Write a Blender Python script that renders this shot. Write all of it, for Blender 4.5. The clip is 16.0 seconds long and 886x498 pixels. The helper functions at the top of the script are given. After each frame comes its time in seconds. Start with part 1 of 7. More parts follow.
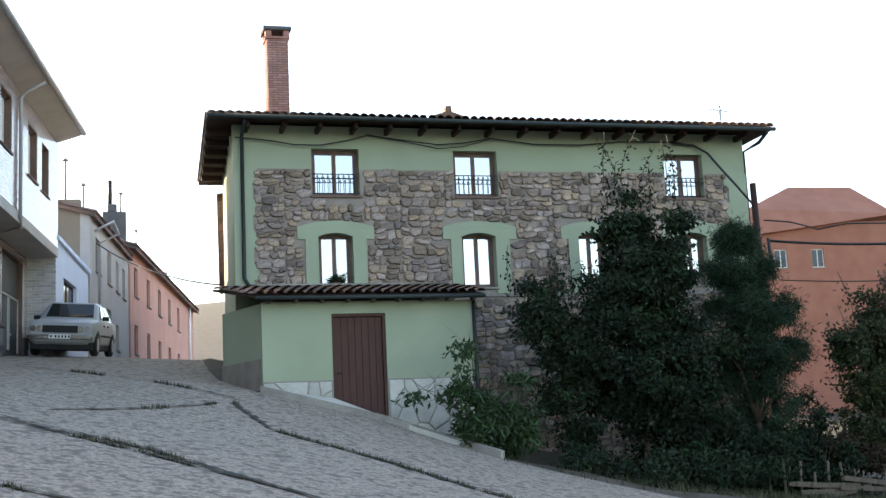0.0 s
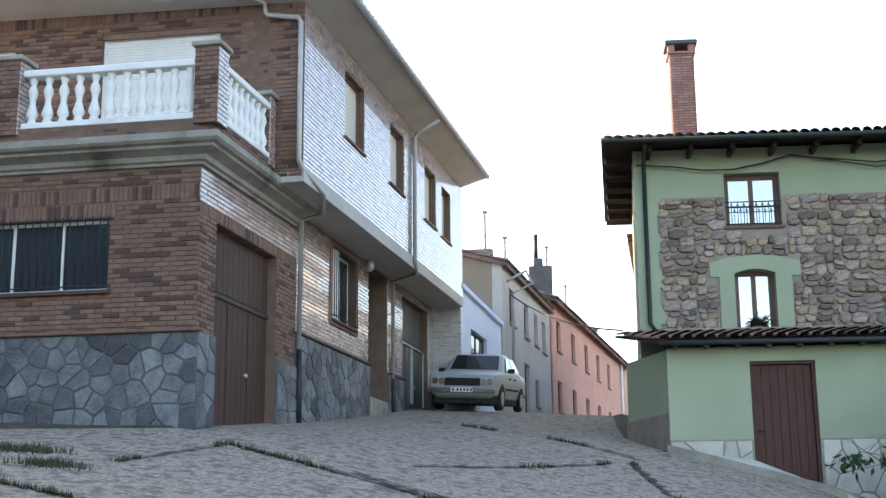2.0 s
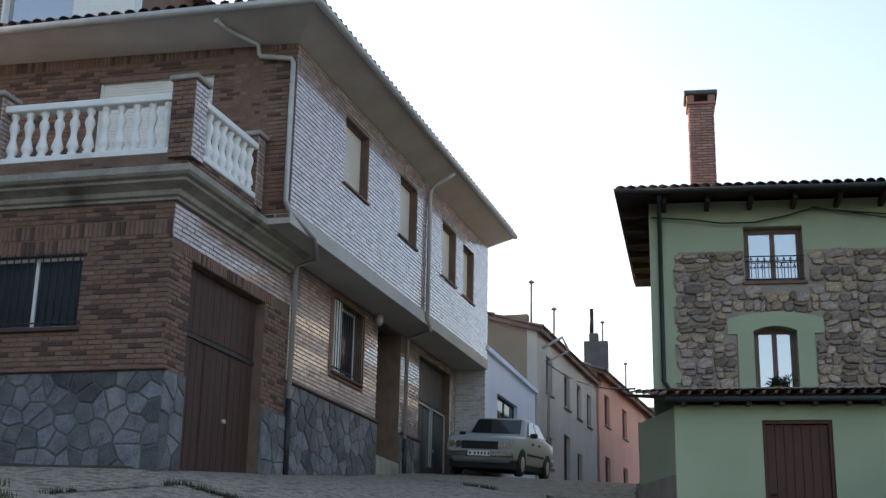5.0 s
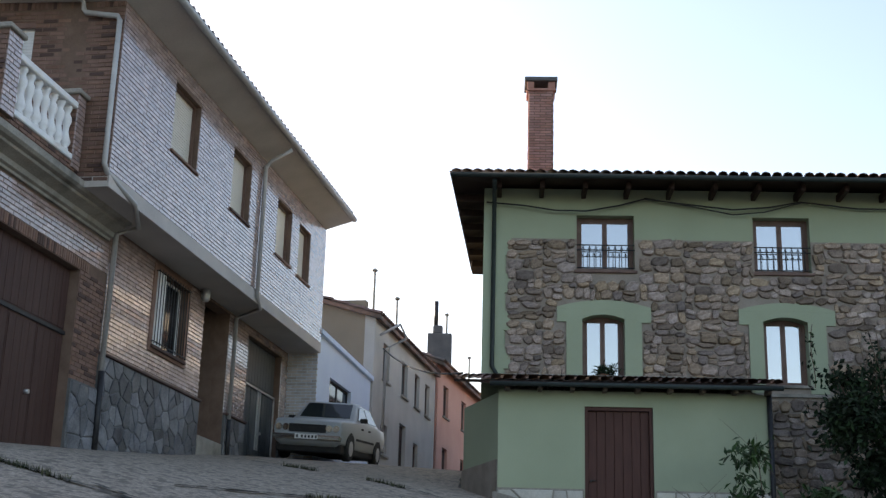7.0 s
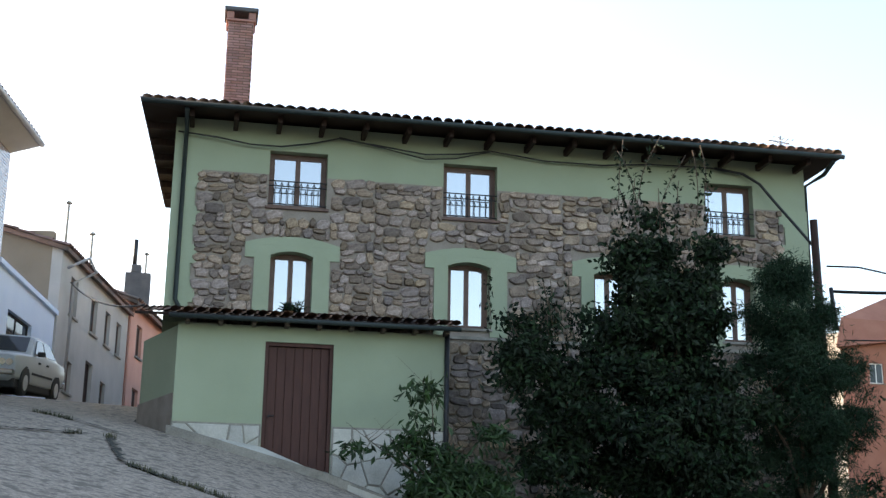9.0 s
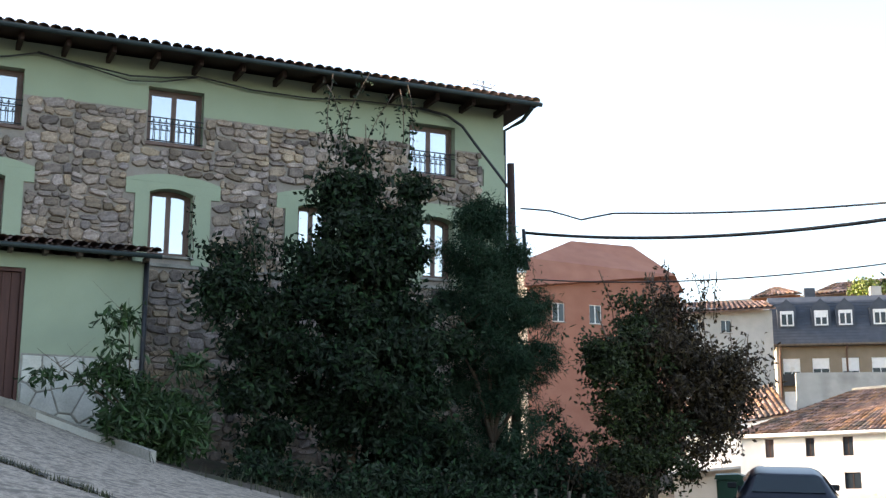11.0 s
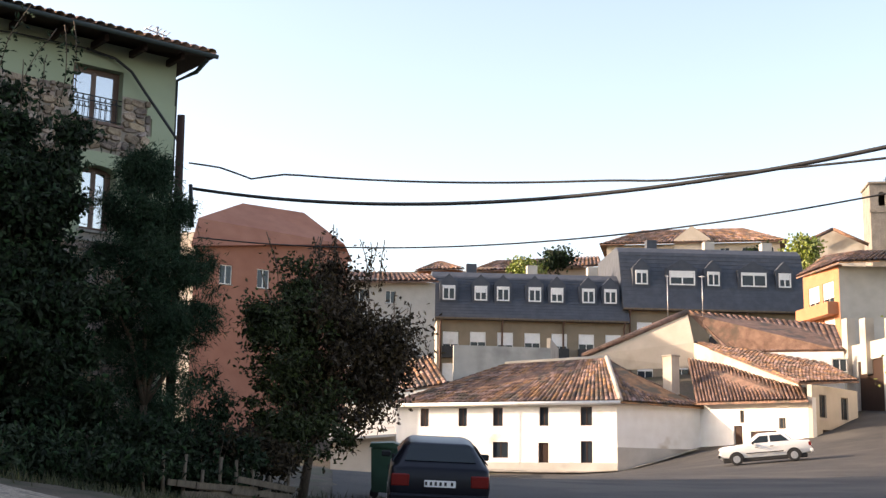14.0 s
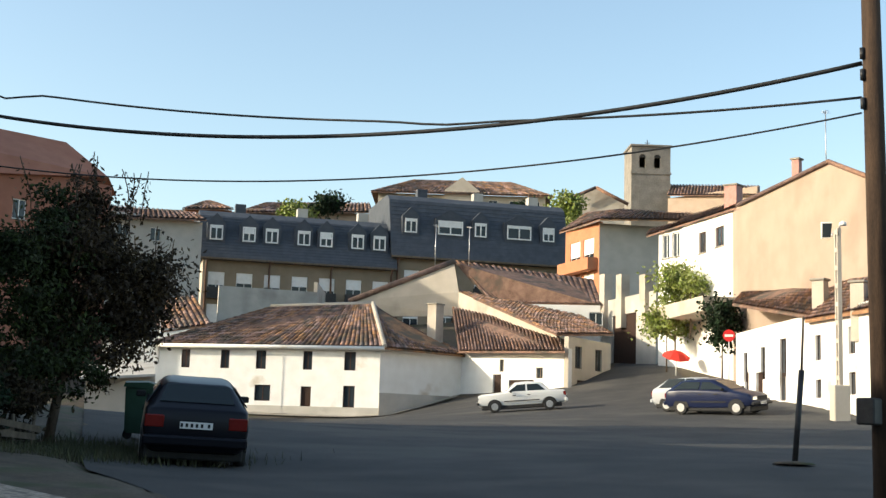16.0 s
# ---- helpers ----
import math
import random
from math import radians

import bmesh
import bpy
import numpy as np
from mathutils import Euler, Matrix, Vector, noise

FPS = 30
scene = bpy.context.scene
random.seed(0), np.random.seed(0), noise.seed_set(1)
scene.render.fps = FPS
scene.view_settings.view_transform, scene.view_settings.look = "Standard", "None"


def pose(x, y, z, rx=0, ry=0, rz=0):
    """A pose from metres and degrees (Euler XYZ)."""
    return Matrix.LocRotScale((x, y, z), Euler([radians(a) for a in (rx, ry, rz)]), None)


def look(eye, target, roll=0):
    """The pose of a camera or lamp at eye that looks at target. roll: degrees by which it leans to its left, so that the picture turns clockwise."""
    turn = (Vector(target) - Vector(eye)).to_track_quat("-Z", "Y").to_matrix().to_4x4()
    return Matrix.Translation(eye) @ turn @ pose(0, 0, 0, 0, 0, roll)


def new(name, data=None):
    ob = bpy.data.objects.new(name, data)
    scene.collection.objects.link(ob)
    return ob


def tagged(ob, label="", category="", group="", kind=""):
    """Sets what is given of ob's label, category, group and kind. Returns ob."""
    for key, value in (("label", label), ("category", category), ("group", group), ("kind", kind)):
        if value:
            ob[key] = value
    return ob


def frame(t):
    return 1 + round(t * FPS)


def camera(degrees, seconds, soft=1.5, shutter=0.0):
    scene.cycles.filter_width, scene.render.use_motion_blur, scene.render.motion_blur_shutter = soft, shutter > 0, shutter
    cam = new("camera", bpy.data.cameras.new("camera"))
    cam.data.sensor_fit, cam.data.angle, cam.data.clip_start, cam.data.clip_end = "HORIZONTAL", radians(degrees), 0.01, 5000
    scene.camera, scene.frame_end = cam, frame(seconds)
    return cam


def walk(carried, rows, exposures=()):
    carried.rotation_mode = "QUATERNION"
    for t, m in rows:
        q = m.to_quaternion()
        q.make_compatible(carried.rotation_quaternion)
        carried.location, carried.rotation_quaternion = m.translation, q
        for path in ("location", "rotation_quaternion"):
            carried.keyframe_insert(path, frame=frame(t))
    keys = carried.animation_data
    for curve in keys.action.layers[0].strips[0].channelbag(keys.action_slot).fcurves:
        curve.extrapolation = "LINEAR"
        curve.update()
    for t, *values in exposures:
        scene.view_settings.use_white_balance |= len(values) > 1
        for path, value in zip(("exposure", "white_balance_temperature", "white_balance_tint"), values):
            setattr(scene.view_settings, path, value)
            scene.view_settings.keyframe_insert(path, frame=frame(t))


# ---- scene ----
cam = camera(38.0, 16.0, soft=1.4)
PATH = [
    (0, (-4.642, -28.714, -1.092), (-4.1320, -26.8080, -0.7660), -2.70),
    (0.5, (-4.289, -27.920, -1.103), (-3.8740, -25.9960, -0.7510), -2.80),
    (1, (-4.001, -27.014, -1.080), (-3.7620, -25.0660, -0.6950), -2.30),
    (1.5, (-3.712, -26.237, -1.036), (-3.6740, -24.2800, -0.6240), -1.40),
    (2, (-3.445, -25.541, -0.980), (-3.6180, -23.5970, -0.5410), -0.50),
    (2.5, (-3.128, -25.126, -1.034), (-3.4630, -23.2110, -0.5640), 0.30),
    (3, (-2.893, -24.765, -1.030), (-3.3060, -22.8710, -0.5400), 0.80),
    (3.2, (-2.823, -24.659, -1.031), (-3.2460, -22.7690, -0.5350), 0.90),
    (5.3, (-1.849, -24.462, -1.515), (-2.1240, -22.5660, -0.9400), 1.30),
    (5.5, (-1.796, -24.462, -1.527), (-2.0510, -22.5640, -0.9510), 1.40),
    (6, (-1.709, -24.342, -1.608), (-1.9120, -22.4390, -1.0270), 1.40),
    (6.5, (-1.617, -24.155, -1.643), (-1.7700, -22.2470, -1.0650), 1.50),
    (7, (-1.511, -23.896, -1.653), (-1.5970, -21.9810, -1.0830), 1.60),
    (7.5, (-1.467, -23.775, -1.693), (-1.4590, -21.8550, -1.1340), 1.40),
    (8, (-1.284, -23.726, -1.718), (-1.1700, -21.8040, -1.1770), 1.30),
    (8.5, (-1.083, -23.745, -1.758), (-0.8530, -21.8280, -1.2380), 1.10),
    (9, (-1.005, -23.672, -1.866), (-0.6510, -21.7700, -1.3590), 0.90),
    (9.5, (-1.133, -23.674, -1.877), (-0.6420, -21.7960, -1.3940), 0.80),
    (10, (-1.311, -23.742, -1.855), (-0.6900, -21.8950, -1.4030), 0.60),
    (10.2, (-1.268, -23.790, -1.915), (-0.6070, -21.9540, -1.4740), 0.40),
    (12.5, (-1.011, -23.542, -1.855), (0.0220, -21.8690, -1.4890), 0.88),
    (13, (-0.925, -23.456, -1.855), (0.1776, -21.8283, -1.4900), 0.79),
    (13.5, (-0.840, -23.371, -1.855), (0.3329, -21.7917, -1.4913), 0.74),
    (14, (-0.754, -23.285, -1.855), (0.4863, -21.7578, -1.4942), 0.78),
    (14.5, (-0.668, -23.199, -1.855), (0.6381, -21.7255, -1.5057), 0.92),
    (15, (-0.582, -23.113, -1.855), (0.7890, -21.6953, -1.5262), 0.99),
    (15.5, (-0.497, -23.028, -1.855), (0.9385, -21.6678, -1.5533), 1.23),
    (16, (-0.411, -22.942, -1.855), (1.0936, -21.6555, -1.5703), 1.72),
]
EXPOSE = [(0, 2.25, 7000, 13), (1.5, 2.4, 6950, 13), (3, 2.05, 6850, 13), (5.5, 1.33, 7100, 15), (7, 1.48, 7150, 16), (9, 2.0, 7100, 13), (10, 2.22, 7000, 13), (12.5, 2.05, 7250, 19), (13.5, 1.75, 7450, 22), (14.5, 1.5, 7750, 17), (15.3, 1.15, 7200, 10), (16, 1.02, 6750, 4)]
walk(cam, [(t, look(eye, target, roll)) for t, eye, target, roll in PATH], EXPOSE)

# ---- light: low sun in the north-west, clear sky ----
SUN_FROM = Vector((-0.77, 0.64, 0.33)).normalized()
world = bpy.data.worlds.new("sky")
scene.world = world
world.use_nodes = True
wn = world.node_tree.nodes
sky = wn.new("ShaderNodeTexSky")
sky.sky_type, sky.sun_disc = "NISHITA", False
sky.sun_elevation = math.asin(SUN_FROM.z)
sky.sun_rotation = math.atan2(SUN_FROM.x, SUN_FROM.y)
sky.air_density, sky.dust_density, sky.ozone_density = 1.0, 1.8, 1.0
wn["Background"].inputs["Strength"].default_value = 0.15
world.node_tree.links.new(sky.outputs[0], wn["Background"].inputs[0])
sun_data = bpy.data.lights.new("sun", "SUN")
sun_data.energy, sun_data.angle, sun_data.color = 3.0, radians(0.5), (1.0, 0.87, 0.71)
sun = new("sun", sun_data)
sun.matrix_world = look(SUN_FROM * 100, (0, 0, 0))


# ---- materials ----
def material(name, a, b, rough=0.8, scale=3.0, fine=40.0, bump=0.3, metal=0.0, vary=0.0, stretch=(1, 1, 1), spec=0.4, stain=None, stain_at=0.62, islands=False, coat=0.0, dark=0.0):
    """Two colours mixed by coarse and fine noise, with relief; vary: change from piece to piece; dark: share of burnt, darker pieces; stain: a third colour in patches."""
    m = bpy.data.materials.new(name)
    m.use_nodes = True
    nt = m.node_tree
    N, L = nt.nodes, nt.links
    bsdf = N["Principled BSDF"]
    co = N.new("ShaderNodeTexCoord")
    mp = N.new("ShaderNodeMapping")
    mp.inputs["Scale"].default_value = stretch
    L.new(co.outputs["Object"], mp.inputs[0])
    n1, n2 = N.new("ShaderNodeTexNoise"), N.new("ShaderNodeTexNoise")
    for n, s, d in ((n1, scale, 5), (n2, fine, 4)):
        n.inputs["Scale"].default_value, n.inputs["Detail"].default_value = s, d
        L.new(mp.outputs[0], n.inputs["Vector"])
    add = N.new("ShaderNodeMath")
    add.operation = "MULTIPLY_ADD"
    add.inputs[1].default_value = 0.6
    L.new(n1.outputs[0], add.inputs[0])
    m2 = N.new("ShaderNodeMath")
    m2.operation = "MULTIPLY"
    m2.inputs[1].default_value = 0.4
    L.new(n2.outputs[0], m2.inputs[0])
    L.new(m2.outputs[0], add.inputs[2])
    ramp = N.new("ShaderNodeValToRGB")
    ramp.color_ramp.elements[0].position, ramp.color_ramp.elements[1].position = 0.36, 0.64
    ramp.color_ramp.elements[0].color, ramp.color_ramp.elements[1].color = (*a, 1), (*b, 1)
    L.new(add.outputs[0], ramp.inputs[0])
    col = ramp.outputs[0]
    if stain:
        n3 = N.new("ShaderNodeTexNoise")
        n3.inputs["Scale"].default_value, n3.inputs["Detail"].default_value = scale * 0.37, 8
        L.new(mp.outputs[0], n3.inputs["Vector"])
        r3 = N.new("ShaderNodeValToRGB")
        r3.color_ramp.elements[0].position, r3.color_ramp.elements[1].position = stain_at - 0.05, stain_at + 0.07
        L.new(n3.outputs[0], r3.inputs[0])
        mx = N.new("ShaderNodeMix")
        mx.data_type = "RGBA"
        L.new(r3.outputs[0], mx.inputs[0])
        L.new(col, mx.inputs[6])
        mx.inputs[7].default_value = (*stain, 1)
        col = mx.outputs[2]
    if vary:
        src = N.new("ShaderNodeNewGeometry" if islands else "ShaderNodeObjectInfo")
        rnd = src.outputs["Random Per Island" if islands else "Random"]
        hsv = N.new("ShaderNodeHueSaturation")
        mr = N.new("ShaderNodeMapRange")
        mr.inputs[3].default_value, mr.inputs[4].default_value = 1 - vary, 1 + vary
        L.new(rnd, mr.inputs[0])
        L.new(mr.outputs[0], hsv.inputs["Value"])
        mul = N.new("ShaderNodeMath")
        mul.operation = "MULTIPLY"
        mul.inputs[1].default_value = 7.31
        L.new(rnd, mul.inputs[0])
        fr = N.new("ShaderNodeMath")
        fr.operation = "FRACT"
        L.new(mul.outputs[0], fr.inputs[0])
        mr2 = N.new("ShaderNodeMapRange")
        mr2.inputs[3].default_value, mr2.inputs[4].default_value = 0.5 - vary * 0.025, 0.5 + vary * 0.025
        L.new(fr.outputs[0], mr2.inputs[0])
        L.new(mr2.outputs[0], hsv.inputs["Hue"])
        mr3 = N.new("ShaderNodeMapRange")
        mr3.inputs[3].default_value, mr3.inputs[4].default_value = 1 - vary * 0.7, 1 + vary * 0.3
        L.new(fr.outputs[0], mr3.inputs[0])
        L.new(mr3.outputs[0], hsv.inputs["Saturation"])
        L.new(col, hsv.inputs["Color"])
        col = hsv.outputs[0]
        if dark:
            m13 = N.new("ShaderNodeMath")
            m13.operation = "MULTIPLY"
            m13.inputs[1].default_value = 13.7
            L.new(rnd, m13.inputs[0])
            f13 = N.new("ShaderNodeMath")
            f13.operation = "FRACT"
            L.new(m13.outputs[0], f13.inputs[0])
            less = N.new("ShaderNodeMath")
            less.operation = "LESS_THAN"
            less.inputs[1].default_value = dark
            L.new(f13.outputs[0], less.inputs[0])
            mxd = N.new("ShaderNodeMix")
            mxd.data_type = "RGBA"
            L.new(less.outputs[0], mxd.inputs[0])
            L.new(col, mxd.inputs[6])
            mxd.inputs[7].default_value = (a[0] * 0.5, a[1] * 0.52, a[2] * 0.6, 1)
            col = mxd.outputs[2]
    L.new(col, bsdf.inputs["Base Color"])
    bsdf.inputs["Roughness"].default_value = rough
    bsdf.inputs["Metallic"].default_value = metal
    bsdf.inputs["Specular IOR Level"].default_value = spec
    bsdf.inputs["Coat Weight"].default_value = coat
    if bump:
        bp = N.new("ShaderNodeBump")
        bp.inputs["Strength"].default_value, bp.inputs["Distance"].default_value = bump, 0.02
        L.new(add.outputs[0], bp.inputs["Height"])
        L.new(bp.outputs[0], bsdf.inputs["Normal"])
    return m


def glass_material(name, tint=(0.75, 0.82, 0.88), rough=0.02, ior=2.8):
    m = bpy.data.materials.new(name)
    m.use_nodes = True
    b = m.node_tree.nodes["Principled BSDF"]
    b.inputs["Base Color"].default_value = (*tint, 1)
    b.inputs["Roughness"].default_value = rough
    b.inputs["Transmission Weight"].default_value = 0.2
    b.inputs["Specular IOR Level"].default_value = 0.5 if ior < 2 else 1.0
    b.inputs["IOR"].default_value = ior
    return m


GREEN = material("green_render", (0.305, 0.345, 0.232), (0.36, 0.402, 0.275), 0.9, 0.8, 60, 0.15, stain=(0.285, 0.325, 0.225), stain_at=0.64)
STONE_MIX = material("fieldstone", (0.152, 0.105, 0.080), (0.41, 0.305, 0.23), 0.9, 5, 34, 0.8, vary=0.5)
STONE_MIX_I = material("fieldstone_far", (0.152, 0.105, 0.080), (0.41, 0.305, 0.23), 0.9, 5, 34, 0.8, vary=0.5, islands=True)
MORTAR = material("mortar", (0.235, 0.195, 0.16), (0.34, 0.29, 0.24), 0.95, 3, 50, 0.5)
PALE_STONE = material("pale_flagstone", (0.42, 0.40, 0.34), (0.58, 0.55, 0.48), 0.85, 3, 40, 0.4, vary=0.18)
SLATE_STONE = material("grey_rubble_stone", (0.052, 0.056, 0.066), (0.165, 0.168, 0.178), 0.5, 3, 30, 0.6, vary=0.5, stain=(0.24, 0.215, 0.19), stain_at=0.64)
SLATE_STONE_I = material("grey_rubble_stone_far", (0.052, 0.056, 0.066), (0.165, 0.168, 0.178), 0.5, 3, 30, 0.6, vary=0.5, islands=True)
GREY_JOINT = material("grey_joint", (0.085, 0.085, 0.085), (0.14, 0.14, 0.137), 0.95, 5, 50, 0.5)
DARK_JOINT = material("dark_joint", (0.022, 0.022, 0.018), (0.06, 0.058, 0.045), 0.95, 6, 60, 0.6)
BRICK = material("brown_brick", (0.155, 0.082, 0.058), (0.222, 0.124, 0.090), 0.75, 6, 60, 0.35, vary=0.14, dark=0.2)
BRICK_I = material("brown_brick_rows", (0.155, 0.082, 0.058), (0.222, 0.124, 0.090), 0.75, 6, 60, 0.35, vary=0.14, islands=True, dark=0.2)
# paler than the brown brick, with the sky's reflection put into the colour
BRICK_SKY_SHEEN = material("glazed_brickwork", (0.30, 0.20, 0.175), (0.43, 0.31, 0.27), 0.2, 6, 60, 0.15, vary=0.2, islands=True, spec=1.0, coat=1.0)
WHITE_GLAZE = material("white_glazed_brickwork", (0.50, 0.47, 0.45), (0.66, 0.63, 0.61), 0.25, 6, 60, 0.1, vary=0.2, islands=True, spec=0.8, coat=0.6)
GARAGE_WOOD = material("garage_door_wood", (0.050, 0.025, 0.020), (0.078, 0.040, 0.032), 0.6, 4, 30, 0.2, stretch=(6, 6, 0.5), spec=0.25)
SOOT = material("sooty_render", (0.07, 0.07, 0.075), (0.13, 0.125, 0.125), 0.9, 2, 30, 0.3)
BRICK_JOINT = material("brick_joint", (0.13, 0.082, 0.06), (0.19, 0.125, 0.092), 0.95, 4, 60, 0.3)
CONCRETE = material("weathered_concrete", (0.22, 0.20, 0.17), (0.36, 0.33, 0.28), 0.9, 2.5, 40, 0.4, stain=(0.12, 0.11, 0.09), stain_at=0.6)
SLAB = material("road_concrete", (0.135, 0.109, 0.085), (0.43, 0.36, 0.285), 0.95, 17, 60, 0.18, stain=(0.14, 0.118, 0.095), stain_at=0.55)
ASPHALT = material("asphalt", (0.038, 0.038, 0.039), (0.070, 0.067, 0.063), 0.92, 0.6, 80, 0.4, stain=(0.082, 0.077, 0.07), stain_at=0.6, spec=0.25)
DIRT = material("dry_earth", (0.045, 0.036, 0.026), (0.105, 0.082, 0.058), 0.95, 2.5, 30, 0.8, stain=(0.05, 0.055, 0.025), stain_at=0.56)
WHITE_WALL = material("whitewash", (0.74, 0.72, 0.68), (0.84, 0.83, 0.80), 0.9, 1.2, 30, 0.2, stain=(0.55, 0.49, 0.40), stain_at=0.66)
BLUE_WHITE = material("pale_plaster", (0.60, 0.69, 0.82), (0.68, 0.76, 0.87), 0.9, 1.0, 40, 0.15)
WHITE_PAINT = material("white_paint", (0.72, 0.71, 0.68), (0.82, 0.81, 0.79), 0.6, 3, 50, 0.1, stain=(0.6, 0.57, 0.52), stain_at=0.7)
OCHRE = material("ochre_plaster", (0.211, 0.168, 0.117), (0.265, 0.215, 0.156), 0.9, 1.0, 40, 0.15)
PINK = material("salmon_plaster", (0.62, 0.33, 0.25), (0.70, 0.40, 0.31), 0.9, 0.8, 40, 0.15)
GREY_WALL = material("grey_plaster", (0.38, 0.36, 0.32), (0.50, 0.475, 0.43), 0.9, 0.8, 40, 0.2, stain=(0.30, 0.28, 0.25))
BEIGE = material("beige_plaster", (0.31, 0.237, 0.185), (0.37, 0.29, 0.23), 0.9, 0.7, 40, 0.15, stain=(0.29, 0.22, 0.17), stain_at=0.6)
CREAM = material("cream_plaster", (0.42, 0.37, 0.305), (0.51, 0.455, 0.385), 0.9, 0.8, 40, 0.15, stain=(0.35, 0.30, 0.245), stain_at=0.6)
DULL_ORANGE = material("dull_orange_render", (0.25, 0.105, 0.07), (0.32, 0.145, 0.098), 0.9, 0.8, 40, 0.2)
ORANGE = material("orange_brick_wall", (0.400, 0.160, 0.080), (0.480, 0.216, 0.112), 0.85, 1.0, 40, 0.2)
TILE = material("roof_tile", (0.28, 0.12, 0.07), (0.44, 0.22, 0.13), 0.85, 4, 40, 0.4, vary=0.35)
TILE_I = material("roof_tile_rows", (0.135, 0.066, 0.042), (0.315, 0.172, 0.108), 0.85, 2, 30, 0.5, vary=0.55, islands=True, stain=(0.10, 0.075, 0.055), stain_at=0.56)
TILE_DARK = material("old_roof_tile_rows", (0.105, 0.055, 0.041), (0.215, 0.122, 0.088), 0.85, 2, 30, 0.5, vary=0.45, islands=True)
SLATE = material("slate_roof", (0.040, 0.048, 0.062), (0.068, 0.078, 0.096), 0.7, 1.5, 30, 0.3)
DARK_WOOD = material("dark_wood", (0.026, 0.014, 0.010), (0.050, 0.027, 0.019), 0.65, 4, 30, 0.3, stretch=(6, 6, 0.6), spec=0.2)
BROWN_WOOD = material("brown_door_wood", (0.062, 0.026, 0.020), (0.098, 0.042, 0.032), 0.6, 4, 40, 0.25, stretch=(6, 6, 0.5), spec=0.25)
OLD_WOOD = material("grey_weathered_wood", (0.085, 0.063, 0.045), (0.16, 0.125, 0.09), 0.9, 3, 30, 0.5, stretch=(3, 3, 0.6))
FRAME_WOOD = material("window_frame_wood", (0.11, 0.06, 0.045), (0.17, 0.10, 0.075), 0.5, 5, 40, 0.15)
BLACK_IRON = material("black_iron", (0.02, 0.02, 0.022), (0.04, 0.04, 0.042), 0.5, 8, 60, 0.2, metal=0.3)
DARK_PIPE = material("dark_green_pipe", (0.022, 0.032, 0.03), (0.036, 0.046, 0.042), 0.6, 5, 40, 0.1, spec=0.25)
ZINC = material("zinc_pipe", (0.36, 0.35, 0.34), (0.48, 0.46, 0.44), 0.5, 4, 40, 0.1, metal=0.3)
CABLE = material("black_cable", (0.015, 0.015, 0.015), (0.03, 0.03, 0.03), 0.6, 8, 60, 0.0)
STEEL = material("galvanised_steel", (0.40, 0.40, 0.40), (0.55, 0.55, 0.55), 0.4, 8, 60, 0.1, metal=0.7)
GLASS = glass_material("window_glass", (0.10, 0.13, 0.16))
CAR_GLASS = glass_material("car_glass", (0.02, 0.028, 0.03), 0.03, 1.4)
FAR_GLASS = glass_material("distant_window_glass", (0.03, 0.04, 0.05), 0.05, 1.4)
# near-black that stands in for the shade inside rooms, flue and arches
UNLIT_DARK = material("unlit_interior", (0.02, 0.02, 0.02), (0.04, 0.036, 0.03), 0.9, 2, 20, 0.0)
CURTAIN = material("white_curtain", (0.30, 0.30, 0.31), (0.42, 0.42, 0.43), 0.9, 4, 40, 0.2, stretch=(5, 5, 0.5))
SHUTTER = material("cream_roller_shutter", (0.58, 0.52, 0.42), (0.66, 0.60, 0.50), 0.6, 2, 40, 0.1)
SOFFIT = material("pale_soffit", (0.42, 0.38, 0.35), (0.52, 0.48, 0.44), 0.85, 1.5, 40, 0.1)
LEAF = material("broad_leaves", (0.009, 0.020, 0.010), (0.028, 0.046, 0.021), 0.75, 1.2, 20, 0.0, spec=0.1, vary=0.6, islands=True)
LEAF_DRY = material("brownish_leaves", (0.030, 0.024, 0.013), (0.078, 0.050, 0.027), 0.7, 1.2, 20, 0.0, spec=0.15, vary=0.55, islands=True)
LEAF_MID = material("olive_leaves", (0.022, 0.034, 0.012), (0.055, 0.068, 0.024), 0.7, 1.2, 20, 0.0, spec=0.15, vary=0.5, islands=True)
LEAF_LIGHT = material("yellow_green_leaves", (0.14, 0.19, 0.03), (0.26, 0.30, 0.06), 0.5, 1.2, 20, 0.0, vary=0.3, islands=True)
NEEDLE = material("conifer_needles", (0.014, 0.032, 0.018), (0.036, 0.064, 0.034), 0.85, 1.5, 20, 0.0, spec=0.05, vary=0.4, islands=True)
GRASS = material("rough_grass", (0.03, 0.04, 0.016), (0.085, 0.08, 0.036), 0.8, 1.2, 20, 0.0, vary=0.4, islands=True)
BARK = material("bark", (0.07, 0.05, 0.035), (0.14, 0.10, 0.07), 0.95, 4, 30, 0.8, stretch=(3, 3, 0.7))
RUBBER = material("tyre_rubber", (0.015, 0.015, 0.015), (0.025, 0.025, 0.025), 0.8, 8, 60, 0.1)
CHROME = material("chrome", (0.6, 0.6, 0.6), (0.7, 0.7, 0.7), 0.15, 5, 40, 0.0, metal=1.0)
RED_LAMP = material("red_lamp", (0.13, 0.012, 0.01), (0.18, 0.016, 0.012), 0.15, 5, 40, 0.0)
RED_CLOTH = material("red_cloth", (0.62, 0.035, 0.025), (0.75, 0.05, 0.035), 0.8, 3, 40, 0.1)
RED_SIGN = material("red_sign_paint", (0.55, 0.02, 0.02), (0.6, 0.03, 0.03), 0.4, 3, 40, 0.0)
PLATE = material("number_plate", (0.72, 0.72, 0.70), (0.78, 0.78, 0.76), 0.4, 3, 40, 0.0)
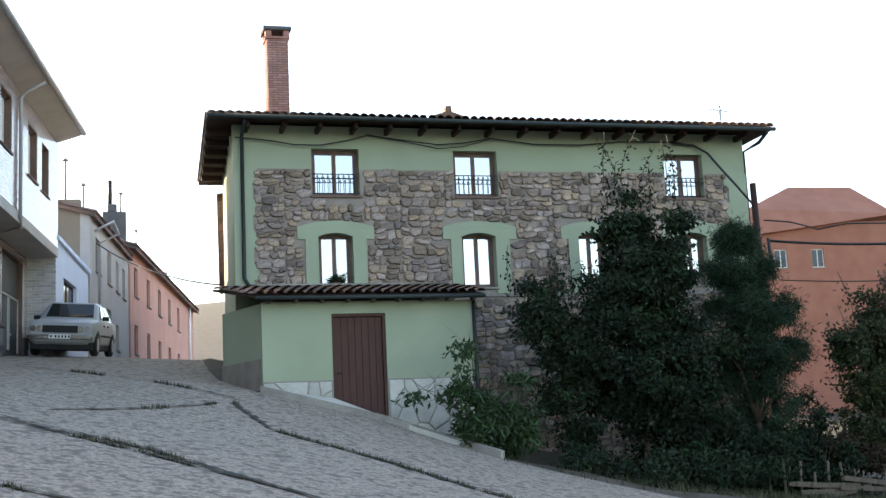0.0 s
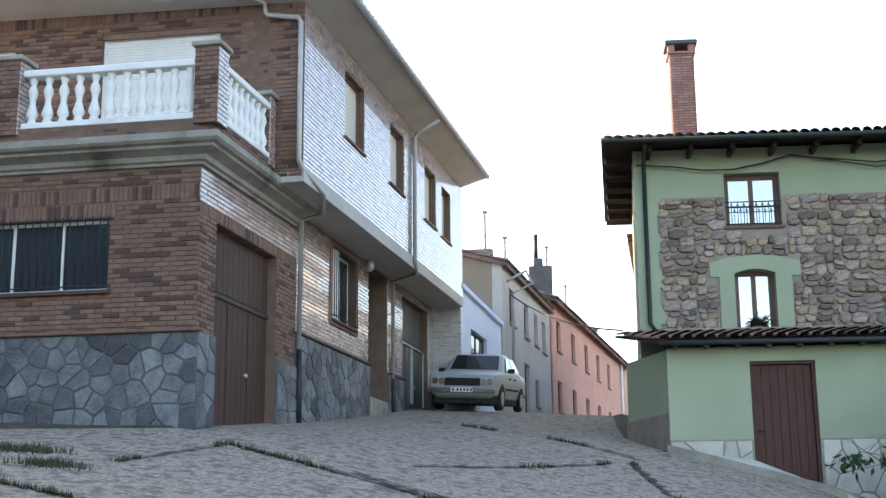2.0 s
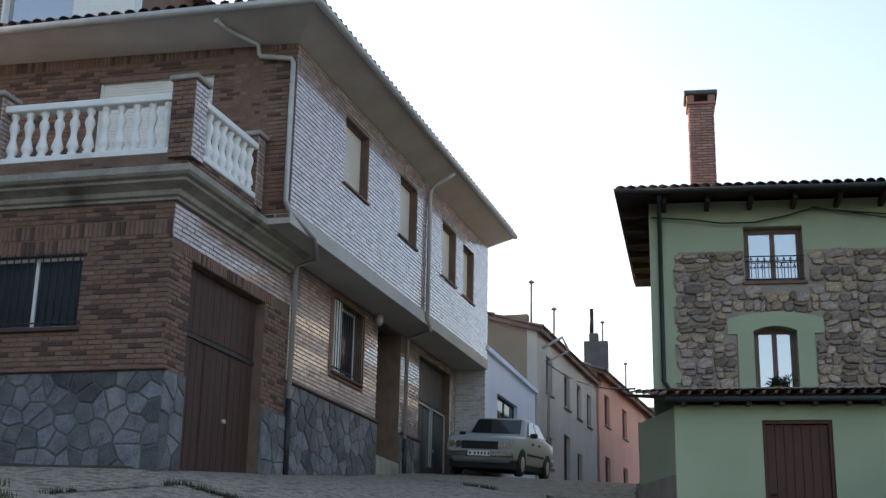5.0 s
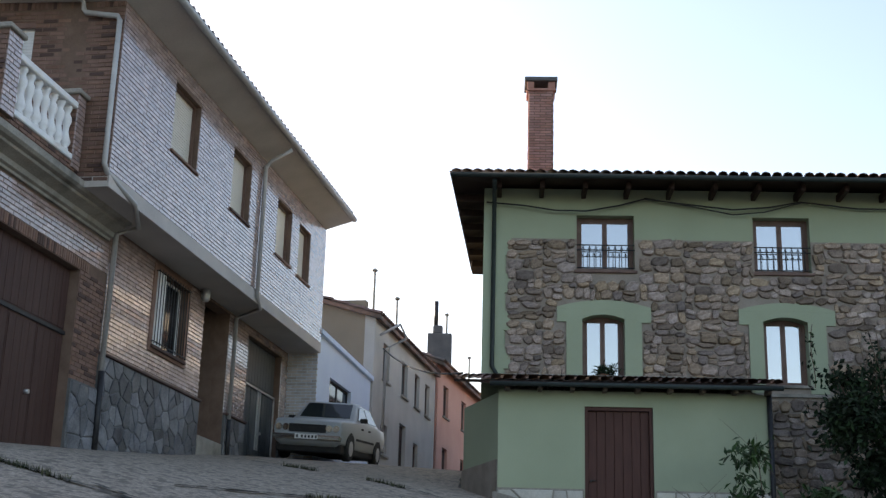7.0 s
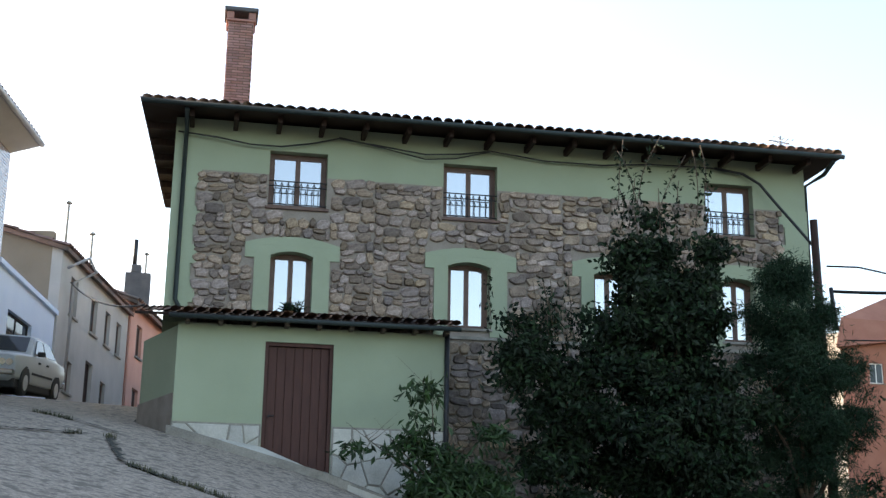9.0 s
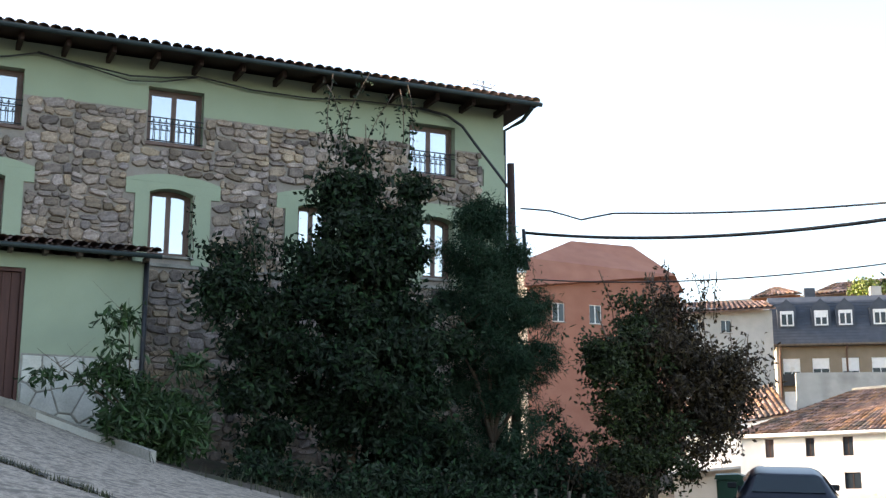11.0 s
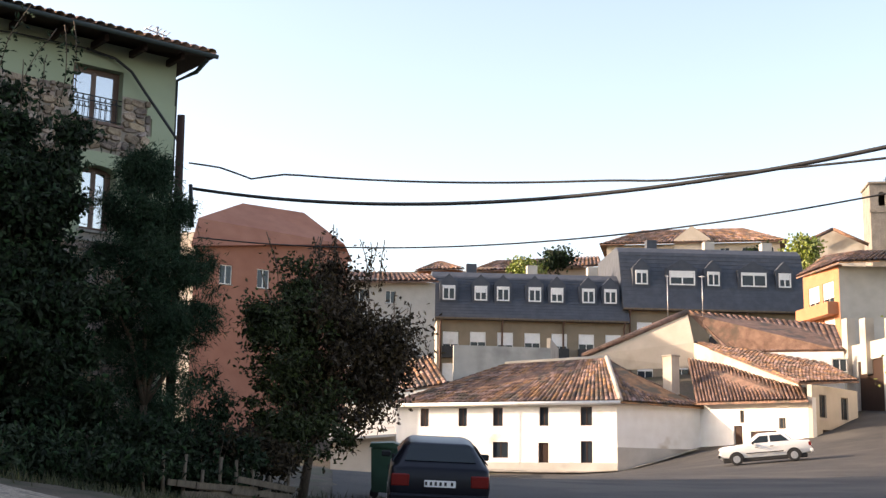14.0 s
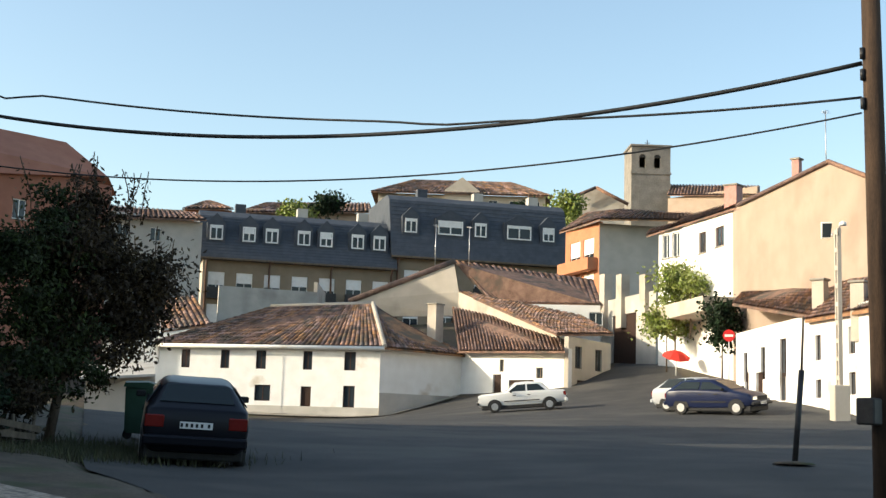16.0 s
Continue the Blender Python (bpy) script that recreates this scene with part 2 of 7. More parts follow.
BIN_GREEN = material("bin_plastic", (0.02, 0.06, 0.035), (0.03, 0.08, 0.05), 0.5, 4, 40, 0.1)
CHIM_BRICK = material("chimney_brick", (0.34, 0.165, 0.135), (0.43, 0.23, 0.19), 0.85, 6, 50, 0.3, vary=0.2, islands=True)


def car_paint(name, c):
    return material(name, tuple(v * 0.92 for v in c), c, 0.3, 2, 60, 0.0, coat=0.06, spec=0.2)


# ---- mesh helpers ----
def box(bm, x0, x1, y0, y1, z0, z1, bevel=0.0):
    vs = [bm.verts.new((x, y, z)) for x in (x0, x1) for y in (y0, y1) for z in (z0, z1)]
    fs = [bm.faces.new([vs[i] for i in q]) for q in ((0, 1, 3, 2), (4, 6, 7, 5), (0, 4, 5, 1), (2, 3, 7, 6), (0, 2, 6, 4), (1, 5, 7, 3))]
    if bevel:
        es = list({e for f in fs for e in f.edges})
        bmesh.ops.bevel(bm, geom=es, offset=bevel, segments=1, profile=0.7, affect="EDGES")
    return bm


def prism(bm, pts, a, b, axis="y"):
    """A polygon pulled from a to b along an axis; pts lie in the other two axes (xz, yz or xy)."""
    def at(p, v):
        return {"y": (p[0], v, p[1]), "x": (v, p[0], p[1]), "z": (p[0], p[1], v)}[axis]
    lo, hi = [bm.verts.new(at(p, a)) for p in pts], [bm.verts.new(at(p, b)) for p in pts]
    n = len(pts)
    bm.faces.new(lo)
    bm.faces.new(hi[::-1])
    for i in range(n):
        bm.faces.new((lo[i], hi[i], hi[(i + 1) % n], lo[(i + 1) % n]))
    bmesh.ops.recalc_face_normals(bm, faces=bm.faces)
    return bm


def rod(bm, p, q, r, r2=None, n=8, cap=True):
    p, q = Vector(p), Vector(q)
    r2 = r if r2 is None else r2
    d = (q - p).normalized()
    s = d.orthogonal().normalized()
    t = d.cross(s)
    A, B = [], []
    for i in range(n):
        a = 2 * math.pi * i / n
        o = s * math.cos(a) + t * math.sin(a)
        A.append(bm.verts.new(p + o * r))
        B.append(bm.verts.new(q + o * r2))
    for i in range(n):
        f = bm.faces.new((A[i], A[(i + 1) % n], B[(i + 1) % n], B[i]))
        f.smooth = True
    if cap:
        bm.faces.new(A[::-1])
        bm.faces.new(B)
    return bm


def tube(bm, pts, r, n=8):
    """One continuous pipe along the points."""
    pts = [Vector(p) for p in pts]
    side, rings = None, []
    for i, p in enumerate(pts):
        d = (pts[min(i + 1, len(pts) - 1)] - pts[max(i - 1, 0)]).normalized()
        side = d.orthogonal().normalized() if side is None else (side - d * side.dot(d)).normalized()
        t = d.cross(side)
        rings.append([bm.verts.new(p + (side * math.cos(2 * math.pi * k / n) + t * math.sin(2 * math.pi * k / n)) * r) for k in range(n)])
    for a, b in zip(rings, rings[1:]):
        for k in range(n):
            f = bm.faces.new((a[k], a[(k + 1) % n], b[(k + 1) % n], b[k]))
            f.smooth = True
    bm.faces.new(rings[0][::-1])
    bm.faces.new(rings[-1])
    return bm


def lathe(bm, prof, cx=0, cy=0, n=12):
    rings = []
    for r, z in prof:
        rings.append([bm.verts.new((cx + r * math.cos(2 * math.pi * i / n), cy + r * math.sin(2 * math.pi * i / n), z)) for i in range(n)])
    for a, b in zip(rings, rings[1:]):
        for i in range(n):
            f = bm.faces.new((a[i], a[(i + 1) % n], b[(i + 1) % n], b[i]))
            f.smooth = True
    bm.faces.new(rings[0][::-1])
    bm.faces.new(rings[-1])
    return bm


def mesh_of(name, bm, mat):
    me = bpy.data.meshes.new(name)
    bm.to_mesh(me)
    bm.free()
    me.materials.append(mat)
    return me


def part(name, bm, mat, parent=None, label="", kind=""):
    ob = new(name, mesh_of(name, bm, mat))
    ob.parent = parent
    return tagged(ob, label, kind=kind)


def piece(name, me, parent, m):
    ob = new(name, me)
    ob.parent = parent
    ob.matrix_basis = m
    return ob


def empty(name, m, label, category, group="", kind=""):
    ob = new(name)
    ob.empty_display_size = 0.2
    ob.matrix_basis = m
    return tagged(ob, label, category, group, kind)


def B(*a, **k):
    """A new bmesh holding one box."""
    return box(bmesh.new(), *a, **k)


def wall_grid(bm, x0, x1, z0, z1, y0, y1, holes):
    """A wall from x0 to x1, z0 to z1, y0 to y1 thick, with rectangular holes (x0, x1, z0, z1) going through it."""
    xs = sorted({x0, x1, *[h[0] for h in holes], *[h[1] for h in holes]})
    zs = sorted({z0, z1, *[h[2] for h in holes], *[h[3] for h in holes]})
    xs = [x for x in xs if x0 <= x <= x1]
    zs = [z for z in zs if z0 <= z <= z1]

    def solid(i, j):
        if not (0 <= i < len(xs) - 1 and 0 <= j < len(zs) - 1):
            return False
        cx, cz = (xs[i] + xs[i + 1]) / 2, (zs[j] + zs[j + 1]) / 2
        return not any(h[0] < cx < h[1] and h[2] < cz < h[3] for h in holes)
    V = {}

    def v(i, j, k):
        if (i, j, k) not in V:
            V[i, j, k] = bm.verts.new((xs[i], (y0, y1)[k], zs[j]))
        return V[i, j, k]
    for i in range(len(xs) - 1):
        for j in range(len(zs) - 1):
            if not solid(i, j):
                continue
            bm.faces.new((v(i, j, 0), v(i + 1, j, 0), v(i + 1, j + 1, 0), v(i, j + 1, 0)))
            bm.faces.new((v(i, j, 1), v(i, j + 1, 1), v(i + 1, j + 1, 1), v(i + 1, j, 1)))
            if not solid(i - 1, j):
                bm.faces.new((v(i, j, 0), v(i, j + 1, 0), v(i, j + 1, 1), v(i, j, 1)))
            if not solid(i + 1, j):
                bm.faces.new((v(i + 1, j, 0), v(i + 1, j, 1), v(i + 1, j + 1, 1), v(i + 1, j + 1, 0)))
            if not solid(i, j - 1):
                bm.faces.new((v(i, j, 0), v(i, j, 1), v(i + 1, j, 1), v(i + 1, j, 0)))
            if not solid(i, j + 1):
                bm.faces.new((v(i, j + 1, 0), v(i + 1, j + 1, 0), v(i + 1, j + 1, 1), v(i, j + 1, 1)))
    return bm


def loose_mesh(name, verts, faces, mat, parent=None, label="", kind="", smooth=False):
    me = bpy.data.meshes.new(name)
    me.from_pydata([tuple(v) for v in verts], [], faces)
    me.materials.append(mat)
    if smooth:
        me.polygons.foreach_set("use_smooth", [True] * len(me.polygons))
    ob = new(name, me)
    ob.parent = parent
    return tagged(ob, label, kind=kind)


def brick_rows(name, x0, x1, z0, z1, y, holes, mat, parent, bw=0.24, bh=0.062, gap=0.012, proud=0.012, skip=None):
    """Rows of bricks standing a little proud of a wall that faces -y, leaving the holes free."""
    vs, fs = [], []
    row, z = 0, z0
    while z + bh <= z1 + 0.001:
        x = x0 - (bw + gap) * (0.5 if row % 2 else 0)
        while x < x1:
            spans = [(max(x, x0), min(x + bw, x1))]
            for h in holes:
                if z + bh > h[2] and z < h[3]:
                    cut = []
                    for a, b in spans:
                        if b <= h[0] or a >= h[1]:
                            cut.append((a, b))
                        else:
                            if a < h[0]:
                                cut.append((a, h[0]))
                            if b > h[1]:
                                cut.append((h[1], b))
                    spans = cut
            for a, b in spans:
                if b - a > 0.03 and not (skip and skip(a, b, z)):
                    p = proud + random.uniform(-0.003, 0.004)
                    k = len(vs)
                    e = 0.005
                    vs += [(a, y, z), (b, y, z), (b, y, z + bh), (a, y, z + bh), (a + e, y - p, z + e), (b - e, y - p, z + e), (b - e, y - p, z + bh - e), (a + e, y - p, z + bh - e)]
                    fs += [(k + 4, k + 5, k + 6, k + 7), (k, k + 1, k + 5, k + 4), (k + 1, k + 2, k + 6, k + 5), (k + 2, k + 3, k + 7, k + 6), (k + 3, k, k + 4, k + 7)]
            x += bw + gap
        z += bh + gap
        row += 1
    return loose_mesh(name, vs, fs, mat, parent, kind="stuff")


def tile_roof(name, pa, pb, pc, pd, mat, parent, step=0.22, length=0.4, r=0.10):
    """Rows of curved tiles over the slope pa-pb (eave) to pd-pc (ridge)."""
    pa, pb, pc, pd = map(Vector, (pa, pb, pc, pd))
    nrm = (pb - pa).cross(pd - pa).normalized()
    if nrm.z < 0:
        nrm = -nrm
    n = max(2, int((pb - pa).length / step))
    vs, fs = [], []
    seg = 4
    for i in range(n):
        u = (i + 0.5) / n
        a, b = pa.lerp(pb, u), pd.lerp(pc, u)
        side = (pb - pa).normalized()
        up = (b - a)
        m = max(1, int(up.length / length))
        if up.length < 0.15:
            continue
        for j in range(m):
            lo, hi = a + up * (j / m), a + up * ((j + 1.12) / m)
            k = len(vs)
            jig = random.uniform(-0.012, 0.012)
            for s in range(seg + 1):
                t = math.pi * s / seg
                for p, rr, dz in ((lo, r * 1.08, 0.03), (hi, r * 0.9, 0.0)):
                    vs.append(p + side * (math.cos(t) * rr + jig) + nrm * (math.sin(t) * rr * 0.75 + dz))
            for s in range(seg):
                q = k + 2 * s
                fs.append((q, q + 1, q + 3, q + 2))
    return loose_mesh(name, vs, fs, mat, parent, kind="stuff", smooth=True)


def slab4(bm, pts, thick):
    """A four-cornered sheet, thickened downwards."""
    top = [bm.verts.new(p) for p in pts]
    bot = [bm.verts.new((p[0], p[1], p[2] - thick)) for p in pts]
    bm.faces.new(top)
    bm.faces.new(bot[::-1])
    n = len(pts)
    for i in range(n):
        bm.faces.new((top[i], bot[i], bot[(i + 1) % n], top[(i + 1) % n]))
    bmesh.ops.recalc_face_normals(bm, faces=bm.faces)
    return bm

# ---- ground ----
SPOTS = np.array([(-8.67, -7.45, .62), (-14, -7, .8), (-1.4, -2.2, .47), (1.2, -2.3, -.2), (2.9, -2.2, -.85), (-2, 5, 1.8), (-6.5, 7, 2.2), (-7.4, 0, 1.38),
    (-4.6, -29, -2.75), (-1, -23.5, -3.4), (-8, -20, -1.6), (5, -14, -2.7), (8, -2, -1.9), (-4.6, 20, 3.3), (-1.5, 43, 4.9), (-30, -10, 1), (-30, -50, -2), (30, -50, -3.5), (12, 40, -1),
    (13.40, -5.81, -2.50), (19.50, -13.58, -2.17), (16.28, -16.21, -2.52), (61.58, 35.22, -0.86), (51.43, 45.67, -1.20), (48.90, 1.43, -0.52), (50.83, 15.40, -0.59), (45.51, -3.17, -0.93),
    (71.47, 22.42, 2.83), (89.99, 67.68, 9.43), (101.11, 55.01, 9.96), (144.79, 99.60, 29.87), (204.63, 101.79, 37.75)])


def _kern(a, b):
    return np.sqrt(((a[:, None, :2] - b[None, :, :2]) ** 2).sum(-1))


_n = len(SPOTS)
_A = np.zeros((_n + 3, _n + 3))
_A[:_n, :_n] = _kern(SPOTS, SPOTS)
_A[:_n, _n], _A[:_n, _n + 1:] = 1, SPOTS[:, :2]
_A[_n, :_n], _A[_n + 1:, :_n] = 1, SPOTS[:, :2].T
_W = np.linalg.solve(_A, np.r_[SPOTS[:, 2], 0, 0, 0])


def heights(xy):
    xy = np.asarray(xy, float)
    z = _kern(xy, SPOTS) @ _W[:_n] + _W[_n] + xy @ _W[_n + 1:]
    return np.clip(z, -9, 60)


def ground_at(x, y):
    return float(heights([(x, y)])[0])


RAMP = [(-15, -45), (-15, -9), (-8.9, -7.6), (-7.0, 4.5), (-6.3, 9.6), (-5.3, 30), (-2.0, 62), (4.5, 62), (-1.0, 30), (-2.2, 9), (-2.2, 0.2), (-1.55, -2.15), (1.4, -2.5), (4.2, -5.5), (6.4, -9.5), (7.4, -14), (7, -22), (4, -45)]
PLAZA = [(4, -45), (7, -22), (7.4, -14), (9.5, -8.5), (13, -3.2), (22, 10), (34, 34), (51.49, 45.63), (60.48, 34.19), (65.89, 31.83), (64.85, 22.46), (71.79, 23.78), (83.75, 31.07), (87.78, 32.18), (78.53, 24.31), (67.35, 15.69), (60.71, 9.07), (53.17, 1.75), (45.19, -5.01), (36, -20), (30, -45)]


def inside(px, py, poly):
    c = np.zeros(px.shape, bool)
    for i in range(len(poly)):
        (x1, y1), (x2, y2) = poly[i], poly[i - 1]
        with np.errstate(divide="ignore", invalid="ignore"):
            hit = ((y1 > py) != (y2 > py)) & (px < (x2 - x1) * (py - y1) / (y2 - y1 + 1e-12) + x1)
        c ^= hit
    return c


def spaced(stops):
    out = []
    for a, b, s in stops:
        out += list(np.arange(a, b, s))
    return np.array(out + [stops[-1][1]])


gx = spaced([(-1200, -200, 250), (-200, -30, 17), (-30, -16, 2), (-16, 24, 0.5), (24, 76, 1), (76, 260, 8), (260, 1500, 155)])
gy = spaced([(-1200, -200, 250), (-200, -46, 16), (-46, -30, 1.6), (-30, 14, 0.5), (14, 66, 1), (66, 250, 8), (250, 1500, 155)])
X, Y = np.meshgrid(gx, gy, indexing="ij")
Z = heights(np.c_[X.ravel(), Y.ravel()]).reshape(X.shape)
cov = inside(X, Y, RAMP) | inside(X, Y, PLAZA)
near = (np.abs(X - 4) < 24) & (np.abs(Y + 8) < 24)
Z = Z - np.where(cov, 0.10, 0.0) + np.where(near & ~cov, 0.06 * np.sin(X * 2.1 + Y) * np.sin(Y * 1.7), 0)
nx, ny = X.shape
gv = np.c_[X.ravel(), Y.ravel(), Z.ravel()]
gf = [(i * ny + j, (i + 1) * ny + j, (i + 1) * ny + j + 1, i * ny + j + 1) for i in range(nx - 1) for j in range(ny - 1)]
ground = loose_mesh("ground", gv, gf, DIRT, smooth=True)
tagged(ground, "dry earth ground with patches of grass, rising to town", "ground", kind="structure")


def sheet(name, poly, step, mat, lift, label, category, joints=None):
    """A paved sheet that follows the ground inside a polygon; cells that cross the edge are clipped."""
    bm = bmesh.new()
    xs = [p[0] for p in poly]
    ys = [p[1] for p in poly]
    f = bm.faces.new([bm.verts.new((x, y, 0)) for x, y in poly])
    for axis, lo, hi in ((0, min(xs), max(xs)), (1, min(ys), max(ys))):
        k = math.floor(lo / step) + 1
        while k * step < hi:
            no = (1, 0, 0) if axis == 0 else (0, 1, 0)
            co = (k * step, 0, 0) if axis == 0 else (0, k * step, 0)
            bmesh.ops.bisect_plane(bm, geom=bm.verts[:] + bm.edges[:] + bm.faces[:], plane_co=co, plane_no=no)
            k += 1
    z = heights([(v.co.x, v.co.y) for v in bm.verts])
    for v, h in zip(bm.verts, z):
        v.co.z = h + lift
    bmesh.ops.recalc_face_normals(bm, faces=bm.faces)
    if sum(f.normal.z for f in bm.faces) < 0:
        bmesh.ops.reverse_faces(bm, faces=bm.faces[:])
    for f in bm.faces:
        f.smooth = True
    ob = new(name, mesh_of(name, bm, mat))
    return tagged(ob, label, category, kind="structure")


plaza = sheet("road", PLAZA, 1.5, ASPHALT, 0.0, "worn dark asphalt square and road", "road")
# concrete slabs of the ramp, laid in uneven bays with earth and weeds in the joints
ramp = sheet("pavement", RAMP, 1.0, SLAB, -0.02, "sloping concrete street with cracked slabs", "pavement")
random.seed(4)

# ---- green house with stone facade ----
house = empty("stone_house", pose(0, 0, 0), "three-storey green rendered house with exposed stone front", "house")
HX0, HX1, HZ0, HZT, HD = -1.8, 11.0, -4.0, 6.72, 5.7
UP = [(0.0, 1.11), (3.39, 4.47), (8.8, 9.85)]
LOW = [(0.1, 0.9), (3.5, 4.33), (6.42, 7.12), (9.1, 9.8)]
holes = [(a, b, 5.07, 6.19) for a, b in UP] + [(a, b, 2.9, 4.2) for a, b in LOW]
part("front_wall", wall_grid(bmesh.new(), HX0, HX1, HZ0, HZT, 0, 0.45, holes), GREEN, house)
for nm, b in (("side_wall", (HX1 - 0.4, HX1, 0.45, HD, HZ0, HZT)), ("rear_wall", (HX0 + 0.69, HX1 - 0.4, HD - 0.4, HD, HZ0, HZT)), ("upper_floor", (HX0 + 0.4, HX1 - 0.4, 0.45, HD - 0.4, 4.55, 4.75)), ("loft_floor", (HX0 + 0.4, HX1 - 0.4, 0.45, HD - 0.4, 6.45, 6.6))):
    part(nm, B(*b), GREEN if "wall" in nm else UNLIT_DARK, house)


bm = bmesh.new()
prism(bm, [(HX0, 0.451), (HX0 + 0.4, 0.451), (HX0 + 0.68, HD), (HX0 + 0.28, HD)], HZ0, HZT, "z")
part("side_wall", bm, GREEN, house)


def casement(parent, x0, x1, z0, z1, y, railing=False, arch=0.0):
    """A two-leaf timber window set back in its opening."""
    w = empty("window", pose(0, 0, 0), "brown timber two-leaf window with clear panes", "window")
    w.parent = parent
    bm = bmesh.new()
    f, d = 0.06, 0.07
    box(bm, x0, x0 + f, y, y + d, z0, z1)
    box(bm, x1 - f, x1, y, y + d, z0, z1)
    box(bm, x0 + f, x1 - f, y, y + d, z1 - f, z1)
    box(bm, x0 + f, x1 - f, y, y + d, z0, z0 + f)
    part("window_frame", bm, FRAME_WOOD, w)
    xm = (x0 + x1) / 2
    for a, b in ((x0 + f + 0.003, xm - 0.002), (xm + 0.002, x1 - f - 0.003)):
        bm = bmesh.new()
        s = 0.045
        yy = y + 0.012
        box(bm, a, a + s, yy, yy + 0.045, z0 + f, z1 - f)
        box(bm, b - s, b, yy, yy + 0.045, z0 + f, z1 - f)
        box(bm, a + s, b - s, yy, yy + 0.045, z1 - f - s, z1 - f)
        box(bm, a + s, b - s, yy, yy + 0.045, z0 + f, z0 + f + s)
        sash = part("sash", bm, FRAME_WOOD, w)
        part("pane", B(a + s, b - s, yy + 0.02, yy + 0.026, z0 + f + s, z1 - f - s), GLASS, w)
    bm = bmesh.new()
    n = 14
    for i in range(n):
        a = x0 + f + (x1 - x0 - 2 * f) * i / n
        b = x0 + f + (x1 - x0 - 2 * f) * (i + 1) / n
        o = 0.02 * (i % 2)
        v = [bm.verts.new(p) for p in ((a, y + 0.2 + o, z0 + 0.05), (b, y + 0.22 - o, z0 + 0.05), (b, y + 0.22 - o, z1), (a, y + 0.2 + o, z1))]
        bm.faces.new(v)
    part("curtain", bm, CURTAIN, w)
    part("window_sill", B(x0 - 0.05, x1 + 0.05, -0.06, y, z0 - 0.05, z0 + 0.005, bevel=0.008), CONCRETE if not railing else FRAME_WOOD, w)
    if railing:
        bm = bmesh.new()
        zt = z0 + (z1 - z0) * 0.46
        for zz in (z0 + 0.06, zt - 0.1, zt):
            rod(bm, (x0, -0.0, zz), (x1, -0.0, zz), 0.012, n=6)
        k = 9
        for i in range(1, k):
            x = x0 + (x1 - x0) * i / k
            rod(bm, (x, 0, z0 + 0.06), (x, 0, zt), 0.008, n=6)
            rod(bm, (x - 0.03, 0, zt - 0.1), (x, 0, zt - 0.02), 0.006, n=5)
            rod(bm, (x + 0.03, 0, zt - 0.1), (x, 0, zt - 0.02), 0.006, n=5)
        part("railing", bm, BLACK_IRON, w, "black wrought-iron railing")
    if arch:
        bm = bmesh.new()
        pts = [(x0 - 0.001, z1 + 0.03)] + [(x0 + (x1 - x0) * i / 8, z1 - arch * (2 * i / 8 - 1) ** 2) for i in range(9)] + [(x1 + 0.001, z1 + 0.03)]
        prism(bm, pts, 0.003, 0.3, "y")
        part("arched_head", bm, GREEN, w)
    return w


for a, b in UP:
    casement(house, a, b, 5.07, 6.19, 0.2, railing=True)
for a, b in LOW:
    casement(house, a, b, 2.9, 4.2, 0.22, arch=0.09)

# raised green surrounds of the lower windows and toothed quoins at both ends
SUR = [(-0.38, 1.4), (3.05, 4.85), (5.98, 7.62), (8.62, 10.3)]
for (a, b), (c, d) in zip(SUR, LOW):
    bm = bmesh.new()
    top = 4.44
    box(bm, a + 0.18, c - 0.001, -0.045, 0.001, 2.75, 4.05)
    box(bm, d + 0.001, b - 0.18, -0.045, 0.001, 2.75, 4.05)
    box(bm, a, c - 0.001, -0.045, 0.001, 4.05, 4.3)
    box(bm, d + 0.001, b, -0.045, 0.001, 4.05, 4.3)
    pts = [(a, 4.301)] + [(a + (b - a) * i / 10, 4.301 + 0.04 + 0.14 * (1 - (2 * i / 10 - 1) ** 2)) for i in range(11)] + [(b, 4.301)]
    prism(bm, pts, -0.045, 0.001, "y")
    pts = [(c - 0.001, 4.3), (d + 0.001, 4.3)] + [(c + (d - c) * (1 - i / 8), 4.2 - 0.09 * (2 * i / 8 - 1) ** 2) for i in range(9)]
    prism(bm, pts, -0.045, 0.001, "y")
    part("window_surround", bm, GREEN, house)
for i in range(8):
    z = 2.75 + i * 0.37
    part("quoin", B(HX0, -1.36 + (0.1 if i % 2 else -0.02), -0.045, 0.001, z, z + 0.37), GREEN, house)
    part("quoin", B(10.48 - (0.1 if i % 2 else -0.02), HX1, -0.045, 0.001, z, z + 0.37), GREEN, house)
part("mortar_bed", wall_grid(bmesh.new(), -1.36, 10.5, -3.0, 5.7, -0.012, -0.001, [(a, b, 2.9, 4.2) for a, b in LOW] + [(a, b, 5.02, 6.3) for a, b in UP]), MORTAR, house)
part("floor_band", B(3.3, 10.9, -0.06, -0.012, 2.68, 2.74), CONCRETE, house)


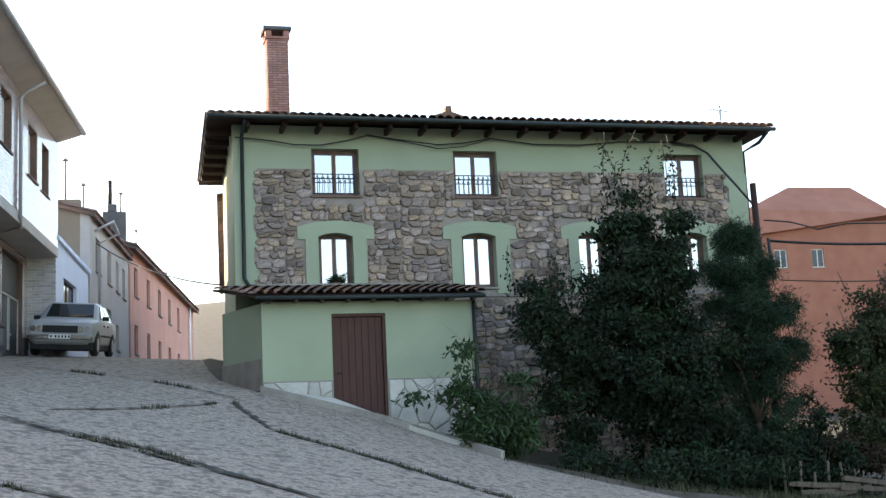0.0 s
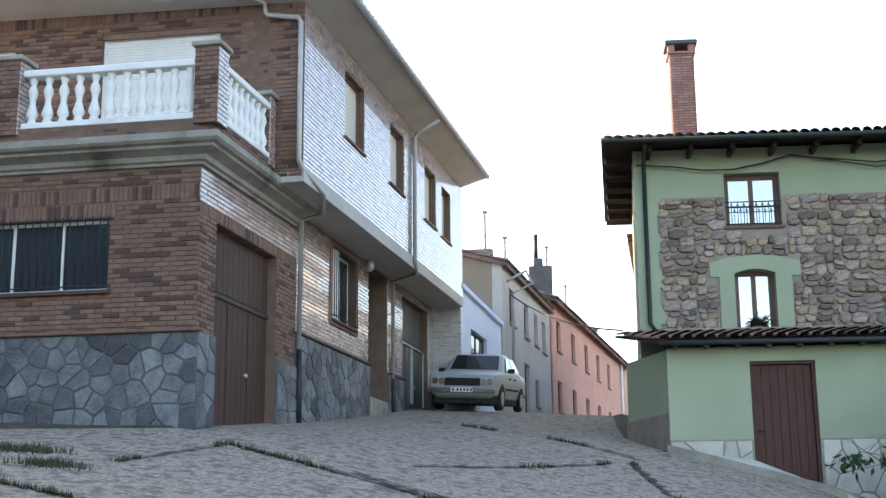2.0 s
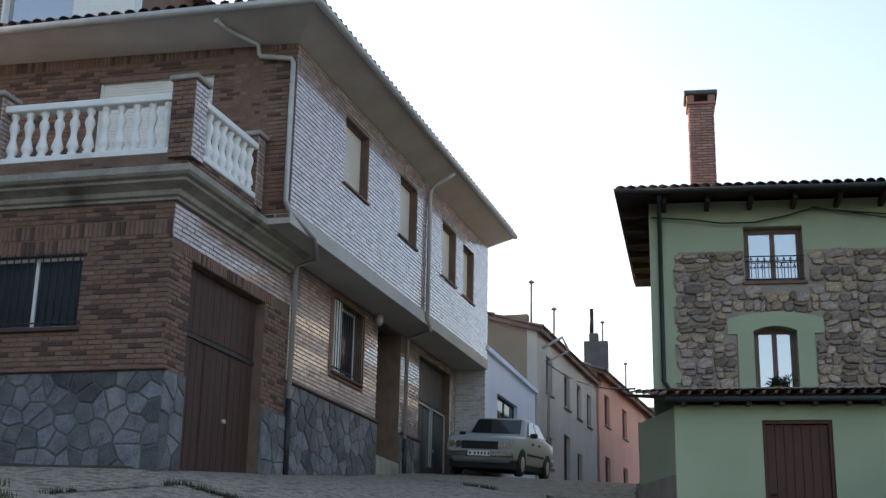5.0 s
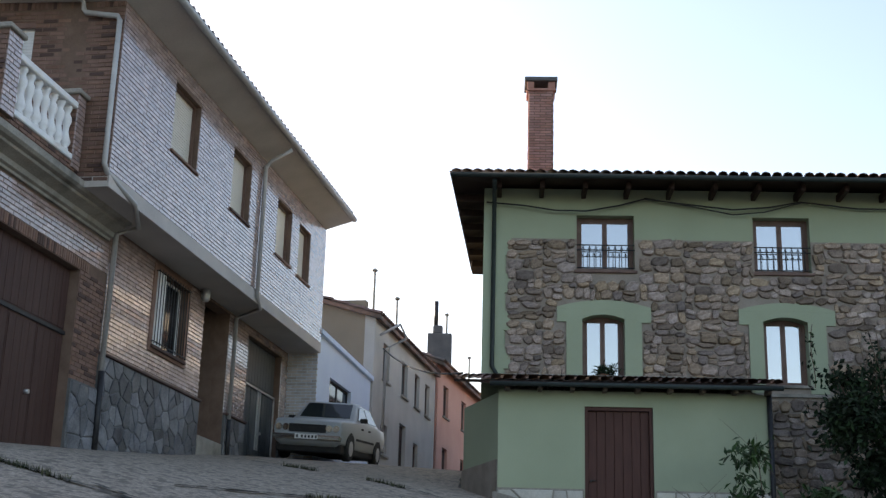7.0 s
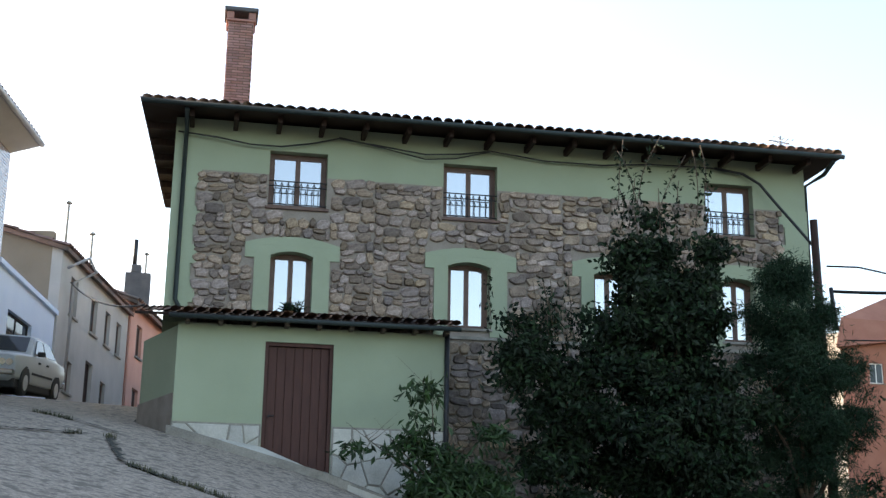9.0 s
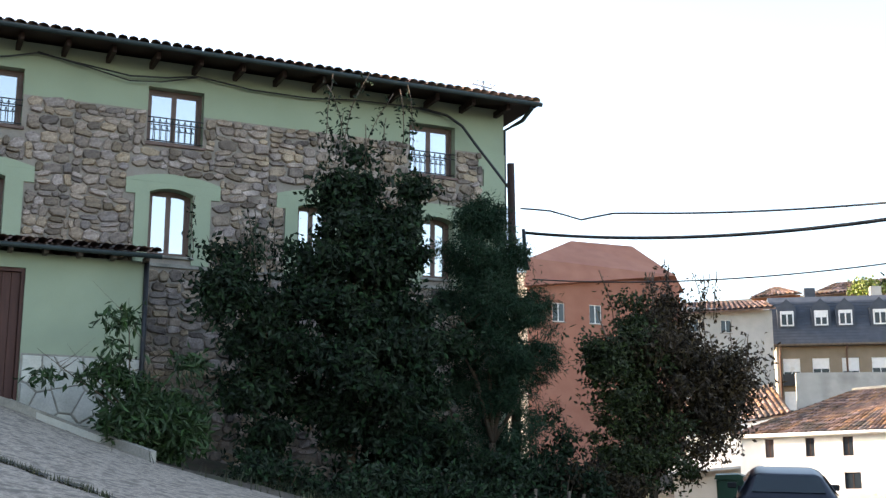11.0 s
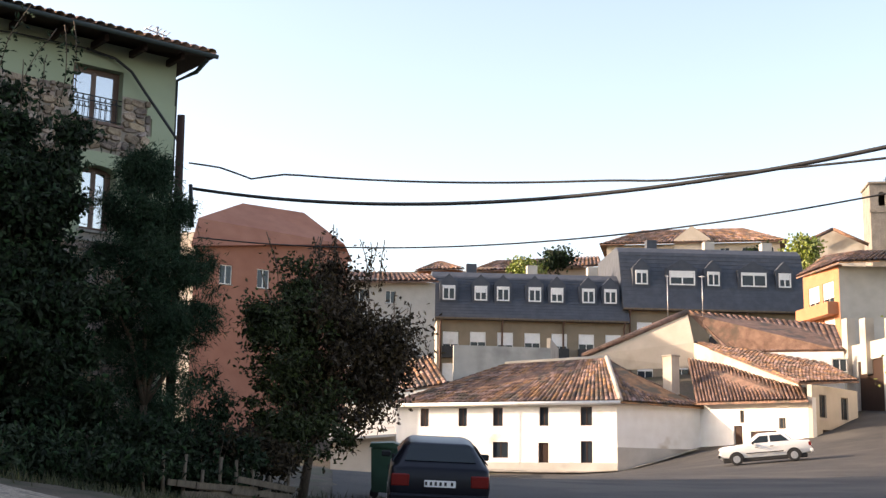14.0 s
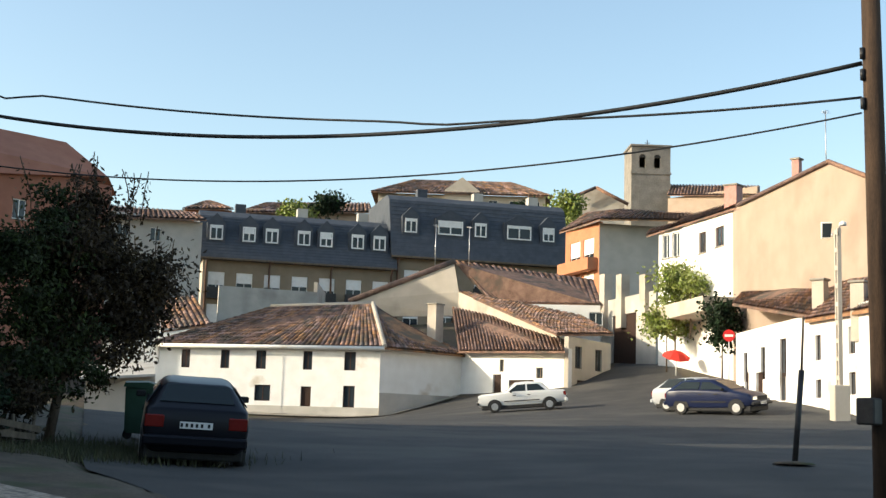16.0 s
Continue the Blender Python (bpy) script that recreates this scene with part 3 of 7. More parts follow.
def stone_meshes(mat, n=12, seed=1, thick=0.045):
    rnd = random.Random(seed)
    out = []
    for k in range(n):
        bm = bmesh.new()
        c = []
        for i in range(9):
            a = 2 * math.pi * (i + rnd.uniform(-0.25, 0.25)) / 9
            sx, sz = math.cos(a), math.sin(a)
            q = (abs(sx) ** 5 + abs(sz) ** 5) ** (-1 / 5) * rnd.uniform(0.84, 1.0)
            c.append((0.5 * sx * q, 0.5 * sz * q))
        base = [bm.verts.new((x, 0, z)) for x, z in c]
        mid = [bm.verts.new((x * 0.94, -thick * 0.7, z * 0.94)) for x, z in c]
        top = [bm.verts.new((x * 0.8, -thick * rnd.uniform(0.9, 1.25), z * 0.76)) for x, z in c]
        for p, q in ((base, mid), (mid, top)):
            for i in range(9):
                bm.faces.new((p[i], p[(i + 1) % 9], q[(i + 1) % 9], q[i]))
        bm.faces.new(top)
        bmesh.ops.recalc_face_normals(bm, faces=bm.faces)
        out.append(mesh_of("stone", bm, mat))
    return out


def stone_spans(x0, x1, z0, z1, holes, rnd, hmin, hmax, wmin, wmax):
    z = z0
    while z < z1 - 0.06:
        h = min(rnd.uniform(hmin, hmax), z1 - z)
        x = x0 - rnd.uniform(0, wmin)
        while x < x1:
            w = rnd.uniform(wmin, wmax)
            spans = [(max(x, x0), min(x + w, x1))]
            for hx0, hx1, hz0, hz1 in holes:
                if z + h * 0.7 > hz0 and z + h * 0.3 < hz1:
                    cut = []
                    for a, b in spans:
                        if b <= hx0 or a >= hx1:
                            cut.append((a, b))
                        else:
                            if a < hx0:
                                cut.append((a, hx0))
                            if b > hx1:
                                cut.append((hx1, b))
                    spans = cut
            for a, b in spans:
                if b - a > 0.07:
                    split = rnd.random() < 0.22 and h > 0.17
                    for za, zb in (((z, z + h * 0.52), (z + h * 0.52, z + h)) if split else ((z, z + h),)):
                        yield a, b, za, zb
            x += w
        z += h


def stone_wall(parent, spans, meshes, far_mat, y, near_test, rnd, limit=300, tilt=5):
    """Lays stones on a wall facing -y: those near as parts, the rest joined."""
    vs, fs, count = [], [], 0
    for a, b, za, zb in spans:
        me = rnd.choice(meshes)
        flip = rnd.choice((1, -1))
        m = pose((a + b) / 2 + rnd.uniform(-.01, .01), y, (za + zb) / 2 + rnd.uniform(-.025, .025), 0, rnd.uniform(-tilt, tilt) * (0.3 / max(0.2, b - a)), 0) @ Matrix.Diagonal(((b - a) * 1.07, rnd.uniform(0.5, 1.3), (zb - za) * 1.1, 1))
        if count < limit and near_test(a, za):
            piece("stone", me, parent, m)
            count += 1
        else:
            k = len(vs)
            vs += [m @ v.co for v in me.vertices]
            fs += [tuple(k + i for i in p.vertices) for p in me.polygons]
    if vs:
        loose_mesh("stonework", vs, fs, far_mat, parent, kind="stuff")


def broken_stones(parent, x0, x1, z0, z1, y, cell, mat, rnd, limit=300, proud=0.022, gap=0.012):
    """Flat irregular stones fitted together on a wall facing -y; the first ones are parts, the rest joined."""
    nx_, nz_ = max(1, round((x1 - x0) / cell)), max(1, round((z1 - z0) / cell))
    sx, sz = (x1 - x0) / nx_, (z1 - z0) / nz_
    seeds = {(i, j): (x0 + (i + 0.5 + rnd.uniform(-0.46, 0.46)) * sx, z0 + (j + 0.5 + rnd.uniform(-0.46, 0.46)) * sz) for i in range(nx_) for j in range(nz_) if rnd.random() > 0.14}
    vs, fs, count = [], [], 0
    for (i, j), (cx, cz) in seeds.items():
        poly = [(x0, z0), (x1, z0), (x1, z1), (x0, z1)]
        for di in range(-3, 4):
            for dj in range(-3, 4):
                o = seeds.get((i + di, j + dj))
                if o is None or (di, dj) == (0, 0):
                    continue
                mx_, mz_, dx, dz = (cx + o[0]) / 2, (cz + o[1]) / 2, o[0] - cx, o[1] - cz
                out_ = []
                for a, b in zip(poly, poly[1:] + poly[:1]):
                    da, db = (a[0] - mx_) * dx + (a[1] - mz_) * dz, (b[0] - mx_) * dx + (b[1] - mz_) * dz
                    if da <= 0:
                        out_.append(a)
                    if da * db < 0:
                        t = da / (da - db)
                        out_.append((a[0] + (b[0] - a[0]) * t, a[1] + (b[1] - a[1]) * t))
                poly = out_
                if len(poly) < 3:
                    break
            if len(poly) < 3:
                break
        if len(poly) < 3:
            continue
        gx_, gz_ = sum(p[0] for p in poly) / len(poly), sum(p[1] for p in poly) / len(poly)
        r = max(0.03, min(math.hypot(p[0] - gx_, p[1] - gz_) for p in poly))
        pr = proud * rnd.uniform(0.6, 1.3)

        def ring(k, yy):
            return [(gx_ + (p[0] - gx_) * k, yy, gz_ + (p[1] - gz_) * k) for p in poly]
        n = len(poly)
        v = ring(max(0.6, 1 - gap / r), y) + ring(max(0.55, 1 - (gap + 0.006) / r), y - pr * 0.8) + ring(max(0.5, 1 - (gap + 0.022) / r), y - pr)
        f = [tuple(range(2 * n, 3 * n))] + [(k * n + q, k * n + (q + 1) % n, (k + 1) * n + (q + 1) % n, (k + 1) * n + q) for k in range(2) for q in range(n)]
        if count < limit:
            loose_mesh("stone", v, f, mat[0], parent)
            count += 1
        else:
            k = len(vs)
            vs += v
            fs += [tuple(k + q for q in p) for p in f]
    if vs:
        loose_mesh("stonework", vs, fs, mat[1], parent, kind="stuff")


# porch with lean-to tiled roof
porch = empty("porch", pose(0, 0, 0), "green rendered lean-to porch with red tiled roof", "porch")
PX0, PX1, PY = -1.47, 3.15, -2.0
part("front_wall", wall_grid(bmesh.new(), PX0, PX1, -2.0, 2.36, PY, PY + 0.25, [(0.0, 1.16, -0.2, 2.1)]), GREEN, porch)
bm = bmesh.new()
prism(bm, [(PX0, PY + 0.251), (PX0 + 0.25, PY + 0.251), (-1.805, 0.0), (-2.1, 0.0)], -2.0, 2.36, "z")
part("side_wall", bm, GREEN, porch)
bm = bmesh.new()
prism(bm, [(PX0 - 0.03, PY + 0.252), (PX0 + 0.1, PY + 0.252), (-2.0, -0.003), (-2.13, -0.003)], -1.5, 1.2, "z")
part("side_plinth", bm, MORTAR, porch, "rough brownish stone base")
part("side_wall", B(PX1 - 0.25, PX1, PY + 0.251, -0.05, -2.0, 2.36), GREEN, porch)
bm = bmesh.new()
slab4(bm, [(-1.62, -2.32, 2.46), (3.3, -2.32, 2.46), (3.3, -0.002, 2.92), (-2.3, -0.002, 2.92)], 0.05)
part("roof_deck", bm, DARK_WOOD, porch)
tile_roof("tiling", (-1.62, -2.36, 2.47), (3.32, -2.36, 2.47), (3.32, 0, 2.93), (-2.3, 0, 2.93), TILE_I, porch, 0.2, 0.42, 0.085)
part("flashing", B(-1.8, 3.2, -0.09, -0.046, 2.9, 3.02, bevel=0.01), CONCRETE, porch)
for i in range(9):
    x = -1.35 + i * 0.55
    part("rafter_end", B(x, x + 0.07, -2.28, -2.0, 2.33, 2.41), OLD_WOOD, porch)
bm = bmesh.new()
tube(bm, [(3.12, -2.05, 2.4), (3.12, -2.08, -1.2)], 0.045)
part("downpipe", bm, BLACK_IRON, porch)
bm = bmesh.new()
rod(bm, (-1.62, -2.38, 2.4), (3.3, -2.38, 2.4), 0.04)
part("gutter", bm, DARK_PIPE, porch)
# door of vertical boards
door = empty("door_1", pose(0, PY + 0.1, -0.2), "dark brown boarded wooden porch door", "door", kind="structure")
door.parent = porch
bm = bmesh.new()
box(bm, 0, 0.06, -0.06, 0.04, 0, 2.3)
box(bm, 1.10, 1.16, -0.06, 0.04, 0, 2.3)
box(bm, 0.06, 1.10, -0.06, 0.04, 2.24, 2.3)
part("door_frame", bm, BROWN_WOOD, door)
for i in range(7):
    x = 0.063 + i * 0.148
    part("board", B(x, x + 0.144, 0, 0.035, 0.01, 2.235, bevel=0.006), BROWN_WOOD, door)
bm = bmesh.new()
rod(bm, (0.11, -0.05, 1.05), (0.11, 0.0, 1.05), 0.02)
rod(bm, (0.11, -0.05, 1.05), (0.2, -0.05, 1.05), 0.012)
part("door_handle", bm, BLACK_IRON, door)
rnd = random.Random(7)
part("plinth_bed", wall_grid(bmesh.new(), PX0 - 0.004, PX1, -2.0, 0.7, PY - 0.012, PY - 0.001, [(-0.01, 1.17, -1.9, 2.1)]), CONCRETE, porch)
broken_stones(porch, PX0, -0.03, -1.2, 0.68, PY - 0.012, 0.3, (PALE_STONE, PALE_STONE), rnd, 60)
broken_stones(porch, 1.19, PX1, -1.5, 0.68, PY - 0.012, 0.32, (PALE_STONE, PALE_STONE), rnd, 80)

# main roof
roof_y = (-0.8, HD + 0.45)
bm = bmesh.new()
RX0, RX1, RZE, RZR = -2.43, 11.45, 6.72, 7.22
ym = (roof_y[0] + roof_y[1]) / 2
RXB = RX0 + 0.3
HIP = 4.4
A1, A2 = (RX0 + HIP, ym, RZR), (RX1 - HIP, ym, RZR)
slab4(bm, [(RX0, roof_y[0], RZE), (RX1, roof_y[0], RZE), A2, A1], 0.06)
slab4(bm, [(RX1, roof_y[1], RZE), (RXB, roof_y[1], RZE), A1, A2], 0.06)
slab4(bm, [(RXB, roof_y[1], RZE), (RX0, roof_y[0], RZE), A1], 0.06)
slab4(bm, [(RX1, roof_y[0], RZE), (RX1, roof_y[1], RZE), A2], 0.06)
roof = part("roof", bm, DARK_WOOD, house)
tile_roof("tiling", (RX0, roof_y[0] - 0.05, RZE), (RX1, roof_y[0] - 0.05, RZE), A2, A1, TILE_I, house, 0.2, 0.45, 0.09)
tile_roof("tiling", (RXB - 0.03, roof_y[1], RZE), (RX0 - 0.03, roof_y[0], RZE), A1, A1, TILE_I, house, 0.2, 0.45, 0.09)
tile_roof("tiling", (RX1 + 0.03, roof_y[0], RZE), (RX1 + 0.03, roof_y[1], RZE), A2, A2, TILE_I, house, 0.2, 0.45, 0.09)
bm = bmesh.new()
prism(bm, [(3.2, 7.2), (5.0, 7.2), (4.45, 7.78), (4.14, 7.88), (4.12, 8.04), (3.98, 8.04), (3.96, 7.88), (3.65, 7.78)], ym - 0.12, ym + 0.12)
part("ridge_finial", bm, TILE_I, house)
for i in range(16):
    x = -1.55 + i * 0.82
    part("rafter_end", B(x, x + 0.09, -0.66, 0.0, 6.52, 6.66, bevel=0.01), DARK_WOOD, house)
for i in range(6):
    y = 0.2 + i * 0.95
    part("rafter_end", B(-2.36 + 0.045 * y, -1.6, y, y + 0.09, 6.52, 6.66, bevel=0.01), DARK_WOOD, house)
bm = bmesh.new()
rod(bm, (RX0, roof_y[0] - 0.1, RZE - 0.04), (RX1, roof_y[0] - 0.1, RZE - 0.07), 0.05)
part("gutter", bm, DARK_PIPE, house)
bm = bmesh.new()
tube(bm, [(-1.6, -0.78, 6.62), (-1.6, -0.1, 6.42), (-1.6, -0.09, 3.15), (-1.5, -0.1, 2.98), (-1.2, -0.3, 2.9)], 0.045)
part("downpipe", bm, DARK_PIPE, house)
bm = bmesh.new()
tube(bm, [(11.3, -0.75, 6.6), (11.3, -0.3, 6.45), (11.06, 0.1, 6.3), (11.06, 0.1, -1)], 0.045)
part("downpipe", bm, DARK_PIPE, house)
chim = empty("chimney", pose(-0.70, 0.35, 6.8), "tall red brick chimney with vented cap", "chimney")
chim.parent = house
part("core", B(-0.24, 0.24, -0.24, 0.24, 0, 2.04), BRICK_JOINT, chim)
for rz, w in ((0, 0.24), (90, 0.24), (180, 0.24), (270, 0.24)):
    ob = brick_rows("brickwork", -0.24, 0.24, 0.0, 2.04, -0.24, [], CHIM_BRICK, chim, 0.22, 0.045, 0.012, 0.012)
    ob.matrix_basis = pose(0, 0, 0, 0, 0, rz)
part("cap_slab", B(-0.29, 0.29, -0.29, 0.29, 2.04, 2.09, bevel=0.01), CHIM_BRICK, chim)
for sx in (-1, 1):
    for sy in (-1, 1):
        part("cap_post", B(sx * 0.21 - 0.07, sx * 0.21 + 0.07, sy * 0.21 - 0.07, sy * 0.21 + 0.07, 2.09, 2.24, bevel=0.01), CHIM_BRICK, chim)
part("flue", B(-0.12, 0.12, -0.12, 0.12, 2.09, 2.16), UNLIT_DARK, chim)
part("cap_top", B(-0.33, 0.33, -0.33, 0.33, 2.24, 2.33, bevel=0.015), SOOT, chim)

# ---- brick house with terrace ----
brick_house = empty("brick_house", pose(-8.67, -7.45, 0, 0, 0, -8), "two-storey brown brick house with jettied glazed upper wall", "house")
T90 = pose(0, 0, 0, 0, 0, 90)


def street(ob, off):
    """Turns a part built facing -y so that it faces the street, off metres out from the lower wall."""
    ob.matrix_basis = pose(off, 0, 0, 0, 0, 90)
    return ob


FW = [(-3.8, -1.4, 2.65, 3.75)]
part("front_wall", wall_grid(bmesh.new(), -6.6, 0, -0.6, 4.6, 0, 0.3, FW), BRICK_JOINT, brick_house)
LOWH = [(0.62, 3.25, -0.5, 3.76), (6.27, 7.8, 3.2, 4.6), (8.8, 10.3, -0.5, 4.75), (11.6, 14.1, -0.5, 4.6)]
street(part("street_wall", wall_grid(bmesh.new(), 0.301, 14.6, -0.6, 4.84, 0, 0.3, LOWH), BRICK_JOINT, brick_house), 0)
part("rear_wall", B(-6.6, -0.301, 14.3, 14.6, -0.6, 8.0), BRICK_JOINT, brick_house)
part("far_side_wall", B(-6.9, -6.601, 0.0, 2.25, -0.6, 4.84), BRICK_JOINT, brick_house)
part("far_side_wall", B(-6.3, -6.001, 2.252, 14.6, -0.6, 8.1), BRICK_JOINT, brick_house)
# recessed entrance and garage backs
bm = bmesh.new()
box(bm, -1.5, -0.301, 8.5, 8.8, 0, 4.8)
box(bm, -1.5, -0.301, 10.3, 10.6, 0, 4.8)
box(bm, -1.7, -1.5, 8.5, 10.6, 0, 4.8)
part("entrance_walls", bm, BRICK_JOINT, brick_house)
part("entrance_step", B(-1.4, 0.05, 8.85, 10.25, 0.8, 1.95, bevel=0.01), CONCRETE, brick_house)
ob = brick_rows("brickwork", 8.8, 10.3, 2.65, 4.7, 1.5, [], BRICK_I, brick_house)
street(ob, 0)
# upper storey: white-glazed jetty on the street, terrace wall to the front
UPW = [(4.52, 5.76, 6.29, 7.58), (7.63, 8.76, 6.24, 7.53), (10.6, 11.72, 6.19, 7.46), (12.3, 13.27, 6.16, 7.42)]
street(part("jetty_wall", wall_grid(bmesh.new(), 2.25, 14.6, 4.85, 8.2, 0, 0.3, UPW), BRICK_JOINT, brick_house), 0.8)
part("jetty_soffit", B(-0.3, 0.797, 2.25, 14.6, 4.80, 4.97), SOFFIT, brick_house)
street(part("jetty_edge", B(2.25, 14.6, -0.02, -0.001, 4.80, 5.05), SOFFIT, brick_house), 0.8)
FUP = [(-2.87, -0.72, 5.2, 7.68), (-5.42, -4.49, 5.2, 7.62)]
part("terrace_wall", wall_grid(bmesh.new(), -6.0, 0.499, 4.85, 8.2, 2.25, 2.55, FUP), BRICK_JOINT, brick_house)
brick_rows("brickwork", -6.0, 0.79, 4.9, 7.86, 2.25, FUP, BRICK_I, brick_house)
brick_rows("soldier_course", -6.0, 0.79, 7.88, 8.1, 2.25, [], BRICK_I, brick_house, 0.062, 0.22)
for a, b, c, d in FUP:
    sh = part("shutter", B(a + 0.05, b - 0.05, 2.37, 2.39, c, d), WHITE_PAINT, brick_house, "white lowered roller shutter")
    for i in range(int((d - c) / 0.055)):
        part("slat", B(a + 0.05, b - 0.05, 2.358, 2.37, c + 0.055 * i + 0.004, c + 0.055 * i + 0.051), WHITE_PAINT, sh)
    part("shutter_frame", wall_grid(bmesh.new(), a, b, c, d, 2.33, 2.4, [(a + 0.05, b - 0.05, c - 1, d - 0.05)]), WHITE_PAINT, brick_house)
    part("lintel_board", B(a, b, 2.27, 2.32, d - 0.1, d - 0.002), BRICK, brick_house)
part("wall_lamp", B(-5.06, -4.92, 2.14, 2.236, 7.82, 7.97, bevel=0.02), WHITE_PAINT, brick_house, "small white square wall lamp")
part("end_wall", B(0.301, 0.79, 14.3, 14.6, 4.97, 8.1), BRICK_JOINT, brick_house)
# visible brickwork
PLINTH = 1.98
holes = FW
near_bricks = []
BR = mesh_of("brick", box(bmesh.new(), -0.12, 0.12, -0.014, 0, 0, 0.062, bevel=0.004), BRICK)


def near_brick(a, b, z):
    return -1.35 < a and b < -0.0 and 2.6 < z < 4.0 and b - a > 0.2


brick_rows("brickwork", -6.6, 0.012, PLINTH + 0.03, 4.0, 0, FW + [(-3.9, -1.3, 3.76, 4.0)], BRICK_I, brick_house, skip=near_brick)
brick_rows("soldier_course", -6.6, 0.012, 4.0, 4.22, 0, [], BRICK_I, brick_house, 0.062, 0.215)
brick_rows("soldier_course", -3.9, -1.3, 3.76, 3.98, 0, [], BRICK_I, brick_house, 0.062, 0.215)
brick_rows("brickwork", -6.6, 0.012, 4.24, 4.5, 0, [], BRICK_I, brick_house)
row, z = 0, PLINTH + 0.03
while z < 4.0:
    x = -6.6 - (0.126 if row % 2 else 0)
    while x < 0:
        if near_brick(x, x + 0.24, z) and x + 0.24 <= 0.012 and z + 0.062 <= 4.0:
            piece("brick", BR, brick_house, pose(x + 0.12, 0, z))
        x += 0.252
    z += 0.074
    row += 1
# street side takes the paler brick whose colour holds the sky's sheen
street(brick_rows("glazed_brickwork", -0.012, 4.2, 3.95, 4.5, 0, [], BRICK_SKY_SHEEN, brick_house), 0)
street(brick_rows("soldier_course", 0.3, 3.55, 3.77, 3.95, 0, [], BRICK_I, brick_house, 0.062, 0.17), 0)
street(brick_rows("brickwork", -0.012, 4.2, 2.0, 3.77, 0, [(0.62, 3.25, 0, 3.77)], BRICK_I, brick_house), 0)
street(brick_rows("glazed_brickwork", 4.25, 14.6, 2.62, 4.8, 0, [(6.15, 7.95, 3.1, 4.7)] + LOWH[2:], BRICK_SKY_SHEEN, brick_house), 0)
street(brick_rows("glazed_brickwork", 2.25, 14.6, 5.06, 7.97, 0, UPW, BRICK_SKY_SHEEN, brick_house), 0.8)
brick_rows("glazed_brickwork", 0.0, 0.76, 1.5, 5.3, 14.635, [], WHITE_GLAZE, brick_house)
# frames round the lower window
street(part("brick_surround", wall_grid(bmesh.new(), 6.12, 7.95, 3.08, 4.72, -0.03, -0.001, [(6.27, 7.8, 3.2, 4.6)]), BRICK, brick_house), 0)
# stone plinth
rnd = random.Random(11)
pl = empty("stone_plinth", pose(0, 0, 0), "grey rubble stone plinth", "plinth")
pl.parent = brick_house
part("bed", B(-6.6, 0.05, -0.05, -0.001, -0.6, PLINTH), GREY_JOINT, pl)
broken_stones(pl, -6.6, 0.06, 0.1, PLINTH, -0.05, 0.27, (SLATE_STONE, SLATE_STONE_I), rnd, 220)
part("plinth_cap", B(-6.6, 0.12, -0.12, -0.002, PLINTH, PLINTH + 0.05, bevel=0.01), BRICK, pl)
spl = empty("stone_plinth", pose(0, 0, 0, 0, 0, 90), "grey rubble stone plinth", "plinth")
spl.parent = brick_house
for a, b in ((-0.05, 0.62), (3.25, 4.199)):
    part("bed", B(a, b, -0.05, -0.001, -0.6, 2.0), GREY_JOINT, spl)
for a, b in ((4.2, 8.8), (10.3, 11.6), (14.1, 14.6)):
    part("bed", B(a, b, -0.05, -0.001, -0.6, 2.58), GREY_JOINT, spl)
    part("plinth_cap", B(a, b, -0.1, -0.002, 2.582, 2.63, bevel=0.008), BRICK, spl)
for a, b, c, d in ((-0.05, 0.6, 0.3, 1.98), (3.27, 4.2, 0.5, 1.98), (4.2, 8.78, 0.7, 2.58), (10.32, 11.58, 1.2, 2.58), (14.12, 14.6, 1.2, 2.58)):
    broken_stones(spl, a, b, c, d, -0.05, 0.27, (SLATE_STONE, SLATE_STONE_I), rnd, 70)


def garage(s0, s1, z0, z1, mat, label, leaves):
    g = empty("garage_door", pose(0, 0, 0, 0, 0, 90), label, "garage door")
    g.parent = brick_house
    w = (s1 - s0) / leaves
    zt = z0 + (z1 - z0) * 0.68
    for i in range(leaves):
        a = s0 + i * w
        leaf = part("door_leaf", B(a + 0.01, a + w - 0.01, 0.16, 0.2, z0, zt - 0.03, bevel=0.008), mat, g)
        for k in range(4):
            b = a + 0.03 + k * (w - 0.06) / 4
            part("board", B(b, b + (w - 0.06) / 4 - 0.012, 0.145, 0.16, z0 + 0.05, zt - 0.08), mat, leaf)
    part("top_panel", B(s0, s1, 0.16, 0.2, zt + 0.03, z1, bevel=0.008), mat, g)
    for k in range(leaves * 4):
        b = s0 + 0.02 + k * (s1 - s0 - 0.04) / (leaves * 4)
        part("board", B(b, b + (s1 - s0 - 0.04) / (leaves * 4) - 0.012, 0.147, 0.16, zt + 0.06, z1 - 0.04), mat, g)
    part("rail", B(s0, s1, 0.13, 0.17, zt - 0.03, zt + 0.03), BLACK_IRON, g)
    bm = bmesh.new()
    rod(bm, (s0 + w * 2 - 0.15, 0.08, z0 + 1.1), (s0 + w * 2 - 0.15, 0.15, z0 + 1.1), 0.035)
    part("knob", bm, STEEL, g)
    return g


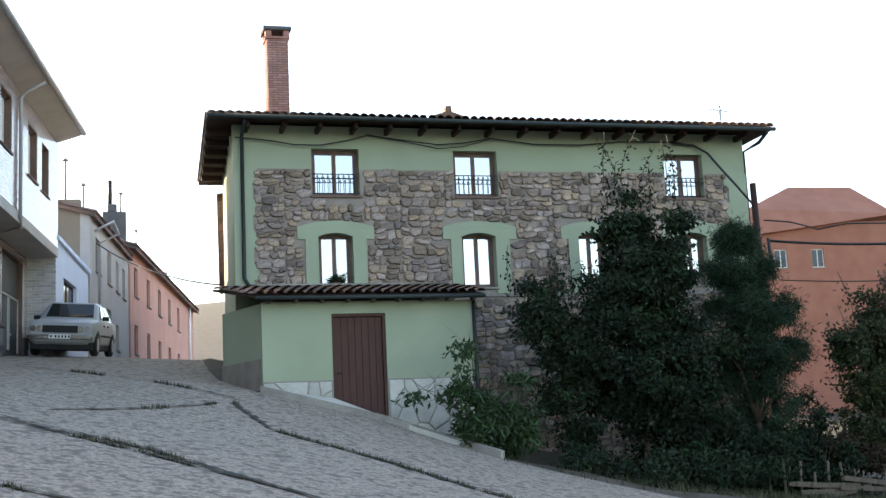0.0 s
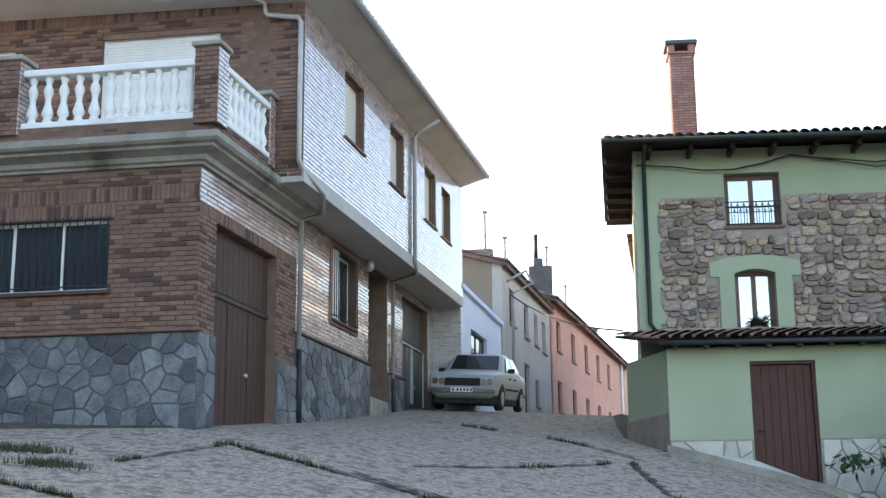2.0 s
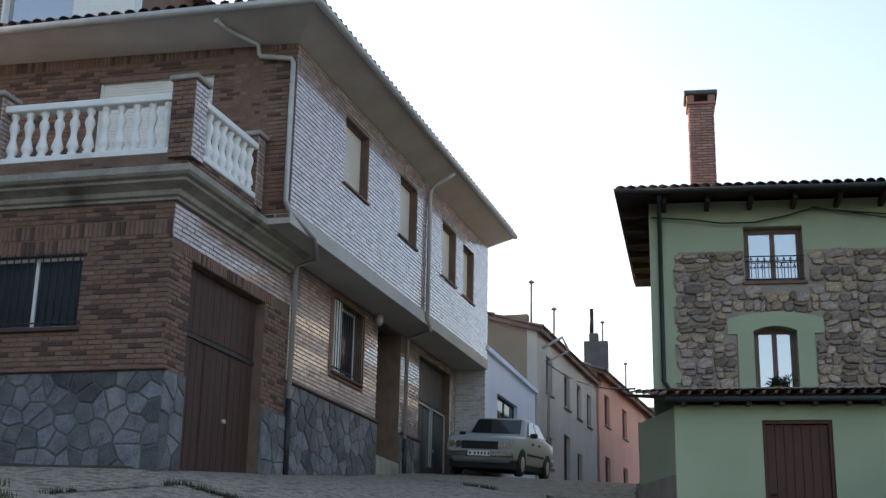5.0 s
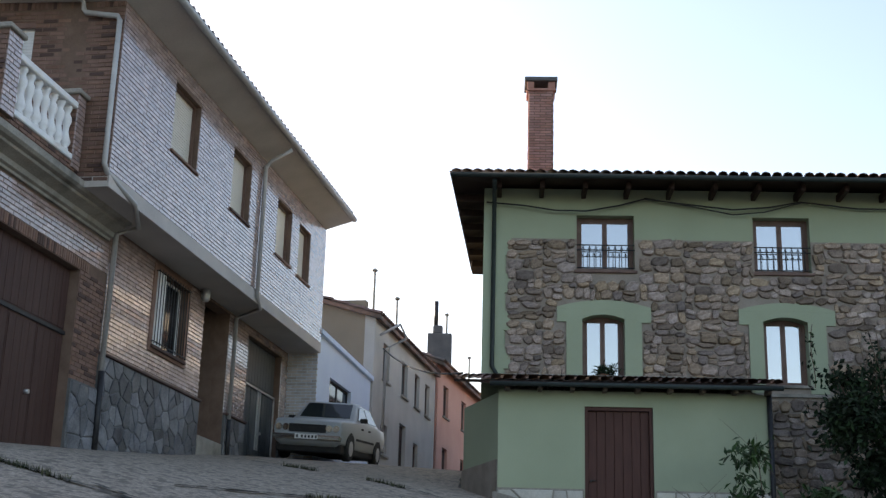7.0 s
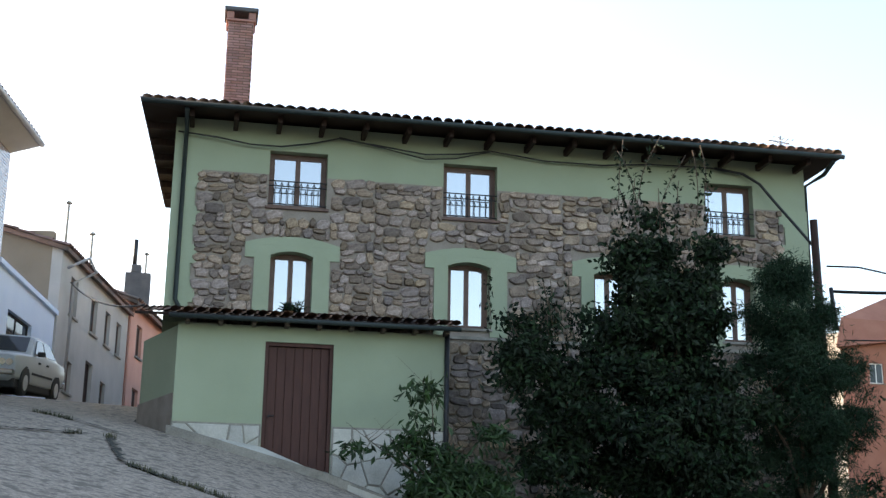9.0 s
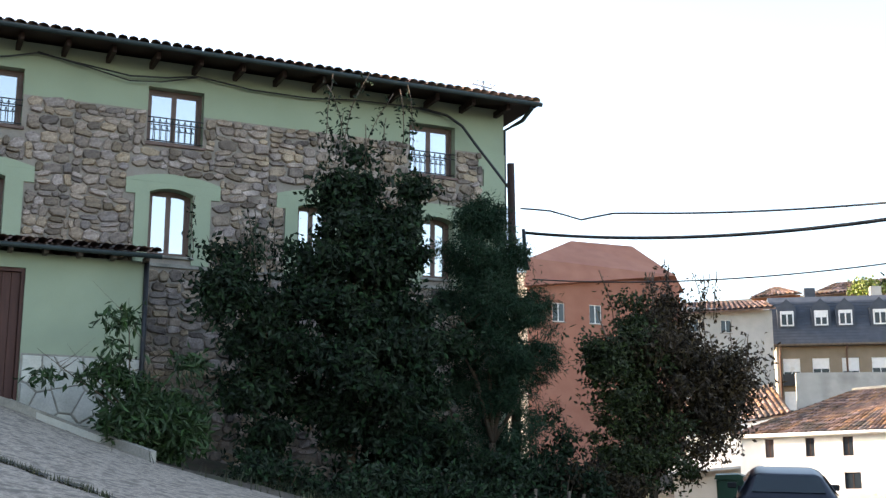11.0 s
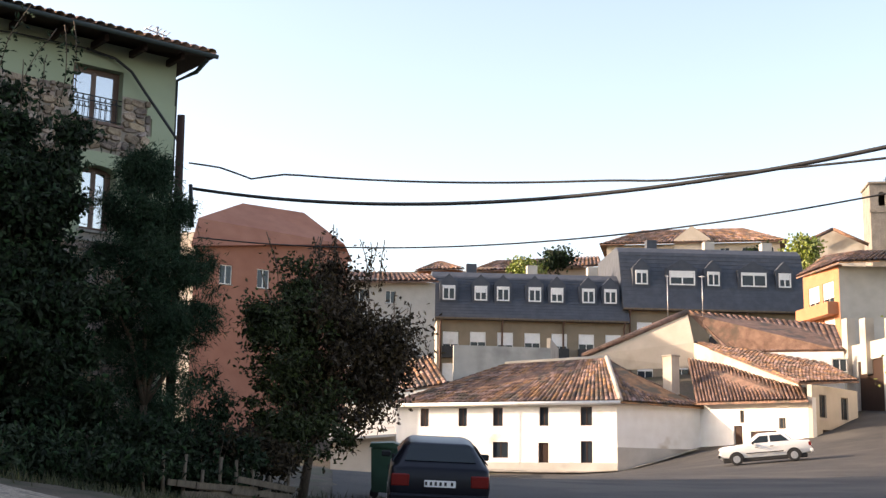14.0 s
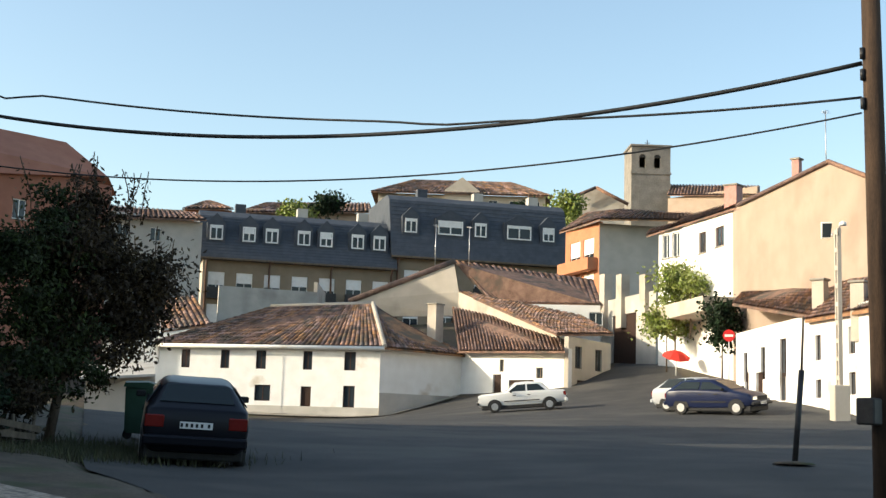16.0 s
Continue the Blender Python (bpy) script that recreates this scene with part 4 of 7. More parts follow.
garage(0.62, 3.25, 0.5, 3.76, GARAGE_WOOD, "dark brown timber garage door with side-hung leaves", 3)
DARK_METAL = material("dark_green_metal", (0.05, 0.056, 0.06), (0.075, 0.082, 0.085), 0.4, 3, 40, 0.1)
g2 = garage(11.6, 14.1, 1.5, 4.6, DARK_METAL, "dark metal garage door with glazed panels", 3)
for a in (11.62, 12.85, 13.0, 14.03):
    part("glazing_bar", B(a, a + 0.05, 0.1, 0.128, 2.2, 3.6), STEEL, g2)
part("glazing_bar", B(11.67, 14.03, 0.1, 0.127, 3.55, 3.6), STEEL, g2)


def shuttered(s0, s1, z0, z1):
    w = empty("window", pose(0.8, 0, 0, 0, 0, 90), "window with lowered cream roller shutter", "window")
    w.parent = brick_house
    n = int((z1 - z0) / 0.05)
    sh = part("roller_shutter", B(s0 + 0.03, s1 - 0.03, 0.175, 0.185, z0, z1), SHUTTER, w)
    for i in range(n):
        z = z0 + (z1 - z0) * i / n
        part("slat", B(s0 + 0.03, s1 - 0.03, 0.16, 0.175, z + 0.004, z + (z1 - z0) / n), SHUTTER, sh)
    part("window_sill", B(s0 - 0.04, s1 + 0.04, -0.05, 0.15, z0 - 0.05, z0, bevel=0.006), BRICK, w)
    part("window_frame", wall_grid(bmesh.new(), s0, s1, z0, z1, 0.1, 0.2, [(s0 + 0.03, s1 - 0.03, z0 - 1, z1 - 0.03)]), FRAME_WOOD, w)


for h in UPW:
    shuttered(*h)


def grille_window(name, rot, x0, x1, z0, z1, frame, label, leaves):
    w = empty("window", rot, label, "window")
    w.parent = brick_house
    bm = bmesh.new()
    f = 0.05
    for i in range(leaves + 1):
        x = x0 + (x1 - x0 - f) * i / leaves
        box(bm, x, x + f, 0.12, 0.18, z0, z1)
    box(bm, x0 + f, x1 - f, 0.12, 0.17, z1 - f, z1)
    box(bm, x0 + f, x1 - f, 0.12, 0.17, z0, z0 + f)
    part("window_frame", bm, frame, w)
    for i in range(leaves):
        a, b = x0 + f + (x1 - x0 - f) * i / leaves, x0 + (x1 - x0 - f) * (i + 1) / leaves
        part("pane", B(a, b, 0.145, 0.15, z0 + f, z1 - f), FAR_GLASS, w)
    part("window_sill", B(x0 - 0.06, x1 + 0.06, -0.08, 0.11, z0 - 0.06, z0, bevel=0.008), BRICK, w)
    bm = bmesh.new()
    n = int((x1 - x0) / 0.12)
    for i in range(n + 1):
        x = x0 + (x1 - x0) * i / n
        rod(bm, (x, -0.07, z0 + 0.02), (x, -0.07, z1 + 0.03), 0.009, n=6)
    for z in (z0 + 0.06, z1 - 0.02):
        rod(bm, (x0 - 0.06, -0.07, z), (x1 + 0.06, -0.07, z), 0.011, n=6)
    for x in (x0 - 0.05, x1 + 0.05):
        for z in (z0 + 0.06, z1 - 0.02):
            rod(bm, (x, -0.07, z), (x, 0.02, z), 0.011, n=6)
    part("grille", bm, BLACK_IRON, w, "black iron bars")


grille_window("w", pose(0, 0, 0), -3.8, -1.4, 2.65, 3.75, WHITE_PAINT, "white sliding window behind black iron bars", 3)
grille_window("w", pose(0, 0, 0, 0, 0, 90), 6.27, 7.8, 3.2, 4.6, WHITE_PAINT, "white window with dark iron bars", 2)

# dark panels painted as the shade behind the barred windows
part("dark_room", B(-4.4, -0.8, 1.6, 1.65, 2.2, 4.4), UNLIT_DARK, brick_house)
part("dark_room", B(-1.3, -1.25, 5.6, 8.4, 2.6, 4.75), UNLIT_DARK, brick_house)
leaf = part("open_sash", wall_grid(bmesh.new(), 0, 0.76, 2.7, 3.7, 0, 0.04, [(0.06, 0.70, 2.76, 3.64)]), WHITE_PAINT, brick_house, "white window leaf standing open inwards")
leaf.matrix_basis = pose(-3.73, 0.2, 0, 0, 0, 62)
pn_ = part("pane", B(0.06, 0.70, 0.015, 0.02, 2.76, 3.64), GLASS, leaf)
lf = part("shutter_leaf", B(6.27, 6.62, -0.055, -0.02, 3.2, 4.6, bevel=0.006), WHITE_PAINT, brick_house, "pale folded shutter leaf")
lf.matrix_basis = pose(0, 0, 0, 0, 0, 90)

# cornice and terrace floor
bm = bmesh.new()
prof = [(0.0, 4.5), (0.05, 4.5), (0.06, 4.54), (0.11, 4.56), (0.13, 4.63), (0.22, 4.67), (0.3, 4.7), (0.31, 4.74), (0.38, 4.76), (0.42, 4.8), (0.42, 4.9), (0.3, 4.92), (0.0, 4.925)]
pts_in = []
for y, z in prof:
    pts_in.append([(-6.6, -y, z), (y, -y, z), (y, 4.1 if y > 0 else 4.1, z)])
V = [[bm.verts.new(p) for p in r] for r in pts_in]
for a, b in zip(V, V[1:]):
    for i in range(2):
        bm.faces.new((a[i], a[i + 1], b[i + 1], b[i]))
bm.faces.new([r[2] for r in V])
bm.faces.new([r[0] for r in V][::-1])
bmesh.ops.recalc_face_normals(bm, faces=bm.faces)
part("cornice", bm, CONCRETE, brick_house, "weathered moulded concrete cornice")
part("parapet", B(-6.6, 0.3, -0.3, -0.04, 4.926, 5.13), BRICK_JOINT, brick_house)
part("parapet", B(0.04, 0.3, -0.039, 2.2, 4.926, 5.13), BRICK_JOINT, brick_house)
brick_rows("brickwork", -6.6, 0.312, 4.93, 5.13, -0.3, [], BRICK_I, brick_house, bh=0.054)
street(brick_rows("brickwork", -0.3, 2.2, 4.93, 5.13, 0, [], BRICK_I, brick_house, bh=0.054), 0.3)
part("terrace_floor", B(-6.6, -0.0, 0.0, 2.249, 4.84, 5.02), CONCRETE, brick_house)
BAL = lathe(bmesh.new(), [(0.07, 0), (0.07, 0.05), (0.05, 0.07), (0.088, 0.13), (0.09, 0.17), (0.06, 0.27), (0.045, 0.33), (0.05, 0.4), (0.078, 0.5), (0.07, 0.56), (0.04, 0.62), (0.05, 0.66), (0.065, 0.69), (0.065, 0.74)], n=10)
BAL = mesh_of("baluster", BAL, WHITE_PAINT)
rail = empty("balustrade", pose(0, 0, 5.03), "white moulded balustrade between brick piers on terrace", "balustrade")
rail.parent = brick_house


def bal_run(p, q, k):
    p, q = Vector(p), Vector(q)
    d = (q - p)
    L = d.length
    rz = math.degrees(math.atan2(d.y, d.x))
    m = pose(p.x, p.y, 0, 0, 0, rz)
    for z0, z1, w in ((0.1, 0.2, 0.2), (0.94, 1.05, 0.22)):
        ob = part("handrail" if z0 else "base_rail", B(0, L, -w / 2, w / 2, z0, z1, bevel=0.015), WHITE_PAINT, rail)
        ob.matrix_basis = m
    for i in range(k):
        c = p + d * (i + 0.5) / k
        piece("baluster", BAL, rail, pose(c.x, c.y, 0.2))


def pier(x, y, h=1.2, w=0.38):
    part("pier", B(x - w / 2, x + w / 2, y - w / 2, y + w / 2, 0, h), BRICK_JOINT, rail)
    # side faces get the paler brick with sky reflection in its colour
    for r in range(4):
        ob = brick_rows("brickwork", -w / 2, w / 2, 0.0, h, -w / 2, [], BRICK_I if r % 2 == 0 else BRICK_SKY_SHEEN, rail, 0.17)
        ob.matrix_basis = pose(x, y, 0, 0, 0, 90 * r)
    part("pier_cap", B(x - w / 2 - 0.05, x + w / 2 + 0.05, y - w / 2 - 0.05, y + w / 2 + 0.05, h, h + 0.08, bevel=0.015), CONCRETE, rail)


pier(0.2, -0.18)
pier(-2.98, -0.18)
pier(-6.25, -0.18)
pier(0.2, 2.05, 1.2, 0.26)
bal_run((-2.78, -0.2), (0.0, -0.2), 11)
bal_run((-6.0, -0.2), (-3.15, -0.2), 11)
bal_run((0.24, 0.02), (0.24, 1.92), 8)

# roof with wide soffit, gutters and downpipes
RX, RY0, RY1, RXW, ZG = 1.42, 1.4, 14.75, -5.95, 8.26
for q in ([(0.8, 2.25, 7.97), (RX, RY0, ZG - 0.05), (RX, RY1, ZG - 0.05), (0.8, 14.6, 7.97)], [(-6.0, 2.25, 8.1), (RXW, RY0, ZG - 0.05), (RX, RY0, ZG - 0.05), (0.8, 2.25, 7.97)],
          [(-6.6, 14.6, 8.1), (RXW, RY1, ZG - 0.05), (RXW, RY0, ZG - 0.05), (-6.0, 2.25, 8.1)], [(0.8, 14.6, 7.97), (RX, RY1, ZG - 0.05), (RXW, RY1, ZG - 0.05), (-6.6, 14.6, 8.1)]):
    part("eaves_soffit", slab4(bmesh.new(), q[::-1], -0.06), SOFFIT, brick_house, "pale plastered sloping eaves soffit")
RM, ZR, RA, RB = (RX + RXW) / 2, ZG + 1.35, RY0 + 4, RY1 - 4
bm = bmesh.new()
slab4(bm, [(RX, RY0, ZG + 0.1), (RX, RY1, ZG + 0.1), (RM, RB, ZR), (RM, RA, ZR)], 0.08)
slab4(bm, [(RXW, RY0, ZG + 0.1), (RX, RY0, ZG + 0.1), (RM, RA, ZR)], 0.08)
slab4(bm, [(RXW, RY1, ZG + 0.1), (RXW, RY0, ZG + 0.1), (RM, RA, ZR), (RM, RB, ZR)], 0.08)
slab4(bm, [(RX, RY1, ZG + 0.1), (RXW, RY1, ZG + 0.1), (RM, RB, ZR)], 0.08)
part("roof", bm, TILE_DARK, brick_house)
tile_roof("tiling", (RX, RY0, ZG + 0.1), (RX, RY1, ZG + 0.1), (RM, RB, ZR + 0.03), (RM, RA, ZR + 0.03), TILE_DARK, brick_house, 0.24, 0.45, 0.09)
tile_roof("tiling", (RXW, RY0, ZG + 0.1), (RX, RY0, ZG + 0.1), (RM, RA, ZR + 0.03), (RM, RA, ZR + 0.03), TILE_DARK, brick_house, 0.24, 0.45, 0.09)
# rooflight storey above the front eaves
dorm = empty("dormer", pose(0, 0, 0), "brick dormer with white window above the eaves", "dormer")
dorm.parent = brick_house
part("dormer_wall", wall_grid(bmesh.new(), -5.85, -2.4, 8.2, 10.2, 2.35, 2.6, [(-5.0, -3.6, 8.8, 9.9)]), WHITE_PAINT, dorm)
part("dormer_side", B(-5.85, -5.6, 2.601, 6.0, 8.2, 10.2), BRICK, dorm)
part("dormer_side", B(-2.65, -2.4, 2.601, 6.0, 8.2, 10.2), BRICK, dorm)
part("dormer_roof", B(-6.1, -2.15, 2.1, 6.2, 10.2, 10.32), TILE_DARK, dorm)
part("pane", B(-5.0, -3.6, 2.5, 2.51, 8.8, 9.9), GLASS, dorm)
brick_rows("brickwork", -5.5, -5.05, 8.25, 10.1, 2.35, [], BRICK_I, dorm)
bm = bmesh.new()
rod(bm, (RX + 0.06, RY0 - 0.05, ZG), (RX + 0.06, RY1, ZG), 0.07)
rod(bm, (RXW, RY0 - 0.06, ZG), (RX + 0.06, RY0 - 0.06, ZG), 0.07)
part("gutter", bm, ZINC, brick_house)
bm = bmesh.new()
tube(bm, [(-0.3, 1.36, 8.1), (-0.25, 1.6, 8.05), (0.1, 2.14, 7.98), (0.12, 2.16, 7.82), (0.16, 2.16, 7.76), (0.72, 2.16, 7.66), (0.76, 2.16, 7.58), (0.76, 2.16, 5.15), (0.78, 2.25, 5.02), (0.85, 3.2, 4.82), (0.5, 4.2, 4.75), (0.1, 4.22, 4.65), (0.08, 4.22, 2.3)], 0.045)
part("downpipe", bm, ZINC, brick_house)
bm = bmesh.new()
tube(bm, [(0.09, 4.22, 2.3), (0.1, 4.22, 0.9)], 0.055)
part("pipe_shoe", bm, BLACK_IRON, brick_house)
bm = bmesh.new()
tube(bm, [(1.44, 9.4, 8.1), (1.0, 9.45, 7.9), (0.87, 9.45, 7.75), (0.87, 9.45, 4.9), (0.8, 9.9, 4.75), (0.1, 10.45, 4.7), (0.09, 10.45, 2.5)], 0.045)
part("downpipe", bm, ZINC, brick_house)
bm = bmesh.new()
tube(bm, [(0.1, 10.45, 2.5), (0.1, 10.45, 1.6)], 0.055)
part("pipe_shoe", bm, BLACK_IRON, brick_house)
bm = bmesh.new()
lathe(bm, [(0.05, 0), (0.09, 0.05), (0.1, 0.2), (0.06, 0.28), (0.02, 0.32)], 0, 0, 10)
ob = part("wall_lantern", bm, STEEL, brick_house)
ob.matrix_basis = pose(0.14, 8.45, 4.55)

# the front is not square to the street: everything behind the corner leans forward along it
for ob in list(brick_house.children_recursive):
    if ob.type != "MESH":
        continue
    m = Matrix()
    o = ob
    while o is not brick_house:
        m = o.matrix_basis @ m
        o = o.parent
    if ob.data.users > 1:
        t = m.translation
        if t.x < 0:
            ob.matrix_basis = Matrix.Translation((0, 0.06 * t.x, 0)) @ ob.matrix_basis if ob.parent in (brick_house, rail, pl) else ob.matrix_basis
        continue
    inv = m.inverted()
    for v in ob.data.vertices:
        p = m @ v.co
        if p.x < -0.001:
            p.y += 0.06 * p.x
            v.co = inv @ p

# ---- generic houses ----
def small_window(parent, x0, x1, z0, z1, frame=WHITE_PAINT, shutter=None, sill=True, label="small window with painted frame"):
    w = empty("window", pose(0, 0, 0), label, "window")
    w.parent = parent
    bm = bmesh.new()
    f = min(0.06, (x1 - x0) * 0.12)
    box(bm, x0, x0 + f, 0.1, 0.16, z0, z1)
    box(bm, x1 - f, x1, 0.1, 0.16, z0, z1)
    box(bm, x0 + f, x1 - f, 0.1, 0.16, z1 - f, z1)
    box(bm, x0 + f, x1 - f, 0.1, 0.16, z0, z0 + f)
    box(bm, (x0 + x1) / 2 - f / 2, (x0 + x1) / 2 + f / 2, 0.1, 0.155, z0 + f, z1 - f)
    part("window_frame", bm, frame, w)
    part("pane", B(x0 + f, x1 - f, 0.12, 0.13, z0 + f, z1 - f), FAR_GLASS, w)
    if shutter:
        part("roller_shutter", B(x0 + f * 0.5, x1 - f * 0.5, 0.07, 0.095, z0 + (z1 - z0) * shutter, z1), WHITE_PAINT, w)
    if sill:
        part("window_sill", B(x0 - 0.08, x1 + 0.08, -0.07, 0.09, z0 - 0.07, z0, bevel=0.01), CONCRETE, w)
    return w


def plank_door(parent, x0, x1, z0, z1, mat=DARK_WOOD):
    d = empty("door", pose(0, 0, 0), "old wooden door", "door")
    d.parent = parent
    n = max(3, int((x1 - x0) / 0.25))
    for i in range(n):
        a = x0 + (x1 - x0) * i / n
        part("board", B(a + 0.006, a + (x1 - x0) / n - 0.006, 0.12, 0.16, z0, z1), mat, d)
    return d


def facade(parent, p, q, z0, z1, mat, wins=(), doors=(), thick=0.3, frame=WHITE_PAINT, shutter=None, sill=True):
    """One wall of a house from p to q (seen from outside: left to right), with its windows and doors. They are given along the wall and by height."""
    p, q = Vector(p), Vector(q)
    L = (q - p).length
    m = pose(p.x, p.y, 0, 0, 0, math.degrees(math.atan2(q.y - p.y, q.x - p.x)))
    holes = [w[:4] for w in wins] + [d[:4] for d in doors]
    w = part("wall", wall_grid(bmesh.new(), 0, L, z0, z1, 0, thick, holes), mat, parent)
    w.matrix_basis = m
    for k, h in enumerate(wins):
        s = shutter[k % len(shutter)] if shutter else None
        o = small_window(parent, *h[:4], frame, s, sill)
        o.matrix_basis = m
    for h in doors:
        o = plank_door(parent, *h[:4])
        o.matrix_basis = m
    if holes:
        # thin dark panel, painted as the unlit room behind the openings
        back = part("dark_room", B(0.35, L - 0.35, thick + 0.4, thick + 0.45, z0, z1 - 0.1), UNLIT_DARK, parent)
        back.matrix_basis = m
    return w, m, L


def slopes(parent, quads, deck=TILE_I, tiles=TILE_I, step=0.26, length=0.5, r=0.11):
    bm = bmesh.new()
    for q in quads:
        pts = [q[0], q[1], q[2]] if (Vector(q[2]) - Vector(q[3])).length < 0.05 else list(q)
        slab4(bm, pts, 0.12)
    part("roof", bm, deck, parent)
    for q in quads:
        up = Vector((0, 0, 0.02))
        tile_roof("tiling", *[Vector(v) + up for v in q], tiles, parent, step, length, r)


def chimney_pot(parent, x, y, z0, z1, w=0.5, mat=WHITE_WALL):
    part("chimney", B(x - w / 2, x + w / 2, y - w / 2, y + w / 2, z0, z1), mat, parent)
    part("chimney_cap", B(x - w / 2 - 0.08, x + w / 2 + 0.08, y - w / 2 - 0.08, y + w / 2 + 0.08, z1, z1 + 0.1, bevel=0.02), CONCRETE, parent)


def alley(s, x):
    """From the brick house's own axes (along the street, out from its wall) to the plan."""
    v = brick_house.matrix_basis @ Vector((x, s, 0))
    return (v.x, v.y)


# ---- houses up the alley ----
blue_house = empty("low_white_house", pose(0, 0, 0), "low pale plastered house with sloping parapet", "house")
facade(blue_house, alley(14.65, 0.75), alley(20.2, 0.75), 0.5, 5.3, BLUE_WHITE, [(1.2, 3.4, 3.6, 4.45)], [], frame=BLACK_IRON)
facade(blue_house, alley(14.65, -6), alley(14.65, 0.45), 0.5, 5.6, BLUE_WHITE)
bm = bmesh.new()
slab4(bm, [(*alley(14.6, 0.85), 5.42), (*alley(20.2, 0.85), 5.3), (*alley(20.2, -6), 6.0), (*alley(14.6, -6), 6.2)], 0.12)
part("roof", bm, BLUE_WHITE, blue_house)

grey_house = empty("grey_terrace_house", pose(0, 0, 0), "grey plastered house with ochre gable and tall windows", "house")
facade(grey_house, alley(20.25, -7), alley(20.25, 0.5), 1.0, 7.6, OCHRE)
bm = bmesh.new()
o = prism(bm, [(0, 7.6), (7.5, 7.05), (7.5, 7.0), (0, 7.0)], 0.0, 0.3)
facade(grey_house, alley(20.25, 0.8), alley(29.9, 0.8), 1.0, 7.2, GREY_WALL, [(1.2, 2.1, 5.5, 6.6), (3.9, 4.8, 5.5, 6.6), (6.0, 6.8, 5.5, 6.6), (7.8, 8.6, 5.5, 6.6), (1.2, 2.1, 3.3, 4.2), (6.0, 6.8, 3.4, 4.3)], [(3.8, 4.8, 2.7, 4.6)], frame=FRAME_WOOD)
bm.free()
slopes(grey_house, [((*alley(20.1, 0.98), 7.12), (*alley(29.95, 0.98), 7.27), (*alley(29.95, -5), 9.0), (*alley(20.1, -5), 8.85))], tiles=TILE_DARK)
facade(grey_house, alley(29.9, 0.5), alley(29.9, -7), 1.0, 7.2, GREY_WALL)
bm = bmesh.new()
tube(bm, [(*alley(20.5, 0.9), 6.6), (*alley(20.5, 1.5), 6.9), (*alley(21.0, 1.6), 6.6), (*alley(21.0, 1.0), 6.3), (*alley(21.0, 0.95), 3.2)], 0.045)
part("downpipe", bm, ZINC, grey_house)

pink_house = empty("salmon_house", pose(0, 0, 0), "salmon pink plastered two-storey terrace with tiled roof", "house")
PA, PB = Vector(alley(30.1, 0.8)), Vector((0.14, 43.2))
plen = (PB - PA).length
wins = [(1.2 + i * 3.3, 2.1 + i * 3.3, zz, zz + 1.15) for i in range(5) for zz in (6.0, 3.7) if 2.1 + i * 3.3 < plen - 0.5]
facade(pink_house, PA, PB, 1.5, 7.75, PINK, wins, frame=FRAME_WOOD)
pd = (PB - PA).normalized()
pn = Vector((pd.y, -pd.x))
back = -pn * 7
facade(pink_house, PA + back, PA, 1.5, 7.75, PINK)
facade(pink_house, PB, PB + back, 1.5, 7.75, PINK)
e0, e1 = PA + pn * 0.28 - pd * 0.1, PB + pn * 0.28 + pd * 0.3
slopes(pink_house, [((e0.x, e0.y, 7.75), (e1.x, e1.y, 7.75), (*(e1 + back * 0.6), 9.3), (*(e0 + back * 0.6), 9.3))], tiles=TILE_I)
bm = bmesh.new()
q = PB + pn * 0.1 - pd * 2.5
tube(bm, [(q.x, q.y, 7.7), (q.x, q.y, 3.5)], 0.06)
part("downpipe", bm, WHITE_PAINT, pink_house)
c = PB + back * 0.25 - pd * 1.0
chimney_pot(pink_house, c.x, c.y, 7.8, 9.7, 0.8, CHIM_BRICK)
c = (-4.14, 34.04, 10.95)
stack = empty("chimney_stack", pose(c[0], c[1], c[2] - 1.2), "grey rendered chimney stack with dark flue", "chimney")
part("body", B(-0.55, 0.55, -0.4, 0.4, -1.5, 1.7, bevel=0.02), SOOT, stack)
part("shoulder", B(-0.32, 0.12, -0.3, 0.3, 1.7, 2.1, bevel=0.05), SOOT, stack)
bm = bmesh.new()
rod(bm, (-0.2, 0, 2.1), (-0.2, 0, 3.3), 0.1)
part("flue", bm, BLACK_IRON, stack)
for b, h in (((-6.06, 21.88, 9.62), 1.45), ((-5.44, 24.95, 9.48), 1.3), ((-3.84, 34.06, 11.28), 1.1), ((-2.94, 42.09, 11.14), 0.9)):
    ant = empty("roof_flue", pose(b[0], b[1], b[2] - 0.5), "thin metal roof flue with cap", "flue")
    bm = bmesh.new()
    rod(bm, (0, 0, 0), (0, 0, h + 0.5), 0.045)
    part("pipe", bm, CONCRETE, ant)
    bm = bmesh.new()
    lathe(bm, [(0.1, h + 0.5), (0.12, h + 0.55), (0.02, h + 0.62)], 0, 0, 10)
    part("cap", bm, CONCRETE, ant)

row_house = empty("row_house", pose(0, 0, 0), "pale plastered row house with old tiled eaves along the alley", "house")
facade(row_house, (0.3, 25), (-1.35, 6.3), -1, 6.3, GREY_WALL, [(3, 3.9, 4.6, 5.8), (8, 8.9, 4.6, 5.8), (13, 13.9, 4.6, 5.8)], frame=FRAME_WOOD)
facade(row_house, (5.2, 25), (0.35, 25), -1, 6.3, GREY_WALL)
slopes(row_house, [((0.05, 25.2, 6.35), (-1.62, 6.25, 6.35), (5.2, 6.25, 7.5), (5.2, 25.2, 7.5))], tiles=TILE_DARK)
# unseen block, added so that its shadow falls across the square
tall_house = empty("rear_house", pose(0, 0, 0), "tall plain house added unseen behind the stone house to shade the square", "house")
